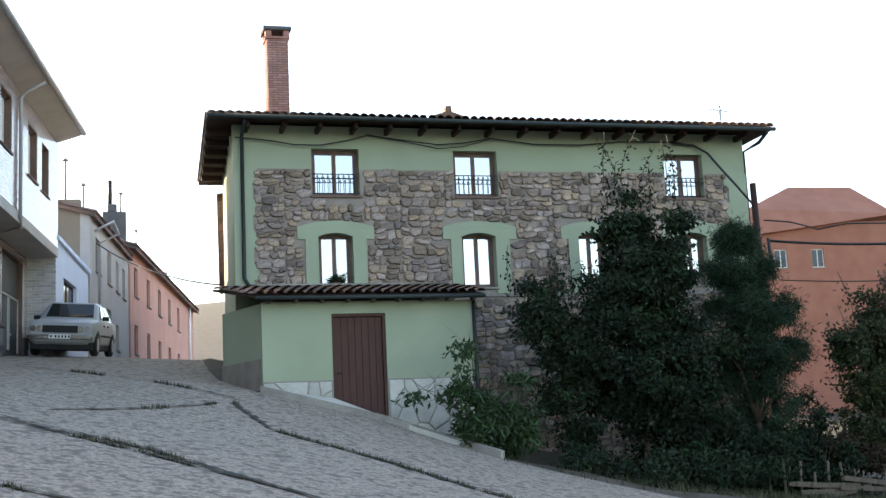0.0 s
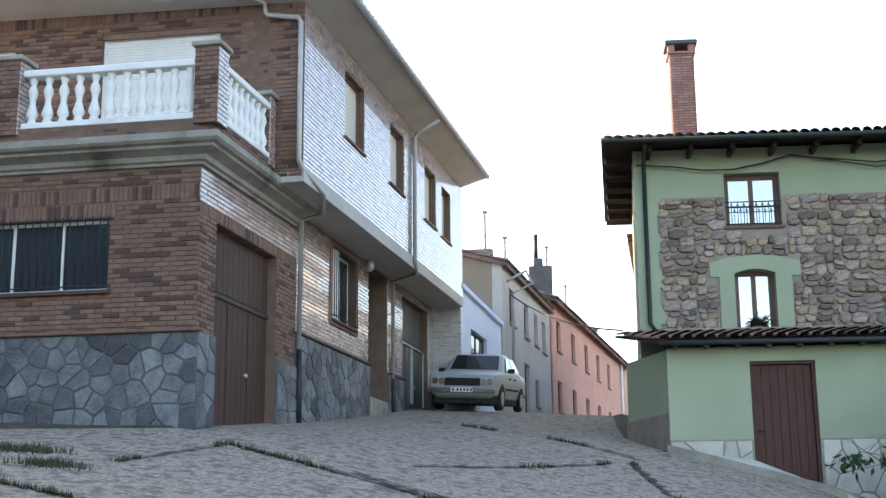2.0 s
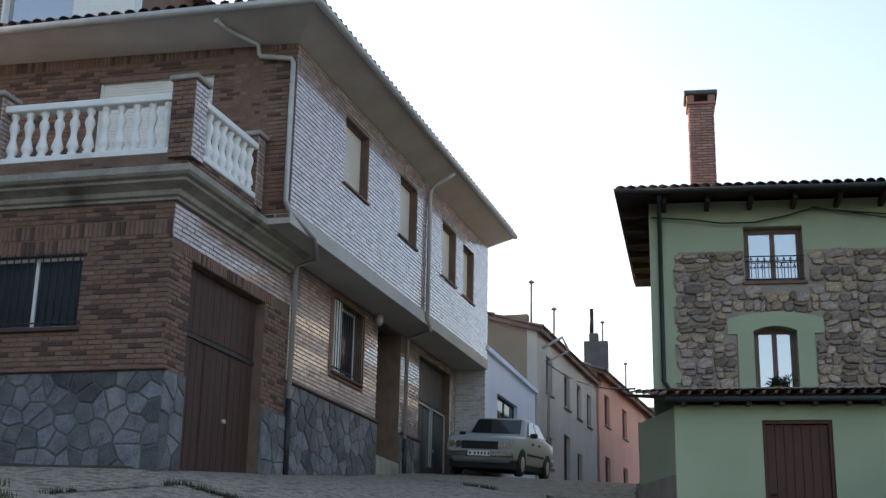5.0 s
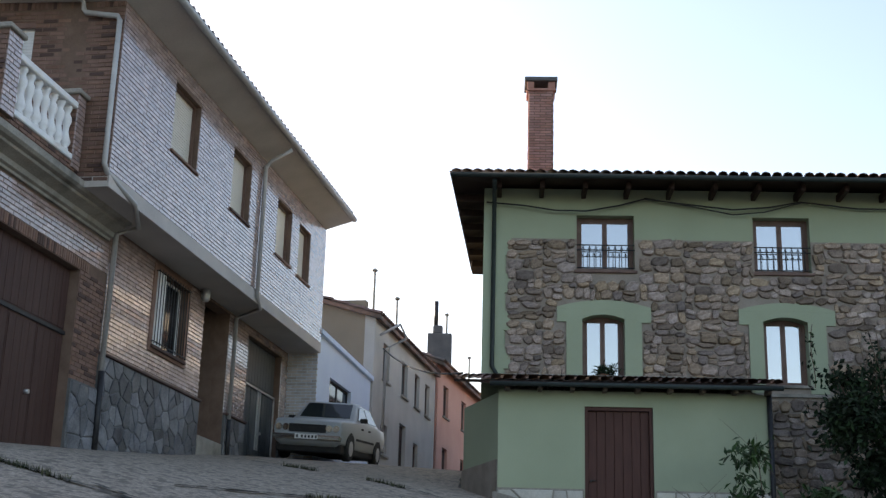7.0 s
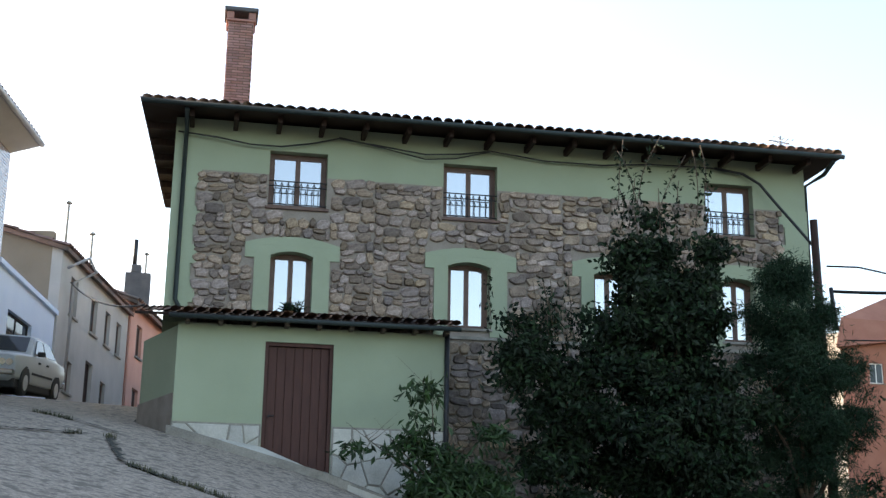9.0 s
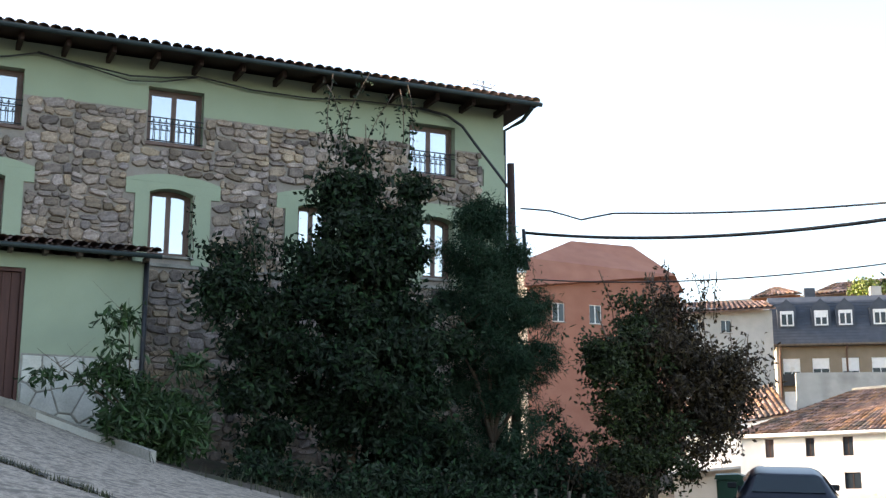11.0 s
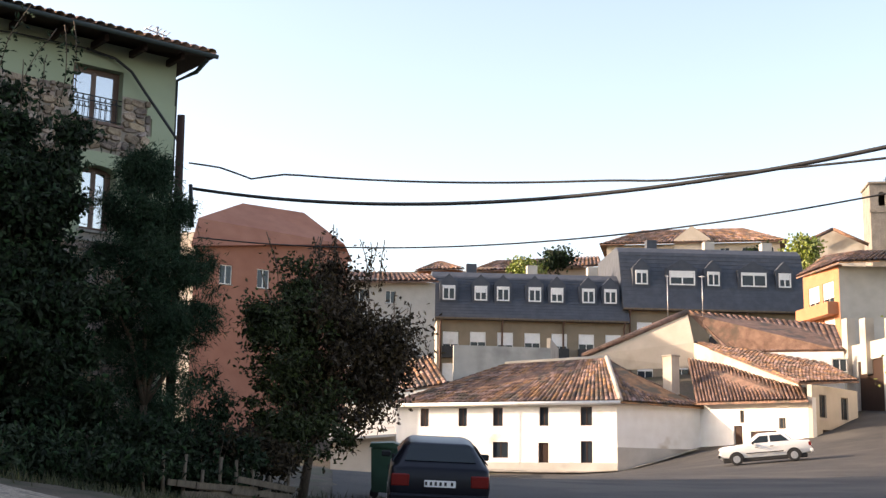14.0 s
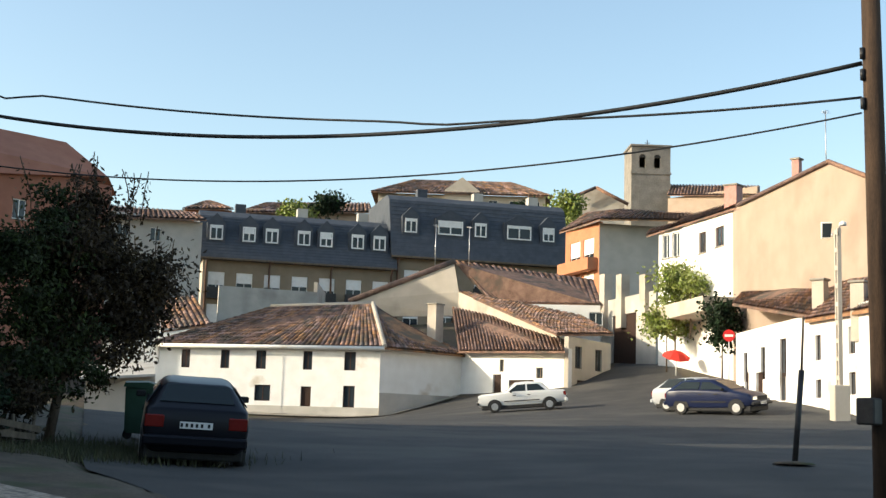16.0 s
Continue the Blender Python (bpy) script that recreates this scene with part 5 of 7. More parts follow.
for p, q in (((5.25, 13), (11, 13)), ((11, 13.05), (11, 24)), ((11, 24.05), (5.25, 24.05)), ((5.25, 24), (5.25, 13.05))):
    facade(tall_house, p, q, -3, 9.9, GREY_WALL)
slopes(tall_house, [((4.9, 12.7, 9.9), (11.3, 12.7, 9.9), (11.3, 18.5, 11.2), (4.9, 18.5, 11.2)), ((11.3, 24.3, 9.9), (4.9, 24.3, 9.9), (4.9, 18.5, 11.2), (11.3, 18.5, 11.2))], tiles=TILE_DARK)

# ---- the square and the town beyond ----
white_house = empty("white_farmhouse", pose(0, 0, 0), "long whitewashed farmhouse with old red tiled hip roof", "house")
A, Bc = Vector((53.6, 48.5)), Vector((60.85, 34.53))
zb, ze = -0.87, 3.58
WL = (Bc - A).length


facade(white_house, A, Bc, zb - 1, ze, WHITE_WALL,
       [(WL * a, WL * b, ze - 1.5, ze - 0.28) for a, b in ((0.115, 0.155), (0.295, 0.335), (0.455, 0.50), (0.665, 0.705), (0.845, 0.895))] + [(WL * 0.455, WL * 0.525, zb + 0.85, zb + 1.9), (WL * 0.845, WL * 0.895, zb + 0.55, zb + 1.95)],
       [(WL * 0.66, WL * 0.705, zb, zb + 1.85)], frame=DARK_WOOD, sill=False)
dn = (Bc - A).normalized()
part("grey_base", B(0, WL, -0.03, -0.001, zb - 0.2, zb + 0.55), GREY_WALL, white_house).matrix_basis = pose(A.x, A.y, 0, 0, 0, math.degrees(math.atan2(dn.y, dn.x)))
R1 = Vector((67.43, 33.11))
facade(white_house, Bc, R1, zb - 1, ze - 0.1, WHITE_WALL)
rl = (R1 - Bc)
part("grey_base", B(0, rl.length, -0.04, -0.001, zb - 0.3, zb + 1.55), GREY_WALL, white_house).matrix_basis = pose(Bc.x, Bc.y, 0, 0, 0, math.degrees(math.atan2(rl.y, rl.x)))
pav = sheet("pavement", [(52.6, 47.4), (60.3, 33.6), (66.2, 32.2), (66.6, 32.9), (60.9, 34.4), (53.4, 48.3)], 1.5, CONCRETE, 0.1, "narrow pale concrete pavement along the farmhouse", "pavement")
ridge = Vector((64.78, 39.11, 6.96))
ridge_l = Vector((61.72, 46.26, 6.76))
out = (Bc - A).normalized()
eA, eB = A - out * 0.6 - Vector((out.y, -out.x)) * -0.5, Bc + out * 0.4 + Vector((out.y, -out.x)) * 0.5
eR = R1 + rl.normalized() * 0.3 + Vector((rl.y, -rl.x)).normalized() * 0.4
slopes(white_house, [((eA.x, eA.y, ze), (eB.x, eB.y, ze), tuple(ridge), tuple(ridge_l)), ((eB.x, eB.y, ze), (eR.x, eR.y, ze - 0.1), tuple(ridge + Vector((6, 4, -0.2))), tuple(ridge))], step=0.34, length=0.6, r=0.15)
bm = bmesh.new()
rod(bm, (eB.x, eB.y, ze + 0.1), ridge + Vector((0, 0, 0.12)), 0.16)
rod(bm, ridge_l + Vector((0, 0, 0.1)), ridge + Vector((0, 0, 0.1)), 0.16)
part("ridge_tiles", bm, CREAM, white_house)
bm = bmesh.new()
rod(bm, (eA.x, eA.y, ze - 0.05), (eB.x, eB.y, ze - 0.05), 0.13)
part("eaves_moulding", bm, WHITE_WALL, white_house)
c = (67.74, 35.84, 5.51)
chimney_pot(white_house, c[0], c[1], c[2] - 1.5, 7.10, 0.8, CREAM)

barn = empty("old_barn", pose(0, 0, 0), "weathered barn with patched plaster and sagging tiled roofs", "barn")
W1, W2, W3 = Vector((67.43, 33.11)), Vector((65.26, 22.75)), Vector((71.73, 23.87))
zb2, ze2, ze3 = -0.15, 3.61, 4.38
wl = (W2 - W1).length
facade(barn, W1, W2, zb2 - 1, ze2, WHITE_WALL, [(wl * 0.38, wl * 0.42, ze2 - 1.3, ze2 - 0.5), (wl * 0.72, wl * 0.78, ze2 - 1.8, ze2 - 1.1)], [(wl * 0.32, wl * 0.40, zb2, zb2 + 2.3), (wl * 0.47, wl * 0.7, zb2, zb2 + 1.9)], frame=OLD_WOOD, sill=False)
wl2 = (W3 - W2).length
facade(barn, W2, W3, zb2 - 1, ze3, CREAM, [(wl2 * 0.15, wl2 * 0.3, zb2 + 2.6, zb2 + 4.0), (wl2 * 0.62, wl2 * 0.78, zb2 + 2.6, zb2 + 4.0)], [(wl2 * 0.2, wl2 * 0.4, zb2, zb2 + 1.9), (wl2 * 0.62, wl2 * 0.82, zb2, zb2 + 1.7)], frame=OLD_WOOD, sill=False)
apex = Vector((74.65, 40.06, 11.34))
slopes(barn, [(tuple((66.53, 32.62, 3.71)), tuple((64.31, 22.35, 3.37)), tuple((69.71, 26.84, 5.21)), tuple((73.08, 38.83, 7.53)))], tiles=TILE_DARK, step=0.34, length=0.6, r=0.15)
slopes(barn, [(tuple((64.82, 23.37, 4.48)), tuple((70.97, 23.21, 4.95)), tuple((75.63, 28.85, 6.76)), tuple((74.86, 39.81, 9.04)))], tiles=TILE_I, step=0.34, length=0.6, r=0.15)
slopes(barn, [(tuple((75.72, 37.16, 8.14)), tuple((78.90, 29.35, 7.98)), tuple((86.03, 34.89, 10.87)), tuple(apex))], tiles=TILE_DARK, step=0.34, length=0.6, r=0.15)
# gable in warm plaster under the apex and the long low wall below the tiles
bm = bmesh.new()
g = [Vector(p) for p in ((70.79, 47.27, 8.32), (74.70, 40.01, 8.81), (67.55, 26.42, 4.48))]
v = [bm.verts.new(p) for p in ((70.72, 45.91, 6.94), (74.13, 39.13, 6.99), (67.29, 25.08, 2.97), (67.27, 25.10, 4.64), (74.15, 39.10, 8.84), (74.27, 39.74, 11.10), (70.23, 46.41, 8.14))]
f = bm.faces.new(v)
ex = bmesh.ops.extrude_face_region(bm, geom=[f])
bmesh.ops.translate(bm, vec=(0.25, 0.3, 0), verts=[e for e in ex["geom"] if isinstance(e, bmesh.types.BMVert)])
bmesh.ops.recalc_face_normals(bm, faces=bm.faces)
part("gable_wall", bm, CREAM, barn)
bm = bmesh.new()
rod(bm, (69.99, 46.66, 8.04), (74.32, 39.67, 11.28), 0.22, n=6)
part("verge_tiles", bm, TILE_I, barn)
facade(barn, Vector((75.02, 33.15)), Vector((78.01, 28.89)), 1.0, 7.75, WHITE_WALL, [(6 - 1.6, 6 - 0.6, 6.30, 7.25)])

# slate-roofed apartment block
slate_block = empty("apartment_block", pose(0, 0, 0), "brick apartment block with slate mansard and dormers", "apartment block")
S0, S1, S2 = Vector((74.9, 70.6)), Vector((89.8, 60.3)), Vector((104.2, 50.2))
for k, (p, q, zt, zc, n, wcols) in enumerate(((S0, S1, 13.6, 18.5, 7, 7), (S1 + Vector((0.05, 0.05)), S2, 14.9, 21.4, 5, 5))):
    L = (q - p).length
    wn_ = [(L * (i + 0.5) / wcols - 0.75, L * (i + 0.5) / wcols + 0.75, zt - 3.6 - 3 * r, zt - 1.2 - 3 * r) for i in range(wcols) for r in range(2)]
    w, m, L = facade(slate_block, p, q, zt - 12, zt, OCHRE, wn_, shutter=[0.5, 0.3, 0.6, 0.4], sill=False)
    for h in wn_[::2]:
        bal = part("balcony_rail", B(h[0] - 0.1, h[1] + 0.1, -0.5, -0.05, h[2] - 0.1, h[2] + 0.95), BLACK_IRON, slate_block)
        bal.matrix_basis = m
    bm = bmesh.new()
    prism(bm, [(-0.6, zt - 0.1), (-0.6, zt + 0.12), (1.6, zc - 0.6), (2.6, zc), (12, zc), (12, zt - 0.1)], -0.4, L + 0.2, "x")
    part("mansard_roof", bm, SLATE, slate_block).matrix_basis = m
    part("eaves_gutter", B(-0.4, L + 0.1, -0.74, -0.605, zt - 0.12, zt + 0.08, bevel=0.03), OLD_WOOD, slate_block).matrix_basis = m
    for i in range(4):
        bm = bmesh.new()
        x = L * (i + 0.02) / 3.1 + 0.2
        tube(bm, [(x, -0.66, zt - 0.1), (x, -0.12, zt - 0.6), (x, -0.1, zt - 9)], 0.09, 6)
        part("downpipe", bm, FRAME_WOOD, slate_block).matrix_basis = m
    for i in range(14):
        part("slate_course", B(-0.3, L + 0.1, -0.01, 0.03, 0, 0.05), SLATE, slate_block).matrix_basis = m @ pose(0, -0.56 + 2.16 * i / 14, zt + 0.16 + (zc - 0.72 - zt) * i / 14)
    box_z = zt + (zc - zt) * 0.42
    for i in range(n):
        x = L * (i + 0.5) / n + (0.25 if i % 2 else -0.2)
        big = k == 1 and i in (1, 3)
        hw = 1.25 if big else 0.6
        d = empty("dormer", m @ pose(x, 0, box_z - 0.6), "slate dormer with white window", "dormer")
        d.parent = slate_block
        bm = bmesh.new()
        prism(bm, [(-hw - 0.25, 0), (hw + 0.25, 0), (hw + 0.25, 2.0), (0, 2.9), (-hw - 0.25, 2.0)], 0.15, 3.0, "y")
        part("dormer_body", bm, SLATE, d)
        bm = bmesh.new()
        for a, b2 in ((-hw, -hw + 0.12), (hw - 0.12, hw), (-0.06, 0.06)):
            box(bm, a, b2, 0.04, 0.14, 0.35, 1.75)
        box(bm, -hw + 0.12, hw - 0.12, 0.06, 0.14, 1.62, 1.75)
        box(bm, -hw + 0.12, hw - 0.12, 0.06, 0.14, 0.35, 0.48)
        part("window_frame", bm, WHITE_PAINT, d)
        part("pane", B(-hw, hw, 0.1, 0.12, 0.4, 1.7), FAR_GLASS, d)
        part("roller_shutter", B(-hw + 0.14, hw - 0.14, 0.075, 0.095, 1.1 if i % 3 == 1 else 1.45, 1.62), WHITE_PAINT, d)
    for i in range(3):
        ch = part("chimney", B(L * (i + 0.6) / 3 - 0.5, L * (i + 0.6) / 3 + 0.5, 4, 5, zc - 0.5, zc + 1.1), GREY_WALL if i else SLATE, slate_block)
        ch.matrix_basis = m
facade(slate_block, S0 + Vector((5.1, 7.4)), S0 + Vector((-0.02, -0.02)), 1.5, 13.6, CREAM, [(2, 3.4, 9.3, 11.6), (5, 6.4, 9.3, 11.6)])

# grey shed wall in front of the block and low orange roofs
shed = empty("grey_shed", pose(0, 0, 0), "grey rendered shed with slanted top", "shed")
facade(shed, Vector((64.8, 55.9)), Vector((71.72, 51.98)), -2, 9.2, GREY_WALL)
facade(shed, Vector((71.72, 51.98)) + Vector((0.02, 0)), Vector((77.79, 57.23)), -2, 10.01, CREAM)
low = empty("low_sheds", pose(0, 0, 0), "low whitewashed outbuildings with red tiled roof", "shed")
facade(low, Vector((56.67, 59.17)), Vector((61.68, 52.88)), -3, 5.39, WHITE_WALL)
slopes(low, [((56.24, 59.46, 4.44), (61.76, 52.81, 5.75), (65.69, 59.93, 8.61), (60.27, 66.40, 7.44))], step=0.4, length=0.8, r=0.17)
low2 = empty("garden_wall_shed", pose(0, 0, 0), "low stone outbuilding with corrugated grey roof", "shed")
facade(low2, Vector((43.43, 41.57)), Vector((46.61, 39.29)), -3, 1.00, CREAM, [(3, 3.8, 0.17, 0.67)])
bm = bmesh.new()
slab4(bm, [(42.56, 40.96, 0.75), (46.02, 38.48, 1.12), (50.07, 44.20, 2.16), (46.70, 46.60, 1.81)], 0.15)
part("roof", bm, GREY_WALL, low2)

# large pale building with hip roof on the hill
hall = empty("hilltop_hall", pose(0, 0, 0), "large cream building with red hip roof and central gable", "hall")
H0, H1 = Vector((137.33, 107.93)), Vector((153.36, 88.66))
zt = 33.65
hl = (H1 - H0).length
facade(hall, H0, H1, zt - 14, zt, CREAM, [(hl * (i + 0.5) / 8 - 0.7, hl * (i + 0.5) / 8 + 0.7, zt - 2.7, zt - 0.7) for i in range(8)], sill=False)
hd = (H1 - H0).normalized()
hb = Vector((-hd.y, hd.x)) * 12
zr = 37.08
a, b = H0 - hd - hb * 0.08, H1 + hd - hb * 0.08
c, d = H1 - hd * 5 + hb * 0.6, H0 + hd * 5 + hb * 0.6
slopes(hall, [((*a, zt), (*b, zt), (*c, zr), (*d, zr)), ((*b, zt), (*(b + hb), zt), (*c, zr), (*c, zr)), ((*(a + hb), zt), (*a, zt), (*d, zr), (*d, zr))], step=0.6, length=1.2, r=0.26)
bm = bmesh.new()
mid = (H0 + H1) / 2
prism(bm, [(-2.6, zt - 3), (2.6, zt - 3), (2.6, zt + 0.6), (0, zt + 2.6), (-2.6, zt + 0.6)], -0.6, 4, "y")
part("central_gable", bm, CREAM, hall).matrix_basis = pose(mid.x, mid.y, 0, 0, 0, math.degrees(math.atan2(hd.y, hd.x)))
hill1 = empty("hill_house", pose(0, 0, 0), "orange brick house with tiled hip roof on the hill", "house", "houses on the hill")
facade(hill1, Vector((104.04, 111.19)), Vector((108.81, 107.33)), 10, 26.59, ORANGE, [(2.4, 4.2, 24.93, 25.99)])
slopes(hill1, [((103.16, 110.60, 26.20), (108.36, 106.40, 26.61), (110.36, 113.83, 28.62), (109.95, 114.16, 28.58))], step=0.6, length=1.2, r=0.26)
hill2 = empty("hill_house", pose(0, 0, 0), "long beige house with low red roof on the hill", "house", "houses on the hill")
facade(hill2, Vector((115.14, 112.45)), Vector((127.93, 100.39)), 10, 28.34, BEIGE)
slopes(hill2, [((113.88, 112.21, 27.52), (127.47, 99.44, 28.43), (132.21, 104.61, 30.86), (121.38, 114.99, 30.22))], step=0.6, length=1.2, r=0.26)

hill3 = empty("hill_house", pose(0, 0, 0), "grey-brown house with dark roof below the hill", "house", "houses on the hill")
facade(hill3, Vector((62.2, 69.4)), Vector((71.8, 67.1)), -2, 16.2, GREY_WALL, [(2.0, 3.0, 14.05, 15.2), (5.0, 6.0, 14.05, 15.2)])
slopes(hill3, [((61.2, 68.9, 15.4), (71.5, 66.2, 16.3), (73.0, 69.6, 17.4), (66.8, 75.5, 17.8))], tiles=TILE_DARK, step=0.5, length=1.0, r=0.2)
# church tower
tower = empty("church_tower", pose(0, 0, 0), "square stone church tower with arched belfry openings", "tower")
T0, T1 = Vector((201.6, 104.0)), Vector((206.6, 98.6))
zt = 52.63
tw = (T1 - T0).length
tm = pose(T0.x, T0.y, 0, 0, 0, math.degrees(math.atan2((T1 - T0).y, (T1 - T0).x)))
TOWER_STONE = material("tower_ashlar", (0.17, 0.155, 0.135), (0.28, 0.255, 0.225), 0.9, 0.6, 4, 0.6, stain=(0.17, 0.15, 0.12))
op = [(tw * 0.2, tw * 0.36, zt - 4.0, zt - 2.0), (tw * 0.58, tw * 0.74, zt - 4.0, zt - 2.0)]
part("tower_wall", wall_grid(bmesh.new(), 0, tw, zt - 30, zt, 0, 0.9, op), TOWER_STONE, tower).matrix_basis = tm
part("tower_wall", B(0, 0.9, 0.9, tw, zt - 30, zt), TOWER_STONE, tower).matrix_basis = tm
part("tower_wall", B(tw - 0.9, tw, 0.9, tw, zt - 30, zt), TOWER_STONE, tower).matrix_basis = tm
part("tower_wall", B(0.9, tw - 0.9, tw - 0.9, tw, zt - 30, zt), TOWER_STONE, tower).matrix_basis = tm
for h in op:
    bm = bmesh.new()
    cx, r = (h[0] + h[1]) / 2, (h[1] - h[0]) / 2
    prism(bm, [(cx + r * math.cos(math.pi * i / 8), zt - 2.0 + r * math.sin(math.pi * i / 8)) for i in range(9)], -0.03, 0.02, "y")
    # black half-disc laid on the wall as shade of the arched head
    part("arch_opening", bm, UNLIT_DARK, tower).matrix_basis = tm
part("cornice", B(-0.3, tw + 0.3, -0.3, tw + 0.3, zt, zt + 0.45, bevel=0.1), TOWER_STONE, tower).matrix_basis = tm
part("string_course", B(-0.15, tw + 0.15, -0.15, -0.001, zt - 5.2, zt - 4.8), TOWER_STONE, tower).matrix_basis = tm
bm = bmesh.new()
rod(bm, (tw / 2, tw / 2, zt + 0.45), (tw / 2, tw / 2, zt + 2.2), 0.08)
rod(bm, (tw / 2 - 0.5, tw / 2, zt + 1.6), (tw / 2 + 0.5, tw / 2, zt + 1.6), 0.06)
part("cross", bm, BLACK_IRON, tower).matrix_basis = tm
nave = empty("church_nave", pose(0, 0, 0), "church nave with red tiled roof beside tower", "church")
facade(nave, Vector((202.88, 96.93)), Vector((200.68, 77.99)), 15, 42.20, BEIGE)
slopes(nave, [((201.92, 96.59, 42.59), (200.00, 77.12, 40.37), (209.84, 82.03, 44.11), (211.65, 101.74, 46.66))], step=0.7, length=1.4, r=0.3)
cream2 = empty("gabled_house", pose(0, 0, 0), "cream house with pitched roof on the hill", "house", "houses on the hill")
bm = bmesh.new()
v = [bm.verts.new(p) for p in ((151.85, 82.14, 26.92), (155.74, 76.27, 27.00), (155.71, 76.31, 32.13), (153.48, 79.73, 34.11), (151.80, 82.22, 32.91))]
f = bm.faces.new(v)
ex = bmesh.ops.extrude_face_region(bm, geom=[f])
bmesh.ops.translate(bm, vec=(7, 8, 0), verts=[e for e in ex["geom"] if isinstance(e, bmesh.types.BMVert)])
bmesh.ops.recalc_face_normals(bm, faces=bm.faces)
part("wall", bm, CREAM, cream2)
bm = bmesh.new()
rod(bm, (150.70, 82.05, 32.55), (152.65, 79.18, 34.08), 0.25, n=6)
rod(bm, (152.65, 79.18, 34.08), (155.17, 75.29, 31.62), 0.25, n=6)
part("roof_edge", bm, TILE_DARK, cream2)

# orange house up the side street, ivy house, beige gable, white corner houses
orange_house = empty("orange_house", pose(0, 0, 0), "orange brick house with balconies and tiled eaves", "house")
O0, O1, O2 = Vector((91.29, 41.36)), Vector((87.94, 35.62)), Vector((94.1, 30.98))
zo = 15.99
ol = (O1 - O0).length
facade(orange_house, O0, O1, 0, zo, ORANGE, [(ol * 0.15, ol * 0.45, zo - 3.4, zo - 1.2), (ol * 0.55, ol * 0.85, zo - 3.4, zo - 1.2), (ol * 0.15, ol * 0.45, zo - 6.4, zo - 4.2), (ol * 0.55, ol * 0.85, zo - 6.4, zo - 4.2)], shutter=[0.4])
facade(orange_house, O1, O2, 0, zo - 0.15, GREY_WALL)
part("balcony", B(0.3, ol - 0.3, -0.9, -0.02, zo - 4.0, zo - 3.0), ORANGE, orange_house).matrix_basis = pose(O0.x, O0.y, 0, 0, 0, math.degrees(math.atan2((O1 - O0).y, (O1 - O0).x)))
slopes(orange_house, [((91.79, 42.39, 16.11), (86.71, 34.76, 15.92), (93.98, 37.35, 18.02), (98.16, 43.73, 18.91)), ((86.71, 34.76, 15.92), (92.8, 28.9, 16.2), (99.5, 33.5, 18.2), (93.98, 37.35, 18.02))], step=0.4, length=0.8, r=0.18)

gate_house = empty("gate_wall_house", pose(0, 0, 0), "grey house with white pillars and dark garage opening", "house")
G0, G1 = Vector((79.74, 29.89)), Vector((75.00, 22.42))
zg = 8.23
gl = (G1 - G0).length
# dark boards fill the open garage, standing in for the shade inside it
facade(gate_house, G0, G1, 0, zg, GREY_WALL, [], [(gl * 0.22, gl * 0.66, 3.21 - 0.5, 7.01)])
for px in (0.02, 0.35, 0.78):
    part("pillar", B(gl * px, gl * px + 0.9, -0.3, 0.35, zg - 2.2, zg + 2.0 - px), CREAM, gate_house).matrix_basis = pose(G0.x, G0.y, 0, 0, 0, math.degrees(math.atan2((G1 - G0).y, (G1 - G0).x)))

ivy_house = empty("ivy_house", pose(0, 0, 0), "cream house with glazed bay and climbing ivy", "house")
I0, I1 = Vector((72.38, 18.98)), Vector((66.96, 12.23))
zi = 11.88
il = (I1 - I0).length
facade(ivy_house, I0, I1, -2, zi, WHITE_WALL, [(il * 0.35, il * 0.48, 9.76, 11.07), (il * 0.65, il * 0.8, 9.81, 11.01)], frame=FRAME_WOOD)
slopes(ivy_house, [((72.28, 19.15, 12.01), (66.19, 11.55, 11.67), (70.63, 13.85, 12.92), (77.57, 21.99, 13.48))], step=0.3, length=0.6, r=0.13)
bay = Vector((73.37, 21.24))
facade(ivy_house, bay, I0, -2, 12.02, WHITE_PAINT, [(0.4, 1.2, 10.05, 11.65), (1.5, 2.3, 10.05, 11.65)])
slopes(ivy_house, [((73.78, 22.49, 11.80), (71.68, 18.19, 12.03), (76.02, 20.67, 13.14), (78.19, 24.87, 13.00))], step=0.3, length=0.6, r=0.13)
part("terrace_slab", B(0, il * 1.05, -2.2, -0.001, 5.58, 6.44), CREAM, ivy_house).matrix_basis = pose(I0.x, I0.y, 0, 0, 0, math.degrees(math.atan2((I1 - I0).y, (I1 - I0).x)))
gable_house = empty("beige_gable_house", pose(0, 0, 0), "tall beige plastered house with blank gable", "house")
bm = bmesh.new()
v = [bm.verts.new(p) for p in ((66.69, 12.10, -0.45), (53.57, -1.72, -0.62), (53.63, -1.89, 9.35), (58.22, 2.72, 11.74), (66.14, 11.64, 11.67))]
f = bm.faces.new(v)
ex = bmesh.ops.extrude_face_region(bm, geom=[f])
bmesh.ops.translate(bm, vec=(7, 6, 0), verts=[e for e in ex["geom"] if isinstance(e, bmesh.types.BMVert)])
bmesh.ops.recalc_face_normals(bm, faces=bm.faces)
part("wall", bm, BEIGE, gable_house)
bm = bmesh.new()
rod(bm, (65.94, 11.60, 11.70), (58.04, 2.64, 11.78), 0.12, n=6)
rod(bm, (58.04, 2.64, 11.78), (52.80, -2.51, 9.15), 0.12, n=6)
part("verge", bm, TILE_DARK, gable_house)
c = (68.67, 13.28, 12.91)
chimney_pot(gable_house, c[0], c[1], c[2] - 2, c[2] + 0.5, 0.8, CHIM_BRICK)
c = (63.05, 6.60, 12.72)
chimney_pot(gable_house, c[0], c[1], c[2] - 2, c[2] + 0.5, 0.4, CHIM_BRICK)
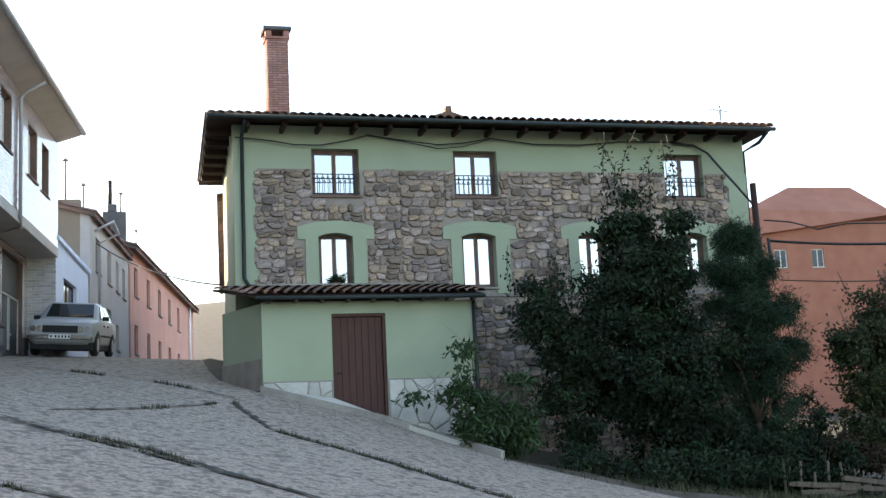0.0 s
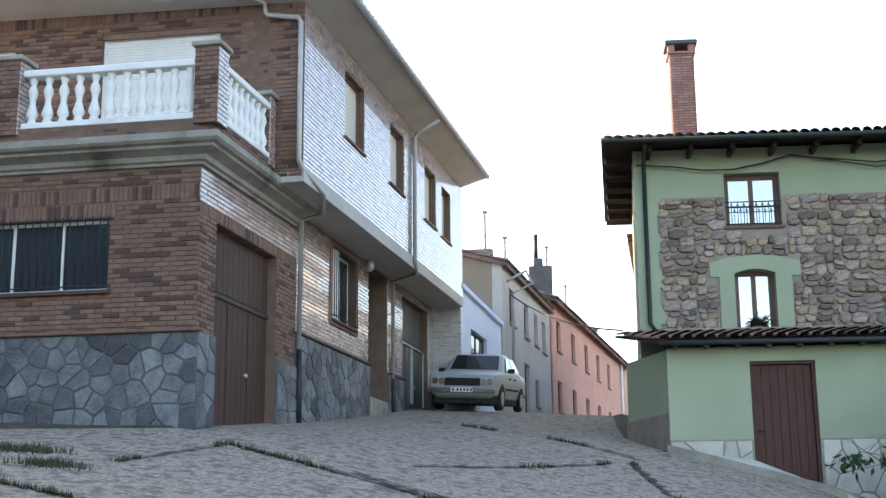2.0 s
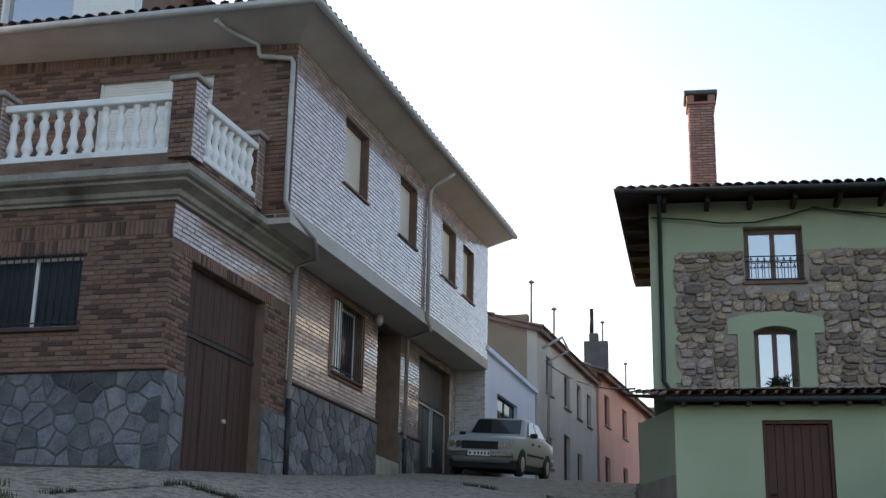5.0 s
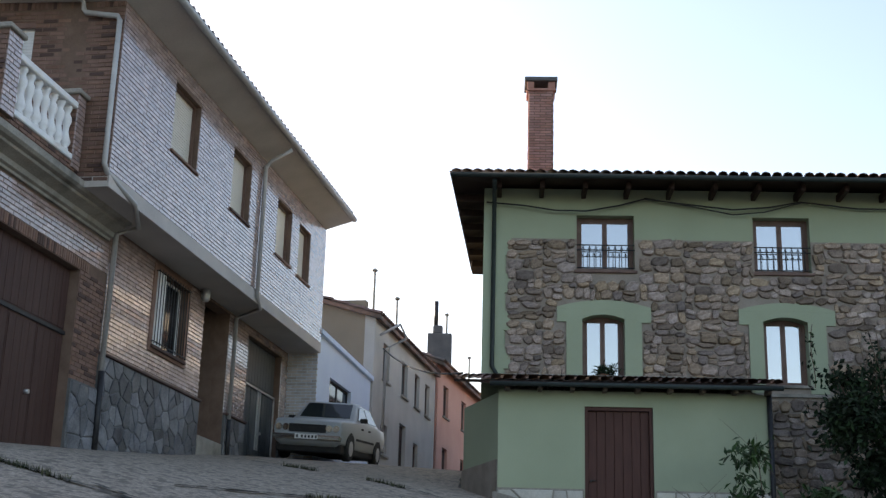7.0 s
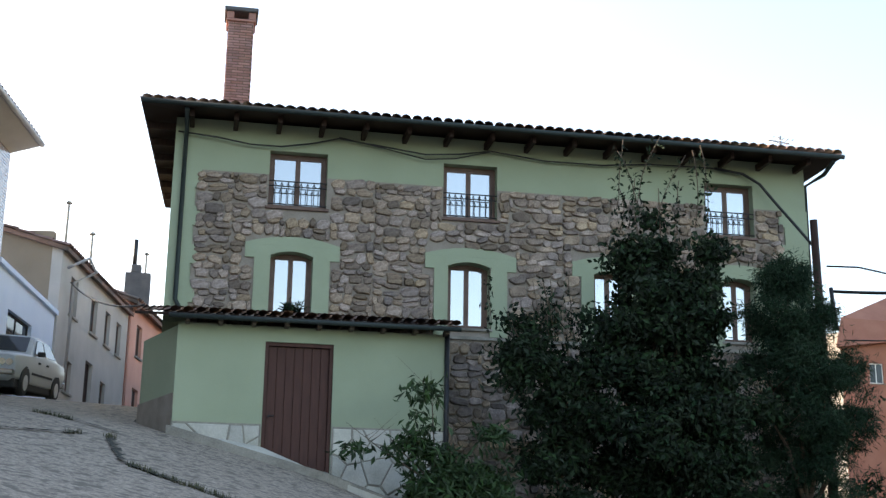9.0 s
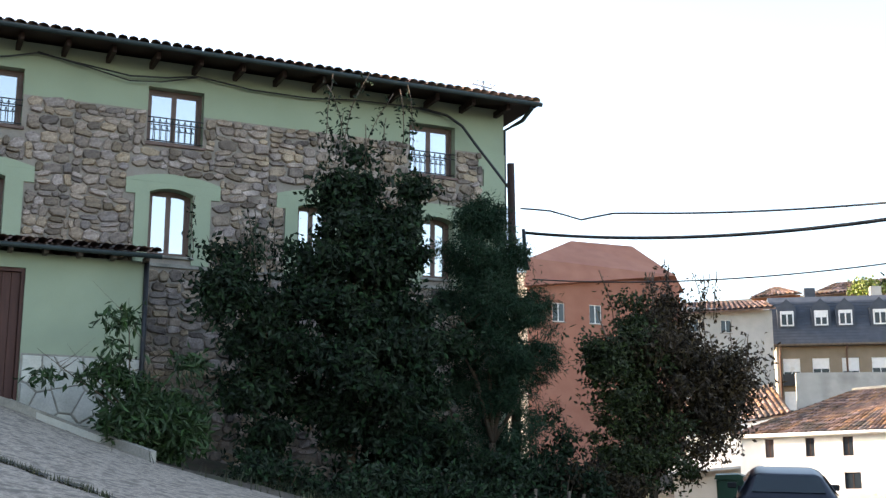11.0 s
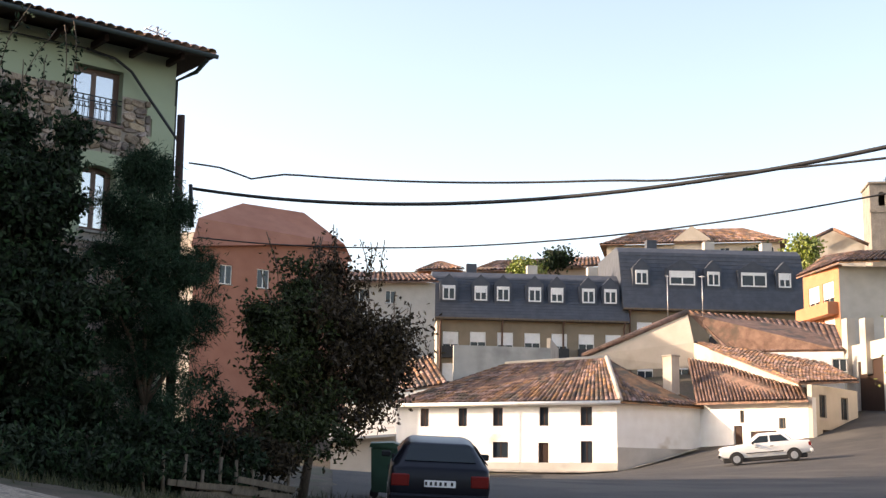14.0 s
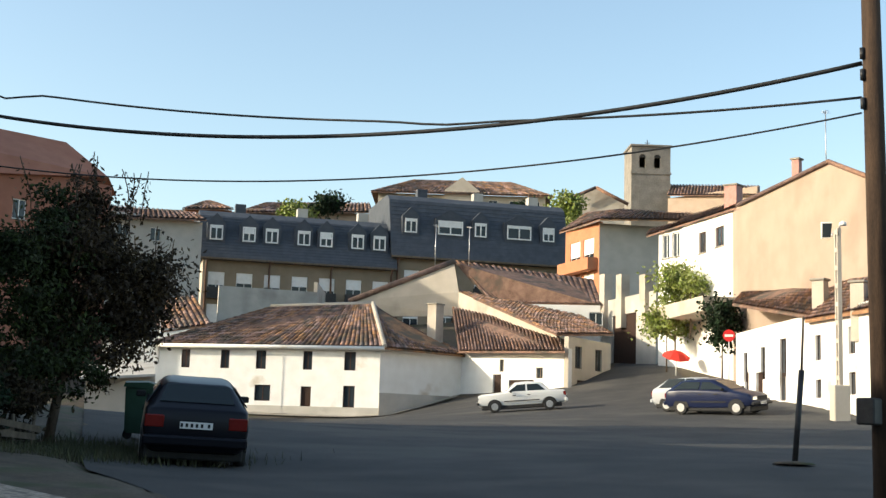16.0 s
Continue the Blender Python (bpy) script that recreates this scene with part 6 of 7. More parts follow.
bm = bmesh.new()
win = empty("window", look((57.75, 2.55, 8.35), (54.54, 1.15, 7.78)), "small white window in blank wall", "window")
win.parent = gable_house
part("window_frame", B(-0.35, 0.35, -0.4, 0.4, -0.05, 0.02, bevel=0.02), WHITE_PAINT, win)
part("pane", B(-0.28, 0.28, -0.33, 0.33, -0.07, -0.051), FAR_GLASS, win)

corner_house = empty("white_corner_house", pose(0, 0, 0), "whitewashed two-storey house with old tiled roof", "house")
K0, K1, K2 = Vector((61.64, 9.46)), Vector((54.08, 2.17)), Vector((46.12, -4.64))
zk, zkb = 3.88, -0.54
kl, kl2 = (K1 - K0).length, (K2 - K1).length
facade(corner_house, K0, K1, zkb - 1.5, zk, WHITE_WALL, [(kl * 0.13, kl * 0.19, zk - 2.6, zk - 1.1), (kl * 0.4, kl * 0.47, zk - 2.6, zk - 1.0), (kl * 0.68, kl * 0.77, zk - 2.6, zk - 0.8), (kl * 0.15, kl * 0.21, zkb + 1.0, zkb + 2.3), (kl * 0.68, kl * 0.76, zkb + 0.7, zkb + 2.0)], [(kl * 0.33, kl * 0.43, zkb + 0.1, zkb + 2.2)], frame=DARK_WOOD, sill=False)
facade(corner_house, K1 + Vector((0.02, -0.02)), K2, zkb - 1.5, zk - 0.2, WHITE_WALL, [(kl2 * 0.16, kl2 * 0.24, zk - 2.1, zk - 1.0), (kl2 * 0.6, kl2 * 0.68, zk - 2.1, zk - 1.0), (kl2 * 0.16, kl2 * 0.24, zkb + 0.7, zkb + 1.5), (kl2 * 0.6, kl2 * 0.68, zkb + 0.7, zkb + 1.6)], frame=DARK_WOOD, sill=False)
slopes(corner_house, [((61.11, 9.40, 5.43), (53.07, 1.49, 3.77), (60.17, 3.24, 6.42), (68.10, 12.20, 7.08)), ((53.19, 1.71, 3.59), (44.84, -5.48, 3.19), (49.97, -3.52, 4.90), (60.07, 3.49, 6.14))], step=0.3, length=0.6, r=0.13)
for cc, ht in (((54.38, 1.50, 3.88), 1.6), ((48.58, -2.72, 3.22), 1.3)):
    chimney_pot(corner_house, cc[0], cc[1], cc[2] - 1, cc[2] + ht, 0.55, CREAM)

# tall orange-brown building behind the trees
orange_block = empty("orange_apartment_building", pose(0, 0, 0), "tall orange rendered building with hipped brown roof", "apartment block")
Q0, Q1 = Vector((42.04, 57.27)), Vector((54.67, 56.47))
zq = 15.56
facade(orange_block, Q0, Q1, -4, zq, DULL_ORANGE, [(2, 3, zq - 3.5, zq - 2.1), (5, 6, zq - 3.5, zq - 2.1)])
facade(orange_block, Q0 + Vector((-4, 6)), Q0, -4, zq, CREAM, [(1.2, 2.2, zq - 3.5, zq - 2), (4, 5, zq - 3.5, zq - 2), (1.2, 2.2, zq - 6.5, zq - 5), (4, 5, zq - 6.5, zq - 5)])
bm = bmesh.new()
v = [bm.verts.new(p) for p in ((41.48, 56.77, 14.41), (54.04, 56.05, 16.04), (52.61, 59.65, 18.85), (47.81, 60.82, 19.07), (42.56, 57.90, 16.74))]
f = bm.faces.new(v)
ex = bmesh.ops.extrude_face_region(bm, geom=[f])
bmesh.ops.translate(bm, vec=(5, 6, 0), verts=[e for e in ex["geom"] if isinstance(e, bmesh.types.BMVert)])
bmesh.ops.recalc_face_normals(bm, faces=bm.faces)
part("roof", bm, DULL_ORANGE, orange_block)

# unseen plain houses added west and behind the camera, closing and shading the place
for y0, y1, zt in ((40, 13.5, 9), (13.5, 5, 7), (5, -10, 8), (-10, -24, 9), (-24, -38, 10), (-38, -76, 10)):
    west = empty("tall_house", pose(0, 0, 0), "plain unseen house added west of the street for shade", "house", "houses to the west")
    facade(west, (-24, y0), (-24, y1), -4, zt, GREY_WALL)
    facade(west, (-36, y0), (-24.35, y0), -4, zt, GREY_WALL)
    facade(west, (-24.35, y1), (-36, y1), -4, zt, GREY_WALL)
    bm = bmesh.new()
    slab4(bm, [(-23.8, y1, zt + 0.2), (-23.8, y0, zt + 0.2), (-36, y0, zt + 0.2), (-36, y1, zt + 0.2)], 0.2)
    part("roof", bm, TILE_DARK, west)

# ---- vehicles ----
def car(m, paint, label, L, W, H, prof, cab, belt, tail=RED_LAMP, rim=STEEL, boxy=False):
    """prof: cross sections (x forward, sill, belt and top heights, half widths at belt and top); cab: the sections at the foot and head of the rear window, the head and foot of the windscreen."""
    c = empty("car", m, label, "car")
    bm = bmesh.new()
    rings = []
    for x, zl, zb_, zt, wb, wt in prof:
        half = [(wb * 0.8, zl), (wb * 0.96, zl + 0.1), (wb + 0.01, (zl + zb_) / 2 + 0.05), (wb - 0.02, zb_), (wt, zt - 0.05 if zt - zb_ > 0.2 else zt - 0.01), (wt * 0.82, zt)]
        rings.append([bm.verts.new((x, y, z)) for y, z in half] + [bm.verts.new((x, -y, z)) for y, z in half[::-1]])
    n = len(rings[0])
    for r1, r2 in zip(rings, rings[1:]):
        for i in range(n):
            bm.faces.new((r1[i], r1[(i + 1) % n], r2[(i + 1) % n], r2[i]))
    bm.faces.new(rings[0])
    bm.faces.new(rings[-1][::-1])
    bmesh.ops.recalc_face_normals(bm, faces=bm.faces)
    for f in bm.faces:
        f.smooth = True
    body = part("body", bm, paint, c)
    md = body.modifiers.new("round", "BEVEL")
    md.width, md.segments, md.limit_method, md.angle_limit = (0.03 if boxy else 0.06), 3, "ANGLE", radians(22)
    k0, k1, k2, k3 = cab
    part("underbody", B(-L * 0.45, L * 0.46, -W / 2 + 0.06, W / 2 - 0.06, 0.14, 0.36, bevel=0.03), RUBBER, c)

    def pane(q, name, out):
        q = [Vector(v) for v in q]
        bm = bmesh.new()
        inn, o = [bm.verts.new(v - out * 0.004) for v in q], [bm.verts.new(v + out * 0.012) for v in q]
        bm.faces.new(o)
        for i in range(4):
            bm.faces.new((inn[i], inn[(i + 1) % 4], o[(i + 1) % 4], o[i]))
        bmesh.ops.recalc_face_normals(bm, faces=bm.faces)
        part(name, bm, CAR_GLASS, c)

    def screen(lo, hi, name):
        (x0, _, _, z0, _, w0), (x1, _, _, z1, _, w1) = prof[lo], prof[hi]
        a0, a1 = 0.12, 0.9
        d = Vector((z1 - z0, 0, x0 - x1)).normalized()
        d = d if d.z > 0 else -d
        pt = [(x0 + (x1 - x0) * u, sg * (w0 + (w1 - w0) * u) * 0.86, z0 + (z1 - z0) * u) for u, sg in ((a0, -1), (a0, 1), (a1, 1), (a1, -1))]
        pane(pt, name, d)
    screen(k3, k2, "windscreen")
    screen(k0, k1, "rear_window")
    xb, xt0, xt1, xf_ = prof[k0][0], prof[k1][0], prof[k2][0], prof[k3][0]
    zb_, zt, wb, wt = prof[k1][2], H, prof[k1][4], prof[k1 + 1][5]
    mid_ = (xb + xf_) / 2 + 0.02
    for sy in (-1, 1):
        yl, yh = sy * (wb - 0.045), sy * (wt + 0.028)
        o = Vector((0, sy * (zt - zb_), wb - wt)).normalized()
        zl_, zh_ = zb_ + 0.05, zt - 0.11
        pane([(xb + 0.24, yl, zl_), (mid_ - 0.04, yl, zl_), (mid_ - 0.04, yh, zh_), (xt0 + 0.16, yh, zh_)], "side_window", o)
        pane([(mid_ + 0.04, yl, zl_), (xf_ - 0.22, yl, zl_), (xt1 - 0.1, yh, zh_), (mid_ + 0.04, yh, zh_)], "side_window", o)
    for sx in (-L * 0.31, L * 0.31):
        for sy in (-1, 1):
            bm = bmesh.new()
            rod(bm, (sx, sy * (W / 2 - 0.17), 0.29), (sx, sy * (W / 2 + 0.012), 0.29), 0.29, n=20)
            bmesh.ops.bevel(bm, geom=[e for e in bm.edges if len(e.link_faces) == 2 and any(len(f.verts) > 4 for f in e.link_faces)], offset=0.03, segments=1, affect="EDGES")
            wheel = part("wheel", bm, RUBBER, c)
            bm = bmesh.new()
            rod(bm, (sx, sy * (W / 2 - 0.1), 0.29), (sx, sy * (W / 2 + 0.022), 0.29), 0.19, 0.17, n=16)
            part("rim", bm, rim, wheel)
            bm = bmesh.new()
            prism(bm, [(sx + 0.36 * math.cos(math.pi * k / 10), 0.29 + 0.36 * math.sin(math.pi * k / 10)) for k in range(11)], sy * (W / 2 - 0.02), sy * (W / 2 + 0.006), "y")
            part("wheel_arch", bm, RUBBER, c)
    xf, xr = max(p[0] for p in prof), min(p[0] for p in prof)
    zb = 0.5
    bump = CHROME if boxy else RUBBER
    part("front_bumper", B(xf - 0.06, xf + 0.07, -W / 2 + 0.02, W / 2 - 0.02, zb - 0.1, zb + 0.02, bevel=0.03), bump, c)
    part("rear_bumper", B(xr - 0.08, xr + 0.06, -W / 2 + 0.02, W / 2 - 0.02, zb - 0.12, zb + 0.04, bevel=0.03), bump if boxy else paint, c)
    for sy in (-1, 1):
        y0, y1 = sorted((sy * (W / 2 - 0.06), sy * (W / 2 - 0.4)))
        if boxy:
            for yy in (y0 + 0.09, y1 - 0.09):
                part("headlight", rod(bmesh.new(), (xf - 0.05, yy, 0.67), (xf + 0.025, yy, 0.67), 0.075, n=16), CHROME, c)
        else:
            part("headlight", B(xf - 0.05, xf + 0.015, y0, y1, 0.6, 0.74, bevel=0.01), CHROME, c)
        y0, y1 = sorted((sy * (W / 2 - 0.04), sy * (W / 2 - 0.34)))
        part("tail_light", B(xr - 0.012, xr + 0.12, y0, y1, 0.66, 0.86, bevel=0.015), tail, c)
        bm = box(bmesh.new(), xf_ - 0.4, xf_ - 0.3, *sorted((sy * (W / 2 - 0.02), sy * (W / 2 + 0.15))), belt, belt + 0.11, bevel=0.02)
        part("mirror", bm, RUBBER, c)
        for x in (-0.35, 0.35):
            part("door_handle", B(x - 0.08, x + 0.08, *sorted((sy * W / 2, sy * (W / 2 + 0.02))), belt - 0.16, belt - 0.12), RUBBER, c)
        part("side_moulding", B(-L * 0.2, L * 0.2, *sorted((sy * W / 2, sy * (W / 2 + 0.012))), 0.5, 0.55), RUBBER, c)
    part("grille", B(xf - 0.02, xf + 0.012, -W / 2 + 0.38, W / 2 - 0.38, 0.57, 0.75), RUBBER, c)
    for x, sg in ((xf + 0.071, 1), (xr - 0.03, -1)):
        z0 = 0.42 if sg > 0 else 0.66
        p = part("number_plate", B(min(x, x + sg * 0.012), max(x, x + sg * 0.012), -0.26, 0.26, z0, z0 + 0.11), PLATE, c)
        for k in range(6):
            y = -0.2 + k * 0.08 + (0.03 if k > 0 else 0)
            part("bar", B(min(x + sg * 0.013, x + sg * 0.016), max(x + sg * 0.013, x + sg * 0.016), y - 0.02, y + 0.02, z0 + 0.025, z0 + 0.085), RUBBER, p)
    return c


def heading(p, d):
    """A pose on the ground at p that points along d and leans with the slope."""
    d = Vector((d[0], d[1])).normalized()
    n = Vector((-d.y, d.x))
    f, r = ground_at(p[0] + d.x * 1.3, p[1] + d.y * 1.3), ground_at(p[0] - d.x * 1.3, p[1] - d.y * 1.3)
    a, b = ground_at(p[0] + n.x * 0.75, p[1] + n.y * 0.75), ground_at(p[0] - n.x * 0.75, p[1] - n.y * 0.75)
    X = Vector((d.x, d.y, (f - r) / 2.6)).normalized()
    Z = X.cross(Vector((n.x, n.y, (a - b) / 1.5)).normalized()).normalized()
    Yv = Z.cross(X)
    m = Matrix((X, Yv, Z)).transposed().to_4x4()
    m.translation = (p[0], p[1], (f + r + a + b) / 4)
    return m


SALOON = [(-2.15, 0.42, 0.80, 0.83, 0.74, 0.66), (-2.1, 0.32, 0.88, 0.91, 0.79, 0.72), (-1.4, 0.24, 0.93, 0.96, 0.81, 0.72), (-0.98, 0.22, 0.93, 1.36, 0.81, 0.61), (-0.35, 0.21, 0.93, 1.42, 0.81, 0.62), (0.28, 0.21, 0.92, 1.40, 0.81, 0.61), (0.86, 0.22, 0.91, 0.95, 0.81, 0.71), (2.0, 0.28, 0.84, 0.88, 0.80, 0.73), (2.13, 0.36, 0.80, 0.83, 0.77, 0.71)]
HATCH = [(-1.99, 0.42, 0.72, 0.75, 0.74, 0.66), (-1.94, 0.30, 0.92, 0.96, 0.82, 0.72), (-1.82, 0.26, 0.97, 1.02, 0.84, 0.71), (-1.35, 0.22, 0.97, 1.35, 0.85, 0.57), (-0.6, 0.20, 0.96, 1.42, 0.85, 0.58), (0.1, 0.20, 0.95, 1.41, 0.85, 0.57), (1.02, 0.22, 0.93, 0.97, 0.84, 0.64), (1.72, 0.28, 0.80, 0.84, 0.81, 0.62), (1.95, 0.36, 0.66, 0.70, 0.72, 0.55)]
u8 = Vector((math.sin(radians(8)), math.cos(radians(8))))
car(heading(Vector((-5.73, 4.60)) + u8 * 2.15, -u8), car_paint("silver_paint", (0.36, 0.385, 0.40)), "old boxy silver saloon car parked on the slope", 4.3, 1.62, 1.42, SALOON, (2, 3, 5, 6), 0.93, boxy=True)
nd = Vector((0.60, 0.80))
np0 = Vector((12.90, -6.44)) + nd * 2.0
car(heading(np0, nd), car_paint("dark_navy_paint", (0.006, 0.007, 0.012)), "dark navy hatchback parked with its rear to the road", 4.0, 1.7, 1.42, HATCH, (2, 3, 5, 6), 0.97)
p, q = Vector((51.97, 13.83)), Vector((49.64, 16.94))
car(heading((p + q) / 2, q - p), car_paint("white_paint_car", (0.72, 0.72, 0.70)), "white saloon car parked by the barn", 4.3, 1.68, 1.4, SALOON, (2, 3, 5, 6), 0.93)
p, q = Vector((47.08, 4.79)), Vector((47.10, 0.54))
car(heading((p + q) / 2, q - p), car_paint("dark_blue_paint", (0.012, 0.018, 0.05)), "dark blue hatchback parked at the corner", 4.0, 1.68, 1.42, HATCH, (2, 3, 5, 6), 0.97)
car(heading((p + q) / 2 + Vector((2.0, 1.85)), q - p), car_paint("silver_grey_paint", (0.45, 0.46, 0.47)), "silver grey hatchback parked behind blue car", 4.0, 1.68, 1.5, HATCH, (2, 3, 5, 6), 0.97)

# ---- trees and bushes ----
def leaves(name, blobs, mat, parent, size=(0.06, 0.13), clump=0.22, seed=1, per=60):
    """Leaf blades in clumps inside ellipsoids (centre, radii, number of leaves)."""
    rg = np.random.default_rng(seed)
    V, F = [], []
    base = 0
    for (cx, cy, cz), (rx, ry, rz), n in blobs:
        k = max(3, n // per)
        d = rg.normal(size=(k, 3))
        d /= np.linalg.norm(d, axis=1)[:, None]
        cen = d * (rg.uniform(0.2, 1.2, (k, 1)) ** 0.6) * np.array((rx, ry, rz)) + np.array((cx, cy, cz))
        if k > 12:
            keep = np.array([noise.noise(Vector(q) * 1.5) > -0.12 for q in cen])
            cen = cen[keep] if keep.sum() > 4 else cen
        rad = rg.uniform(0.55, 1.5, len(cen)) * clump
        pick = rg.integers(0, len(cen), n)
        p = cen[pick] + rg.normal(size=(n, 3)) * rad[pick][:, None] * np.array((1.15, 1, 0.75))
        a = rg.normal(size=(n, 3))
        a[:, 2] -= 0.5
        a /= np.linalg.norm(a, axis=1)[:, None]
        b = np.cross(a, rg.normal(size=(n, 3)))
        b /= np.linalg.norm(b, axis=1)[:, None]
        w = rg.uniform(size[0] * 0.7, size[0] * 1.2, (n, 1)) * 0.5
        l = rg.uniform(size[1] * 0.7, size[1] * 1.25, (n, 1))
        c = np.cross(a, b) * l * 0.12
        v = np.stack([p, p + a * l * 0.5 + b * w + c, p + a * l, p + a * l * 0.5 - b * w + c], 1).reshape(-1, 3)
        V.append(v)
        i = base + np.arange(n)[:, None] * 4
        F.append(np.hstack([i, i + 1, i + 2, i + 3]))
        base += n * 4
    V, F = np.concatenate(V), np.concatenate(F)
    me = bpy.data.meshes.new(name)
    me.from_pydata(V.tolist(), [], F.tolist())
    me.materials.append(mat)
    ob = new(name, me)
    ob.parent = parent
    return ob


def limbs(parent, base, tips, r, seed=1):
    rnd = random.Random(seed)
    bm = bmesh.new()
    base = Vector(base)
    top = sum((Vector(t) for t in tips), Vector()) / len(tips)
    fork = base.lerp(top, 0.35)
    rod(bm, base - Vector((0, 0, 0.3)), fork, r, r * 0.75, n=8)
    for t in tips:
        t = Vector(t)
        m = fork.lerp(t, 0.5) + Vector((rnd.uniform(-.2, .2), rnd.uniform(-.2, .2), rnd.uniform(0, .3)))
        rod(bm, fork, m, r * 0.55, r * 0.35, n=6)
        rod(bm, m, t, r * 0.35, r * 0.08, n=5)
        for _ in range(3):
            q = m.lerp(t, rnd.uniform(0.1, 0.7))
            rod(bm, q, q + Vector((rnd.uniform(-.6, .6), rnd.uniform(-.5, .5), rnd.uniform(0.1, .6))), r * 0.18, r * 0.04, n=4)
    part("trunk", bm, BARK, parent)


def tree(name, label, base, blobs, tips, mat, r=0.1, size=(0.06, 0.13), clump=0.22, seed=1, per=60, category="tree"):
    t = empty(name, pose(0, 0, 0), label, category)
    limbs(t, base, tips, r, seed)
    leaves("crown", blobs, mat, t, size, clump, seed, per)
    return t


gz = ground_at
def shoots(parent, base, n, spread, h, mat, seed, step=0.09, size=(0.05, 0.11)):
    """Long bare whips with few leaves, rising out of a crown."""
    rnd = random.Random(seed)
    bm = bmesh.new()
    pts = []
    for _ in range(n):
        p = Vector(base) + Vector((rnd.uniform(-spread, spread), rnd.uniform(-0.4, 0.4), rnd.uniform(-0.3, 0.2)))
        d = Vector((rnd.uniform(-0.35, 0.35), rnd.uniform(-0.2, 0.2), 1)).normalized()
        L = rnd.uniform(0.5, 1.0) * h
        line = []
        for i in range(7):
            line.append(p.copy())
            p = p + d * L / 6
            d = (d + Vector((rnd.uniform(-0.2, 0.2), rnd.uniform(-0.2, 0.2), 0))).normalized()
        tube(bm, line, 0.009, 4)
        for i in range(int(L / step)):
            u = i / (L / step) * 6
            q = line[int(u)].lerp(line[min(6, int(u) + 1)], u % 1)
            pts.append(((q.x, q.y, q.z), (0.05, 0.05, 0.05), 3))
    tagged(part("shoot", bm, BARK, parent), kind="stuff")
    leaves("shoot_foliage", pts, mat, parent, size, 0.04, seed, 1)


t = tree("leafy_tree", "tall slender dark green leafy tree before stone wall", (6.5, -3, gz(6.5, -3)),
     [((6.5, -3, 3.5), (0.5, 0.5, 0.5), 3200), ((6.75, -3, 4.05), (0.3, 0.35, 0.45), 600), ((7.3, -3.1, 3.2), (0.5, 0.5, 0.8), 3600), ((6.7, -3.1, 2.4), (1.0, 0.8, 0.8), 8600), ((6.2, -3.1, 1.4), (1.15, 0.9, 0.7), 8600), ((7.4, -3.1, 1.2), (1.1, 0.9, 0.8), 7600), ((6.5, -3.2, 0.1), (1.3, 1.1, 0.9), 10500), ((7.4, -3.2, -0.6), (1.0, 0.9, 0.8), 6000), ((5.5, -3.1, 2.2), (0.35, 0.4, 0.4), 500)],
     [(6.7, -3, 5.0), (6.2, -3.1, 4.6), (7.4, -3.2, 4.2), (5.4, -3, 2.6), (7.6, -3, 2.2)], LEAF, 0.09, (0.07, 0.14), 0.14, 2, 170)
shoots(t, (6.75, -3.0, 4.5), 9, 0.8, 1.7, LEAF, 41)
t = tree("leafy_tree", "small dark green leafy tree beside porch", (4.9, -3.1, gz(4.9, -3.1)),
     [((4.55, -3, 1.8), (0.65, 0.5, 0.55), 3200), ((5.15, -3.1, 1.3), (0.65, 0.6, 0.7), 4000), ((4.75, -3.1, 0.5), (0.5, 0.5, 0.6), 2300), ((4.9, -3.2, -0.4), (0.35, 0.5, 0.8), 2200), ((4.35, -3.0, 2.5), (0.35, 0.3, 0.4), 420)],
     [(4.4, -3, 3.2), (5.0, -3, 2.6), (3.9, -3, 2.7), (5.7, -3, 2.0)], LEAF, 0.06, (0.07, 0.14), 0.13, 5, 130)
shoots(t, (4.4, -3.0, 2.3), 8, 0.7, 1.3, LEAF, 42)
t = tree("conifer", "dense dark green conifer beside house corner", (9.4, -2.6, gz(9.4, -2.6)),
     [((9.15, -2.6, 3.5), (0.45, 0.45, 0.45), 7500), ((9.2, -2.6, 2.8), (0.75, 0.65, 0.55), 13000), ((9.4, -2.6, 2.0), (1.0, 0.85, 0.6), 17000), ((9.5, -2.6, 1.0), (1.2, 0.95, 0.9), 20000), ((9.5, -2.7, -0.3), (1.2, 1.0, 1.0), 15000)],
     [(9.2, -2.6, 3.9), (8.7, -2.6, 2.4), (10.0, -2.6, 2.4), (8.6, -2.8, 1.2), (10.3, -2.8, 1.0)], NEEDLE, 0.09, (0.016, 0.15), 0.085, 7, 55)
t = tree("shrub", "sprawling green shrub with long leaves at the porch", (2.9, -3.4, gz(2.9, -3.4)),
     [((3.05, -3.4, -0.5), (0.75, 0.5, 0.5), 3400), ((2.55, -3.4, 0.9), (0.22, 0.22, 0.5), 240), ((1.9, -3.4, 0.3), (0.75, 0.25, 0.13), 330), ((3.5, -3.4, 0.0), (0.5, 0.4, 0.6), 800), ((2.6, -3.4, 0.1), (0.4, 0.3, 0.25), 300)],
     [(2.6, -3.4, 1.5), (1.25, -3.5, 0.6), (2.0, -3.4, 0.3), (3.6, -3.4, 0.9)], material("fresh_green_leaves", (0.022, 0.048, 0.016), (0.05, 0.088, 0.03), 0.6, 1.2, 20, 0.0, vary=0.4, islands=True, spec=0.2), 0.03, (0.06, 0.19), 0.1, 9, 22, "shrub")
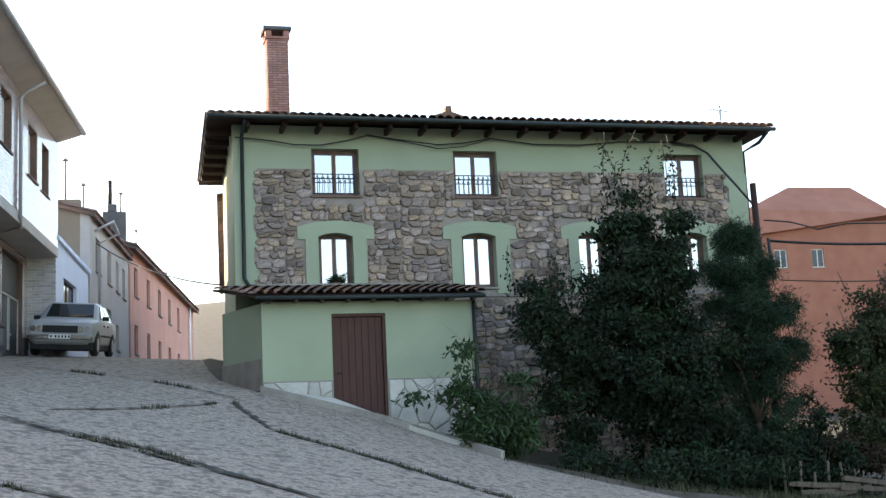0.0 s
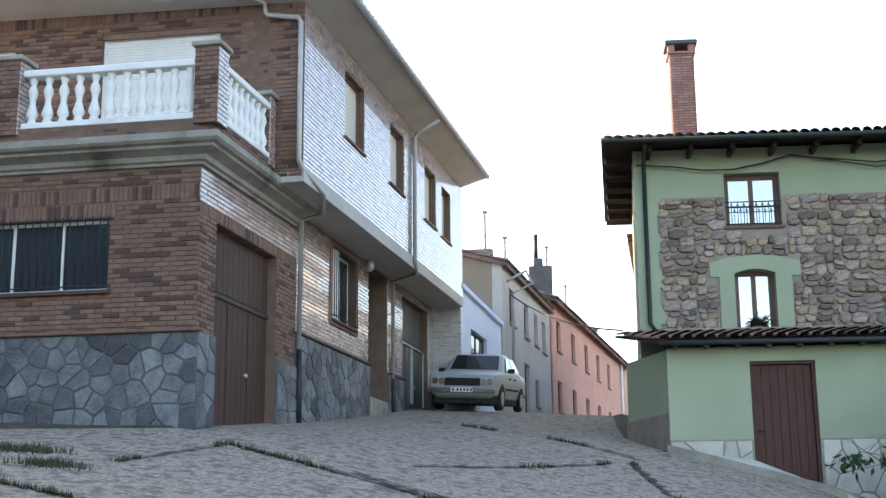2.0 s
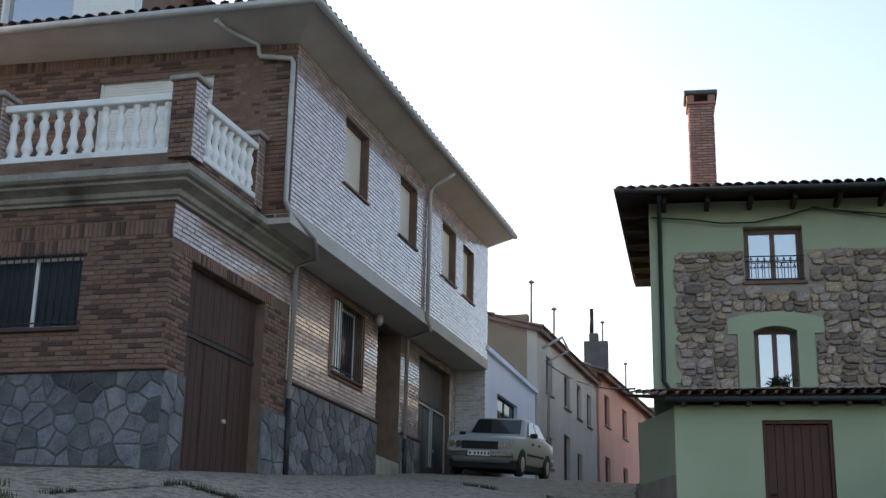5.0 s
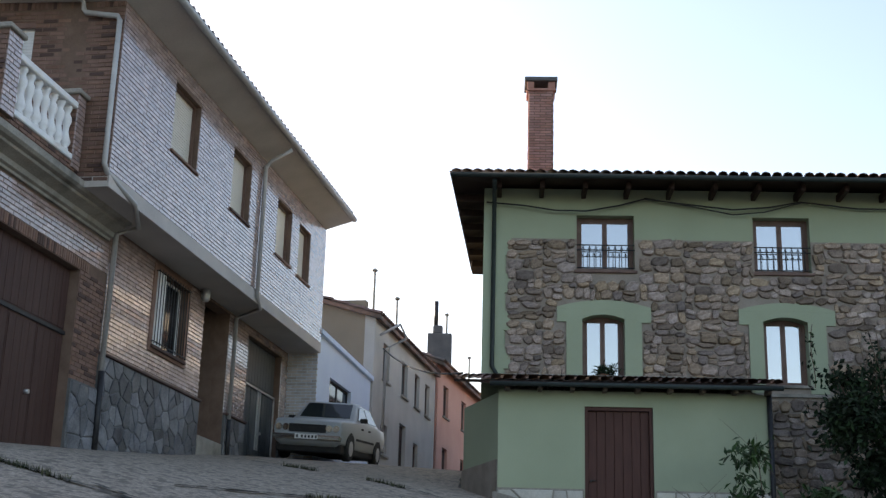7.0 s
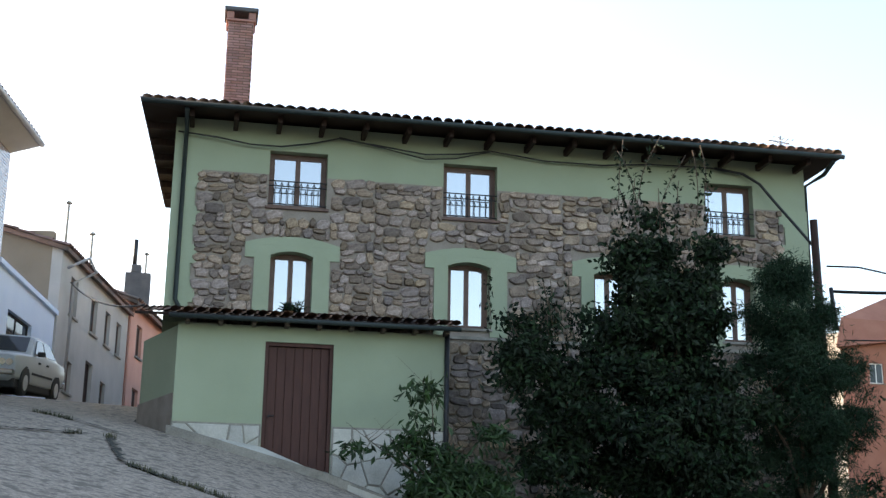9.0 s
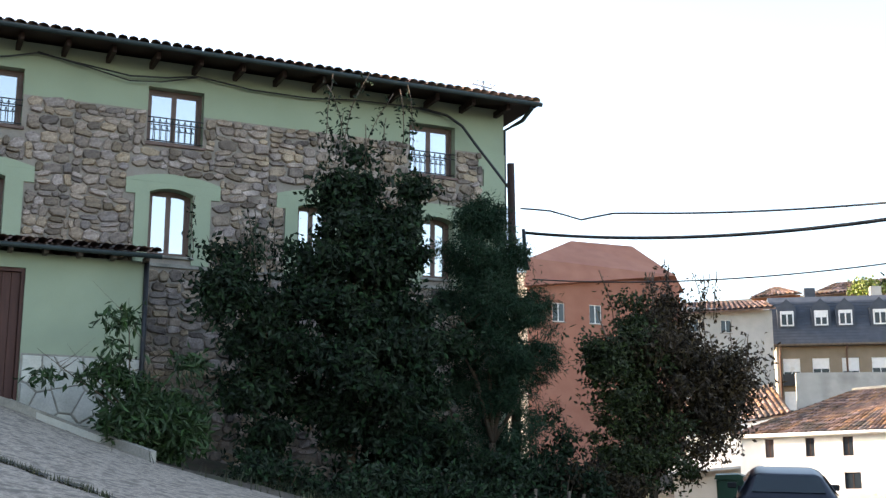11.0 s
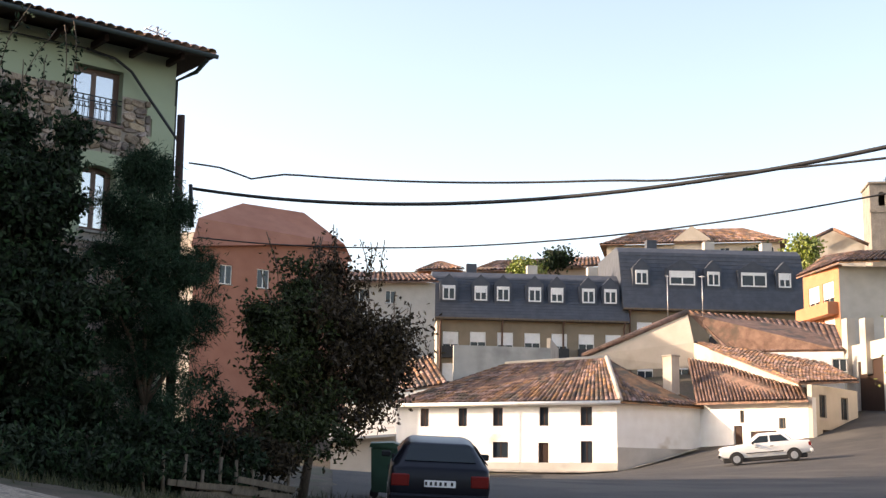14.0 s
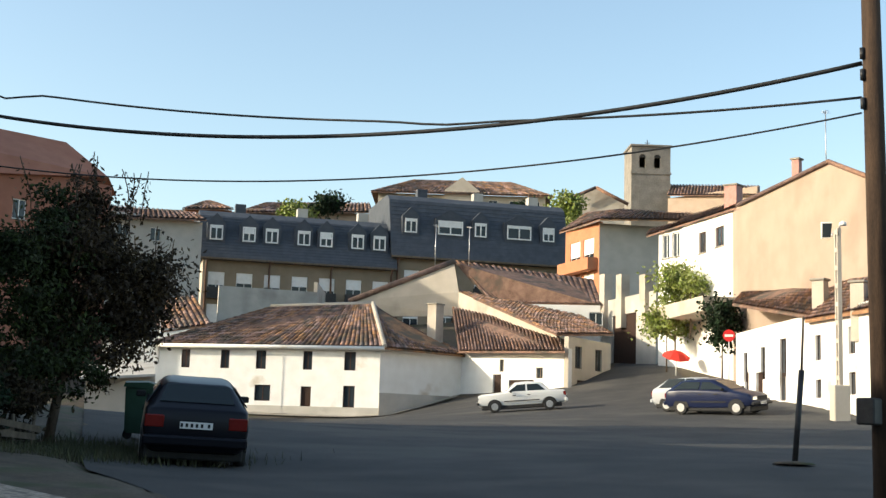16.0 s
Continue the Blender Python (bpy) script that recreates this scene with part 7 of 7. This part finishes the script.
t = tree("brownish_tree", "bushy tree with brownish green leaves", (12.4, -3, gz(12.4, -3)),
     [((12.6, -3, 1.4), (0.9, 0.8, 0.7), 5200), ((13.5, -3, 0.7), (1.15, 0.9, 0.75), 7600), ((14.3, -3, 0.9), (0.6, 0.5, 0.5), 1500), ((13.2, -3, -0.4), (0.9, 0.8, 0.7), 4600), ((13.1, -3, 2.0), (0.5, 0.5, 0.4), 700), ((14.1, -3, 0.2), (0.5, 0.6, 0.4), 1500)],
     [(12.7, -3, 2.8), (13.4, -3, 2.4), (11.4, -3, 2.0), (14.8, -3, 1.6), (13.9, -3, 1.0)], LEAF_DRY, 0.1, (0.06, 0.115), 0.15, 12, 140)
leaves("green_crown", [((11.8, -3.1, 0.9), (0.85, 0.8, 0.8), 6500), ((12.3, -3.1, -0.6), (0.9, 0.8, 0.9), 7000), ((12.0, -3.0, 1.8), (0.5, 0.5, 0.4), 900)], LEAF_MID, t, (0.055, 0.11), 0.13, 13, 60)
shoots(t, (13.0, -3.0, 1.9), 12, 1.2, 1.3, LEAF_DRY, 43)
shoots(t, (14.2, -3.0, 1.1), 6, 0.6, 0.9, LEAF_DRY, 44)
for k, (x, y, h, n, mt) in enumerate(((6.2, -4.4, 0.6, 1400, LEAF), (7.6, -4.2, 0.9, 2200, LEAF), (8.6, -3.9, 1.2, 2800, LEAF), (10.2, -3.6, 1.3, 3200, LEAF), (11.2, -3.3, 1.2, 2600, LEAF_DRY), (5.0, -4.2, 0.5, 900, LEAF), (7.4, -2.4, 1.6, 2600, LEAF), (8.4, -2.2, 1.9, 2800, LEAF), (10.6, -2.2, 1.9, 2600, LEAF))):
    z = gz(x, y)
    b = empty("bush", pose(0, 0, 0), "dark tangled undergrowth bush" if mt is LEAF else "dry brownish bush on the bank", "bush", "undergrowth below the house")
    leaves("crown", [((x, y, z + h * 0.45), (0.85, 0.7, h * 0.6), int(n * 1.7))], mt, b, (0.06, 0.125), 0.13, 30 + k, 70)
    bm = bmesh.new()
    for j in range(5):
        rod(bm, (x, y, z - 0.1), (x + random.uniform(-.5, .5), y + random.uniform(-.4, .4), z + h * 0.8), 0.02, 0.006, n=5)
    part("stems", bm, BARK, b)
tree("street_tree", "small tree with drooping green leaves by the wall", (-9.9, -14.8, gz(-9.9, -14.8)),
     [((-9.5, -14.6, 1.8), (0.45, 0.4, 0.4), 1000), ((-9.35, -14.5, 1.2), (0.5, 0.4, 0.35), 1200), ((-9.55, -14.5, 0.7), (0.45, 0.4, 0.3), 900)],
     [(-9.4, -14.5, 2.1), (-9.2, -14.4, 1.0), (-9.9, -14.6, 2.4)], LEAF, 0.05, (0.07, 0.15), 0.13, 15, 30)
# ivy on the house by the side street
for k, (c, r, n) in enumerate((((69.61, 17.78, 7.23), (1.0, 1.0, 1.7), 2600), ((70.21, 18.73, 5.37), (1.2, 1.0, 1.0), 2200), ((69.20, 16.48, 7.83), (0.9, 0.9, 0.7), 1000), ((64.83, 11.99, 4.71), (0.8, 0.8, 1.5), 2200))):
    iv = empty("ivy", pose(0, 0, 0), "yellow-green climbing ivy on the wall", "ivy")
    leaves("foliage", [(c, r, n)], LEAF_LIGHT if k < 3 else LEAF, iv, (0.16, 0.28), 0.35, 60 + k)
    bm = bmesh.new()
    rod(bm, (c[0], c[1], c[2] - 3.5), c, 0.06, 0.03)
    part("stem", bm, BARK, iv)
for k, (c, r, n) in enumerate((((147.11, 80.19, 29.77), (2.2, 2.2, 2.6), 1800), ((114.76, 95.22, 27.17), (2.0, 2.0, 1.3), 1200), ((112.05, 97.80, 26.03), (2.0, 2.0, 0.8), 800), ((127.39, 73.33, 26.38), (0.8, 0.8, 0.8), 400))):
    tr = empty("hill_tree", pose(0, 0, 0), "small green tree between the hill houses", "tree", "trees on the hill")
    leaves("crown", [(c, r, n)], LEAF_LIGHT if k % 2 == 0 else LEAF, tr, (0.35, 0.55), 0.5, 80 + k, 30)
    bm = bmesh.new()
    rod(bm, (c[0], c[1], c[2] - 6), c, 0.2, 0.08)
    part("trunk", bm, BARK, tr)
# grass and weeds
rg = np.random.default_rng(5)


def tufts(name, pts, mat, hmin, hmax, label):
    V, F = [], []
    z = heights(pts)
    for i, ((x, y), h) in enumerate(zip(pts, z)):
        a = rg.uniform(0, 6.28)
        hh = rg.uniform(hmin, hmax)
        dx, dy = math.cos(a) * 0.012, math.sin(a) * 0.012
        lx, ly = rg.normal(0, hh * 0.35, 2)
        k = len(V)
        V += [(x - dx, y - dy, h - 0.05), (x + dx, y + dy, h - 0.05), (x + lx, y + ly, h + hh)]
        F.append((k, k + 1, k + 2))
    ob = loose_mesh(name, V, F, mat)
    tagged(ob, label, "grass", kind="stuff")


def scatter(n, cx, cy, rx, ry):
    return np.c_[rg.normal(cx, rx, n), rg.normal(cy, ry, n)]


tufts("grass", np.concatenate([scatter(3600, -12.4, -11.8, 0.9, 0.5), scatter(500, -9.9, -10.4, 0.25, 0.12), scatter(400, -9.2, -11.3, 0.2, 0.1)]), GRASS, 0.02, 0.09, "rough grass at the foot of the wall")
tufts("grass", np.concatenate([scatter(1200, 7, -4.9, 1.6, 0.5), scatter(1600, 10.5, -5.2, 1.6, 0.6), scatter(3000, 13, -4.5, 0.8, 0.8)]), GRASS, 0.06, 0.24, "long dry grass on the bank")

# ---- joints and cracks of the concrete street ----
CRACKS = [[(-6.07, -9.37), (-4.08, -10.62), (-3.12, -11.68), (-2.12, -12.71)], [(-5.43, -8.13), (-4.05, -6.62), (-2.5, -4.41)], [(-1.94, -6.98), (-0.37, -8.56), (0.74, -10.39)],
          [(-6.81, 0.51), (-4.8, -1.21), (-3.38, -2.34), (-1.97, -3.86)], [(-8.64, -10.59), (-7.85, -8.51), (-5.62, -9.85), (-4.17, -10.94)], [(-2.3, -4.3), (-1.94, -6.98)], [(-4.17, -10.94), (-2.12, -12.71), (-0.5, -16)], [(-9.5, -12.5), (-7.0, -13.5), (-4, -15)], [(0.74, -10.39), (2.6, -13.0)]]
weeds = []
V, F = [], []
for line in CRACKS:
    pts = []
    for (ax, ay), (bx, by) in zip(line, line[1:]):
        n = max(2, int(math.hypot(bx - ax, by - ay) / 0.15))
        pts += [(ax + (bx - ax) * i / n + random.uniform(-.03, .03), ay + (by - ay) * i / n + random.uniform(-.03, .03)) for i in range(n)]
    h = heights(pts)
    for i in range(len(pts) - 1):
        (ax, ay), (bx, by) = pts[i], pts[i + 1]
        d = math.hypot(bx - ax, by - ay) + 1e-6
        wa = random.uniform(0.02, 0.075)
        nx_, ny_ = -(by - ay) / d * wa, (bx - ax) / d * wa
        k = len(V)
        V += [(ax - nx_, ay - ny_, h[i] + 0.004), (ax + nx_, ay + ny_, h[i] + 0.004), (bx + nx_, by + ny_, h[i + 1] + 0.005), (bx - nx_, by - ny_, h[i + 1] + 0.005)]
        F.append((k, k + 1, k + 2, k + 3))
        if noise.noise((ax * 0.6, ay * 0.6, 3)) > 0.18:
            weeds += [(ax + random.gauss(0, .04), ay + random.gauss(0, .04)) for _ in range(26)]
tagged(loose_mesh("slab_joints", V, F, DARK_JOINT), "dark earth-filled joints between concrete slabs", "joint", kind="stuff")
tufts("weeds", np.array(weeds), GRASS, 0.015, 0.07, "weeds growing in the slab joints")
bm = bmesh.new()
kp = [(-1.55, -2.2), (-0.69, -2.5), (0.97, -2.75), (1.9, -3.1), (2.9, -4.2)]
for (ax, ay), (bx, by) in zip(kp, kp[1:]):
    d = Vector((bx - ax, by - ay)).normalized()
    nx_, ny_ = -d.y * 0.14, d.x * 0.14
    za, zb_ = ground_at(ax, ay), ground_at(bx, by)
    slab4(bm, [(ax, ay, za + 0.12), (bx, by, zb_ + 0.12), (bx + nx_, by + ny_, zb_ + 0.13), (ax + nx_, ay + ny_, za + 0.13)], 0.5)
tagged(part("kerb", bm, CONCRETE), "low worn concrete kerb along the ramp", "kerb", kind="structure")

bm = bmesh.new()
ap = [(-1.5, -2.03), (0.0, -2.03), (1.16, -2.03), (3.3, -2.03)]
aq = [(-1.45, -2.12), (-0.62, -2.4), (1.0, -2.65), (3.0, -4.0)]
for (p1, p2), (q1, q2) in zip(zip(ap, ap[1:]), zip(aq, aq[1:])):
    slab4(bm, [(*q1, ground_at(*q1) + 0.06), (*q2, ground_at(*q2) + 0.06), (*p2, ground_at(*q2) + 0.08), (*p1, ground_at(*q1) + 0.08)], 0.4)
tagged(part("apron", bm, PALE_STONE), "pale concrete apron between kerb and porch wall", "pavement", kind="structure")

# ---- poles, cables and street things ----
def span(name, a, b, sag, r, label, kink=None):
    a, b = Vector(a), Vector(b)
    pts = []
    for i in range(41):
        u = i / 40
        p = a.lerp(b, u)
        p.z -= sag * 4 * u * (1 - u)
        if kink:
            for ku, kd, kw in kink:
                p.z -= kd * math.exp(-((u - ku) / kw) ** 2)
        pts.append(p)
    bm = bmesh.new()
    tube(bm, pts, r, 6)
    ob = part(name, bm, CABLE)
    return tagged(ob, label, "cable")


cp = empty("cable_pole", pose(10.75, -1.0, ground_at(10.75, -1.0)), "dark weathered wooden cable pole beside house corner", "pole")
h = 5.24 - ground_at(10.75, -1.0)
bm = bmesh.new()
rod(bm, (0, 0, -0.3), (-0.1, 0, h), 0.1, 0.075, n=10)
part("shaft", bm, DARK_WOOD, cp)
bm = bmesh.new()
rod(bm, (0.25, 0, h - 2.2), (0.18, 0, h - 1.35), 0.05, 0.04)
rod(bm, (0, 0, h - 2.0), (0.25, 0, h - 2.0), 0.025)
part("bracket", bm, BLACK_IRON, cp)
span("cable", (10.99, -0.86, 3.85), (16.26, -16.15, 3.35), 0.81, 0.032, "thick black overhead cable bundle")
span("cable", (10.96, -0.84, 4.36), (16.26, -16.14, 2.87), 0.56, 0.018, "black overhead cable with a drooping splice", [(0.1, 0.16, 0.03), (0.62, 0.05, 0.04)])
span("cable", (11.16, -0.95, 2.87), (16.25, -16.14, 2.65), 0.67, 0.013, "thin black overhead cable")
up_x, up_y = 16.34, -16.32
POLE_WOOD = material("tarred_pole_wood", (0.028, 0.017, 0.011), (0.075, 0.045, 0.027), 0.95, 3, 30, 0.8, stretch=(4, 4, 0.5))
ut = empty("utility_pole", pose(up_x, up_y, ground_at(up_x, up_y)), "tall brown wooden utility pole", "pole")
bm = bmesh.new()
rod(bm, (0.05, 0, -0.4), (-0.12, 0.04, 8.3), 0.16, 0.12, n=14)
part("shaft", bm, POLE_WOOD, ut)
for z in (5.2, 5.6, 5.9):
    bm = bmesh.new()
    rod(bm, (-0.2, 0.12, z), (-0.2, 0.12, z + 0.15), 0.035)
    rod(bm, (-0.02, 0.02, z), (-0.2, 0.12, z), 0.015)
    part("insulator", bm, BLACK_IRON, ut)
part("meter_box", B(-0.42, -0.14, -0.05, 0.2, 0.95, 1.3, bevel=0.02), BLACK_IRON, ut, "dark metal meter box")
pb = (19.50, -13.58, -2.17)
post = empty("leaning_post", pose(pb[0], pb[1], ground_at(pb[0], pb[1])), "thin leaning rusty metal post", "post")
bm = bmesh.new()
tp = Vector((19.55, -13.70, -0.64)) - Vector(pb)
tp2 = Vector((19.57, -13.73, 0.25)) - Vector(pb)
rod(bm, (0, 0, -0.1), tp, 0.05, 0.05)
part("post", bm, BLACK_IRON, post)
bm = bmesh.new()
rod(bm, tp, tp2, 0.022, 0.018)
part("rod", bm, OLD_WOOD, post)
bm = bmesh.new()
lathe(bm, [(0.35, 0.0), (0.3, 0.03), (0.1, 0.05)], 0, 0, 12)
part("footing", bm, DIRT, post)
# concrete lattice pole with street lamp
lb = (45.51, -3.17, -0.93)
lz = ground_at(lb[0], lb[1])
lp = empty("street_lamp", pose(lb[0], lb[1], lz, 0, 0, 40), "concrete lattice pole with street lamp arm", "street lamp")
ht = 6.23 - lz
part("base", B(-0.32, 0.32, -0.3, 0.3, -0.3, 1.3, bevel=0.04), CREAM, lp)
for sx in (-1, 1):
    part("leg", B(sx * 0.15 - 0.05, sx * 0.15 + 0.05, -0.08, 0.08, 1.3, ht, bevel=0.01), CREAM, lp)
for i in range(9):
    z = 1.5 + i * (ht - 1.7) / 8
    part("rung", B(-0.1, 0.1, -0.07, 0.07, z, z + 0.16), CREAM, lp)
bm = bmesh.new()
tube(bm, [(0, 0, ht - 0.3), (-0.9, 0.2, ht - 0.1), (-1.6, 0.3, ht - 0.05)], 0.03)
part("arm", bm, STEEL, lp)
bm = bmesh.new()
lathe(bm, [(0.04, -0.12), (0.14, -0.1), (0.13, 0.0), (0.05, 0.06)], -1.65, 0.3, 12)
ob = part("lamp_head", bm, WHITE_PAINT, lp)
ob.matrix_basis = pose(0, 0, ht - 0.05)
bm = bmesh.new()
rod(bm, (-0.2, 0, ht - 0.15), (1.1, -0.2, ht - 0.15), 0.03)
for x in (0.3, 0.7, 1.05):
    rod(bm, (x, -0.1, ht - 0.15), (x, -0.1, ht + 0.02), 0.03)
part("crossarm", bm, STEEL, lp)
# green waste container
bb = (15.05, -2.04)
bn = empty("waste_container", heading(bb, (0.8, -0.6)), "dark green plastic wheeled waste container", "bin")
bm = bmesh.new()
prism(bm, [(-0.26, 0.12), (0.26, 0.12), (0.33, 1.0), (-0.33, 1.0)], -0.3, 0.3, "y")
bmesh.ops.bevel(bm, geom=bm.edges[:], offset=0.025, segments=2, affect="EDGES")
part("body", bm, BIN_GREEN, bn)
bm = bmesh.new()
prism(bm, [(-0.37, 1.0), (0.37, 1.0), (0.34, 1.06), (0.1, 1.12), (-0.34, 1.08)], -0.34, 0.34, "y")
part("lid", bm, BIN_GREEN, bn)
for sx in (-0.2, 0.2):
    for sy in (-0.22, 0.22):
        bm = bmesh.new()
        rod(bm, (sx, sy - 0.03, 0.09), (sx, sy + 0.03, 0.09), 0.09, n=12)
        part("wheel", bm, RUBBER, bn)
span("cable", (*alley(21.0, 0.9), 6.3), (-2.15, -0.05, 3.02), 0.25, 0.02, "black cable across the alley to the porch")
# red parasol
pc = (68.77, 17.23, 1.24)
pz = ground_at(pc[0], pc[1])
um = empty("parasol", pose(pc[0], pc[1], pz), "tilted red cloth parasol on a white pole", "parasol")
tz = 3.23 - pz
bm = bmesh.new()
rod(bm, (0, 0, 0), (0, 0, tz + 0.35), 0.035)
part("pole", bm, WHITE_PAINT, um)
bm = bmesh.new()
ctr = bm.verts.new((0, 0, 0.38))
r1 = [bm.verts.new((0.45 * math.cos(i * math.pi / 4), 0.45 * math.sin(i * math.pi / 4), 0.28)) for i in range(8)]
r2 = [bm.verts.new((0.88 * math.cos(i * math.pi / 4), 0.88 * math.sin(i * math.pi / 4), 0.0)) for i in range(8)]
for i in range(8):
    j = (i + 1) % 8
    bm.faces.new((ctr, r1[i], r1[j]))
    bm.faces.new((r1[i], r2[i], r2[j], r1[j]))
ex = bmesh.ops.extrude_face_region(bm, geom=bm.faces[:])
bmesh.ops.translate(bm, vec=(0, 0, 0.015), verts=[e for e in ex["geom"] if isinstance(e, bmesh.types.BMVert)])
ob = part("canopy", bm, RED_CLOTH, um)
ob.matrix_basis = pose(0, 0, tz, 18, -14, 0)
# no-entry sign
sc = (57.93, 7.92, 3.46)
sg = empty("road_sign", look(sc, (52.63, 5.11, 2.98)), "round red no-entry sign on a post", "road sign")
bm = bmesh.new()
rod(bm, (0, 0, -0.02), (0, 0, 0.0), 0.3, n=24)
part("disc", bm, RED_SIGN, sg)
part("bar", B(-0.21, 0.21, -0.06, 0.06, -0.026, -0.0205), PLATE, sg)
bm = bmesh.new()
rod(bm, (0, -3.2, 0.05), (0, 0.2, 0.05), 0.03)
part("post", bm, STEEL, sg)


def antenna(p, h, label, arms=4):
    a = empty("antenna", pose(*p), label, "antenna")
    bm = bmesh.new()
    rod(bm, (0, 0, -1.0), (0, 0, h), 0.03)
    part("mast", bm, STEEL, a)
    bm = bmesh.new()
    rod(bm, (-0.3, 0, h - 0.1), (0.3, 0.15, h - 0.1), 0.015)
    for i in range(arms):
        x = -0.25 + 0.5 * i / max(1, arms - 1)
        rod(bm, (x, -0.2 + x * 0.25, h - 0.1), (x, 0.2 + x * 0.25, h - 0.1), 0.01)
    part("aerial", bm, STEEL, a)


antenna((11.3, 1.6, 6.9), 1.05, "metal television aerial on the roof", 5)
antenna((75.21, 42.49, 11.57), 2.9, "metal television aerial above the barn")
antenna((75.37, 39.20, 11.68), 2.4, "metal television aerial above the barn", 7)
antenna((51.57, 45.57, 3.19), 2.4, "thin metal aerial mast on farmhouse eaves", 2)
antenna((60.01, 3.62, 12.28), 2.6, "thin aerial mast on the gable", 3)
# cables slung along the front of the green house
bm = bmesh.new()
tube(bm, [(-1.75, -0.1, 6.4), (-1.0, -0.12, 6.33), (-0.4, -0.12, 6.24), (0.2, -0.12, 6.24), (0.8, -0.1, 6.36), (1.3, -0.1, 6.5), (2.0, -0.1, 6.42), (3.0, -0.12, 6.3), (3.7, -0.12, 6.36), (4.3, -0.1, 6.48), (5.4, -0.1, 6.36), (6.6, -0.1, 6.36), (7.6, -0.1, 6.46), (9.0, -0.1, 6.48)], 0.016, 6)
tagged(part("wall_cable", bm, CABLE), "black cables slung along the wall under the eaves", "cable")
bm = bmesh.new()
tube(bm, [(1.3, -0.11, 6.52), (2.2, -0.12, 6.36), (3.0, -0.12, 6.2), (3.6, -0.12, 6.26), (4.3, -0.11, 6.46)], 0.012, 6)
tagged(part("wall_cable", bm, CABLE), "thin black cable drooping along the wall", "cable")
bm = bmesh.new()
tube(bm, [(9.0, -0.1, 6.48), (9.6, -0.12, 6.4), (9.95, -0.14, 6.2), (10.25, -0.2, 5.8), (10.55, -0.4, 5.3), (10.7, -0.9, 4.7)], 0.03, 8)
tagged(part("wall_cable", bm, CABLE), "thick black cable curving down to the pole", "cable")
# plant on the window sill
pt = empty("potted_plant", pose(0.5, -0.02, 2.905), "small green plant in a pot on the window sill", "plant")
bm = bmesh.new()
lathe(bm, [(0.07, 0), (0.1, 0.13), (0.11, 0.15)], 0, 0.08, 12)
part("pot", bm, TILE, pt)
leaves("foliage", [((0.0, 0.06, 0.24), (0.2, 0.08, 0.1), 260)], LEAF, pt, (0.025, 0.12), 0.05, 90, 20)
# rough stick fence and rubble on the bank
fence = empty("stick_fence", pose(0, 0, 0), "rough fence of old stakes and boards on the bank", "fence")
for i in range(9):
    x = 8.6 + i * 0.36
    y = -4.4 + 0.05 * i
    z = ground_at(x, y)
    bm = bmesh.new()
    rod(bm, (x, y, z - 0.2), (x + random.uniform(-.08, .08), y + random.uniform(-.05, .05), z + random.uniform(0.5, 0.8)), 0.035, 0.03, n=6)
    part("stake", bm, OLD_WOOD, fence)
for i in range(7):
    x = 8.5 + random.uniform(0, 2)
    y = -4.47 + random.uniform(0, .05)
    z = ground_at(x, y) + random.uniform(0.1, 0.55)
    bm = box(bmesh.new(), -0.6, 0.6, -0.015, 0.015, -0.05, 0.05)
    ob = part("board", bm, OLD_WOOD, fence)
    ob.matrix_basis = pose(x + 0.5, y, z, 0, random.uniform(-9, 9), 5)

# ---- stones of the green house's front ----
rnd = random.Random(21)
HOLES = [(a - 0.0, b + 0.0, 2.74, 4.05) for a, b in [(s[0] + 0.16, s[1] - 0.16) for s in SUR]] + [(s[0], s[1], 4.0, 4.46) for s in SUR] + [(a - 0.03, b + 0.03, 4.99, 6.3) for a, b in UP]
ROCK = stone_meshes(STONE_MIX, 14, 1, 0.05)


def panels(x0, x1, z0, z1, holes, *sizes):
    """Bays of unequal width, so that the courses break from one to the next."""
    out, x = [], x0
    while x < x1 - 0.05:
        w = min(rnd.uniform(0.6, 1.1), x1 - x)
        w = x1 - x if x1 - x - w < 0.4 else w
        out += list(stone_spans(x, x + w, z0, z1, holes, rnd, *sizes))
        x += w
    return out


upper = panels(-1.34, 10.46, 2.76, 5.7, HOLES, 0.09, 0.23, 0.12, 0.4)
lower = panels(3.2, 10.9, -2.6, 2.67, [], 0.1, 0.26, 0.15, 0.46)
stone_wall(house, upper + lower, ROCK, STONE_MIX_I, -0.012, lambda x, z: x < 5.0 and z > 2.7, rnd, 300, tilt=13)
# parts take no category of their own
for ob in list(scene.objects):
    if ob.parent and "category" in ob:
        del ob["category"]
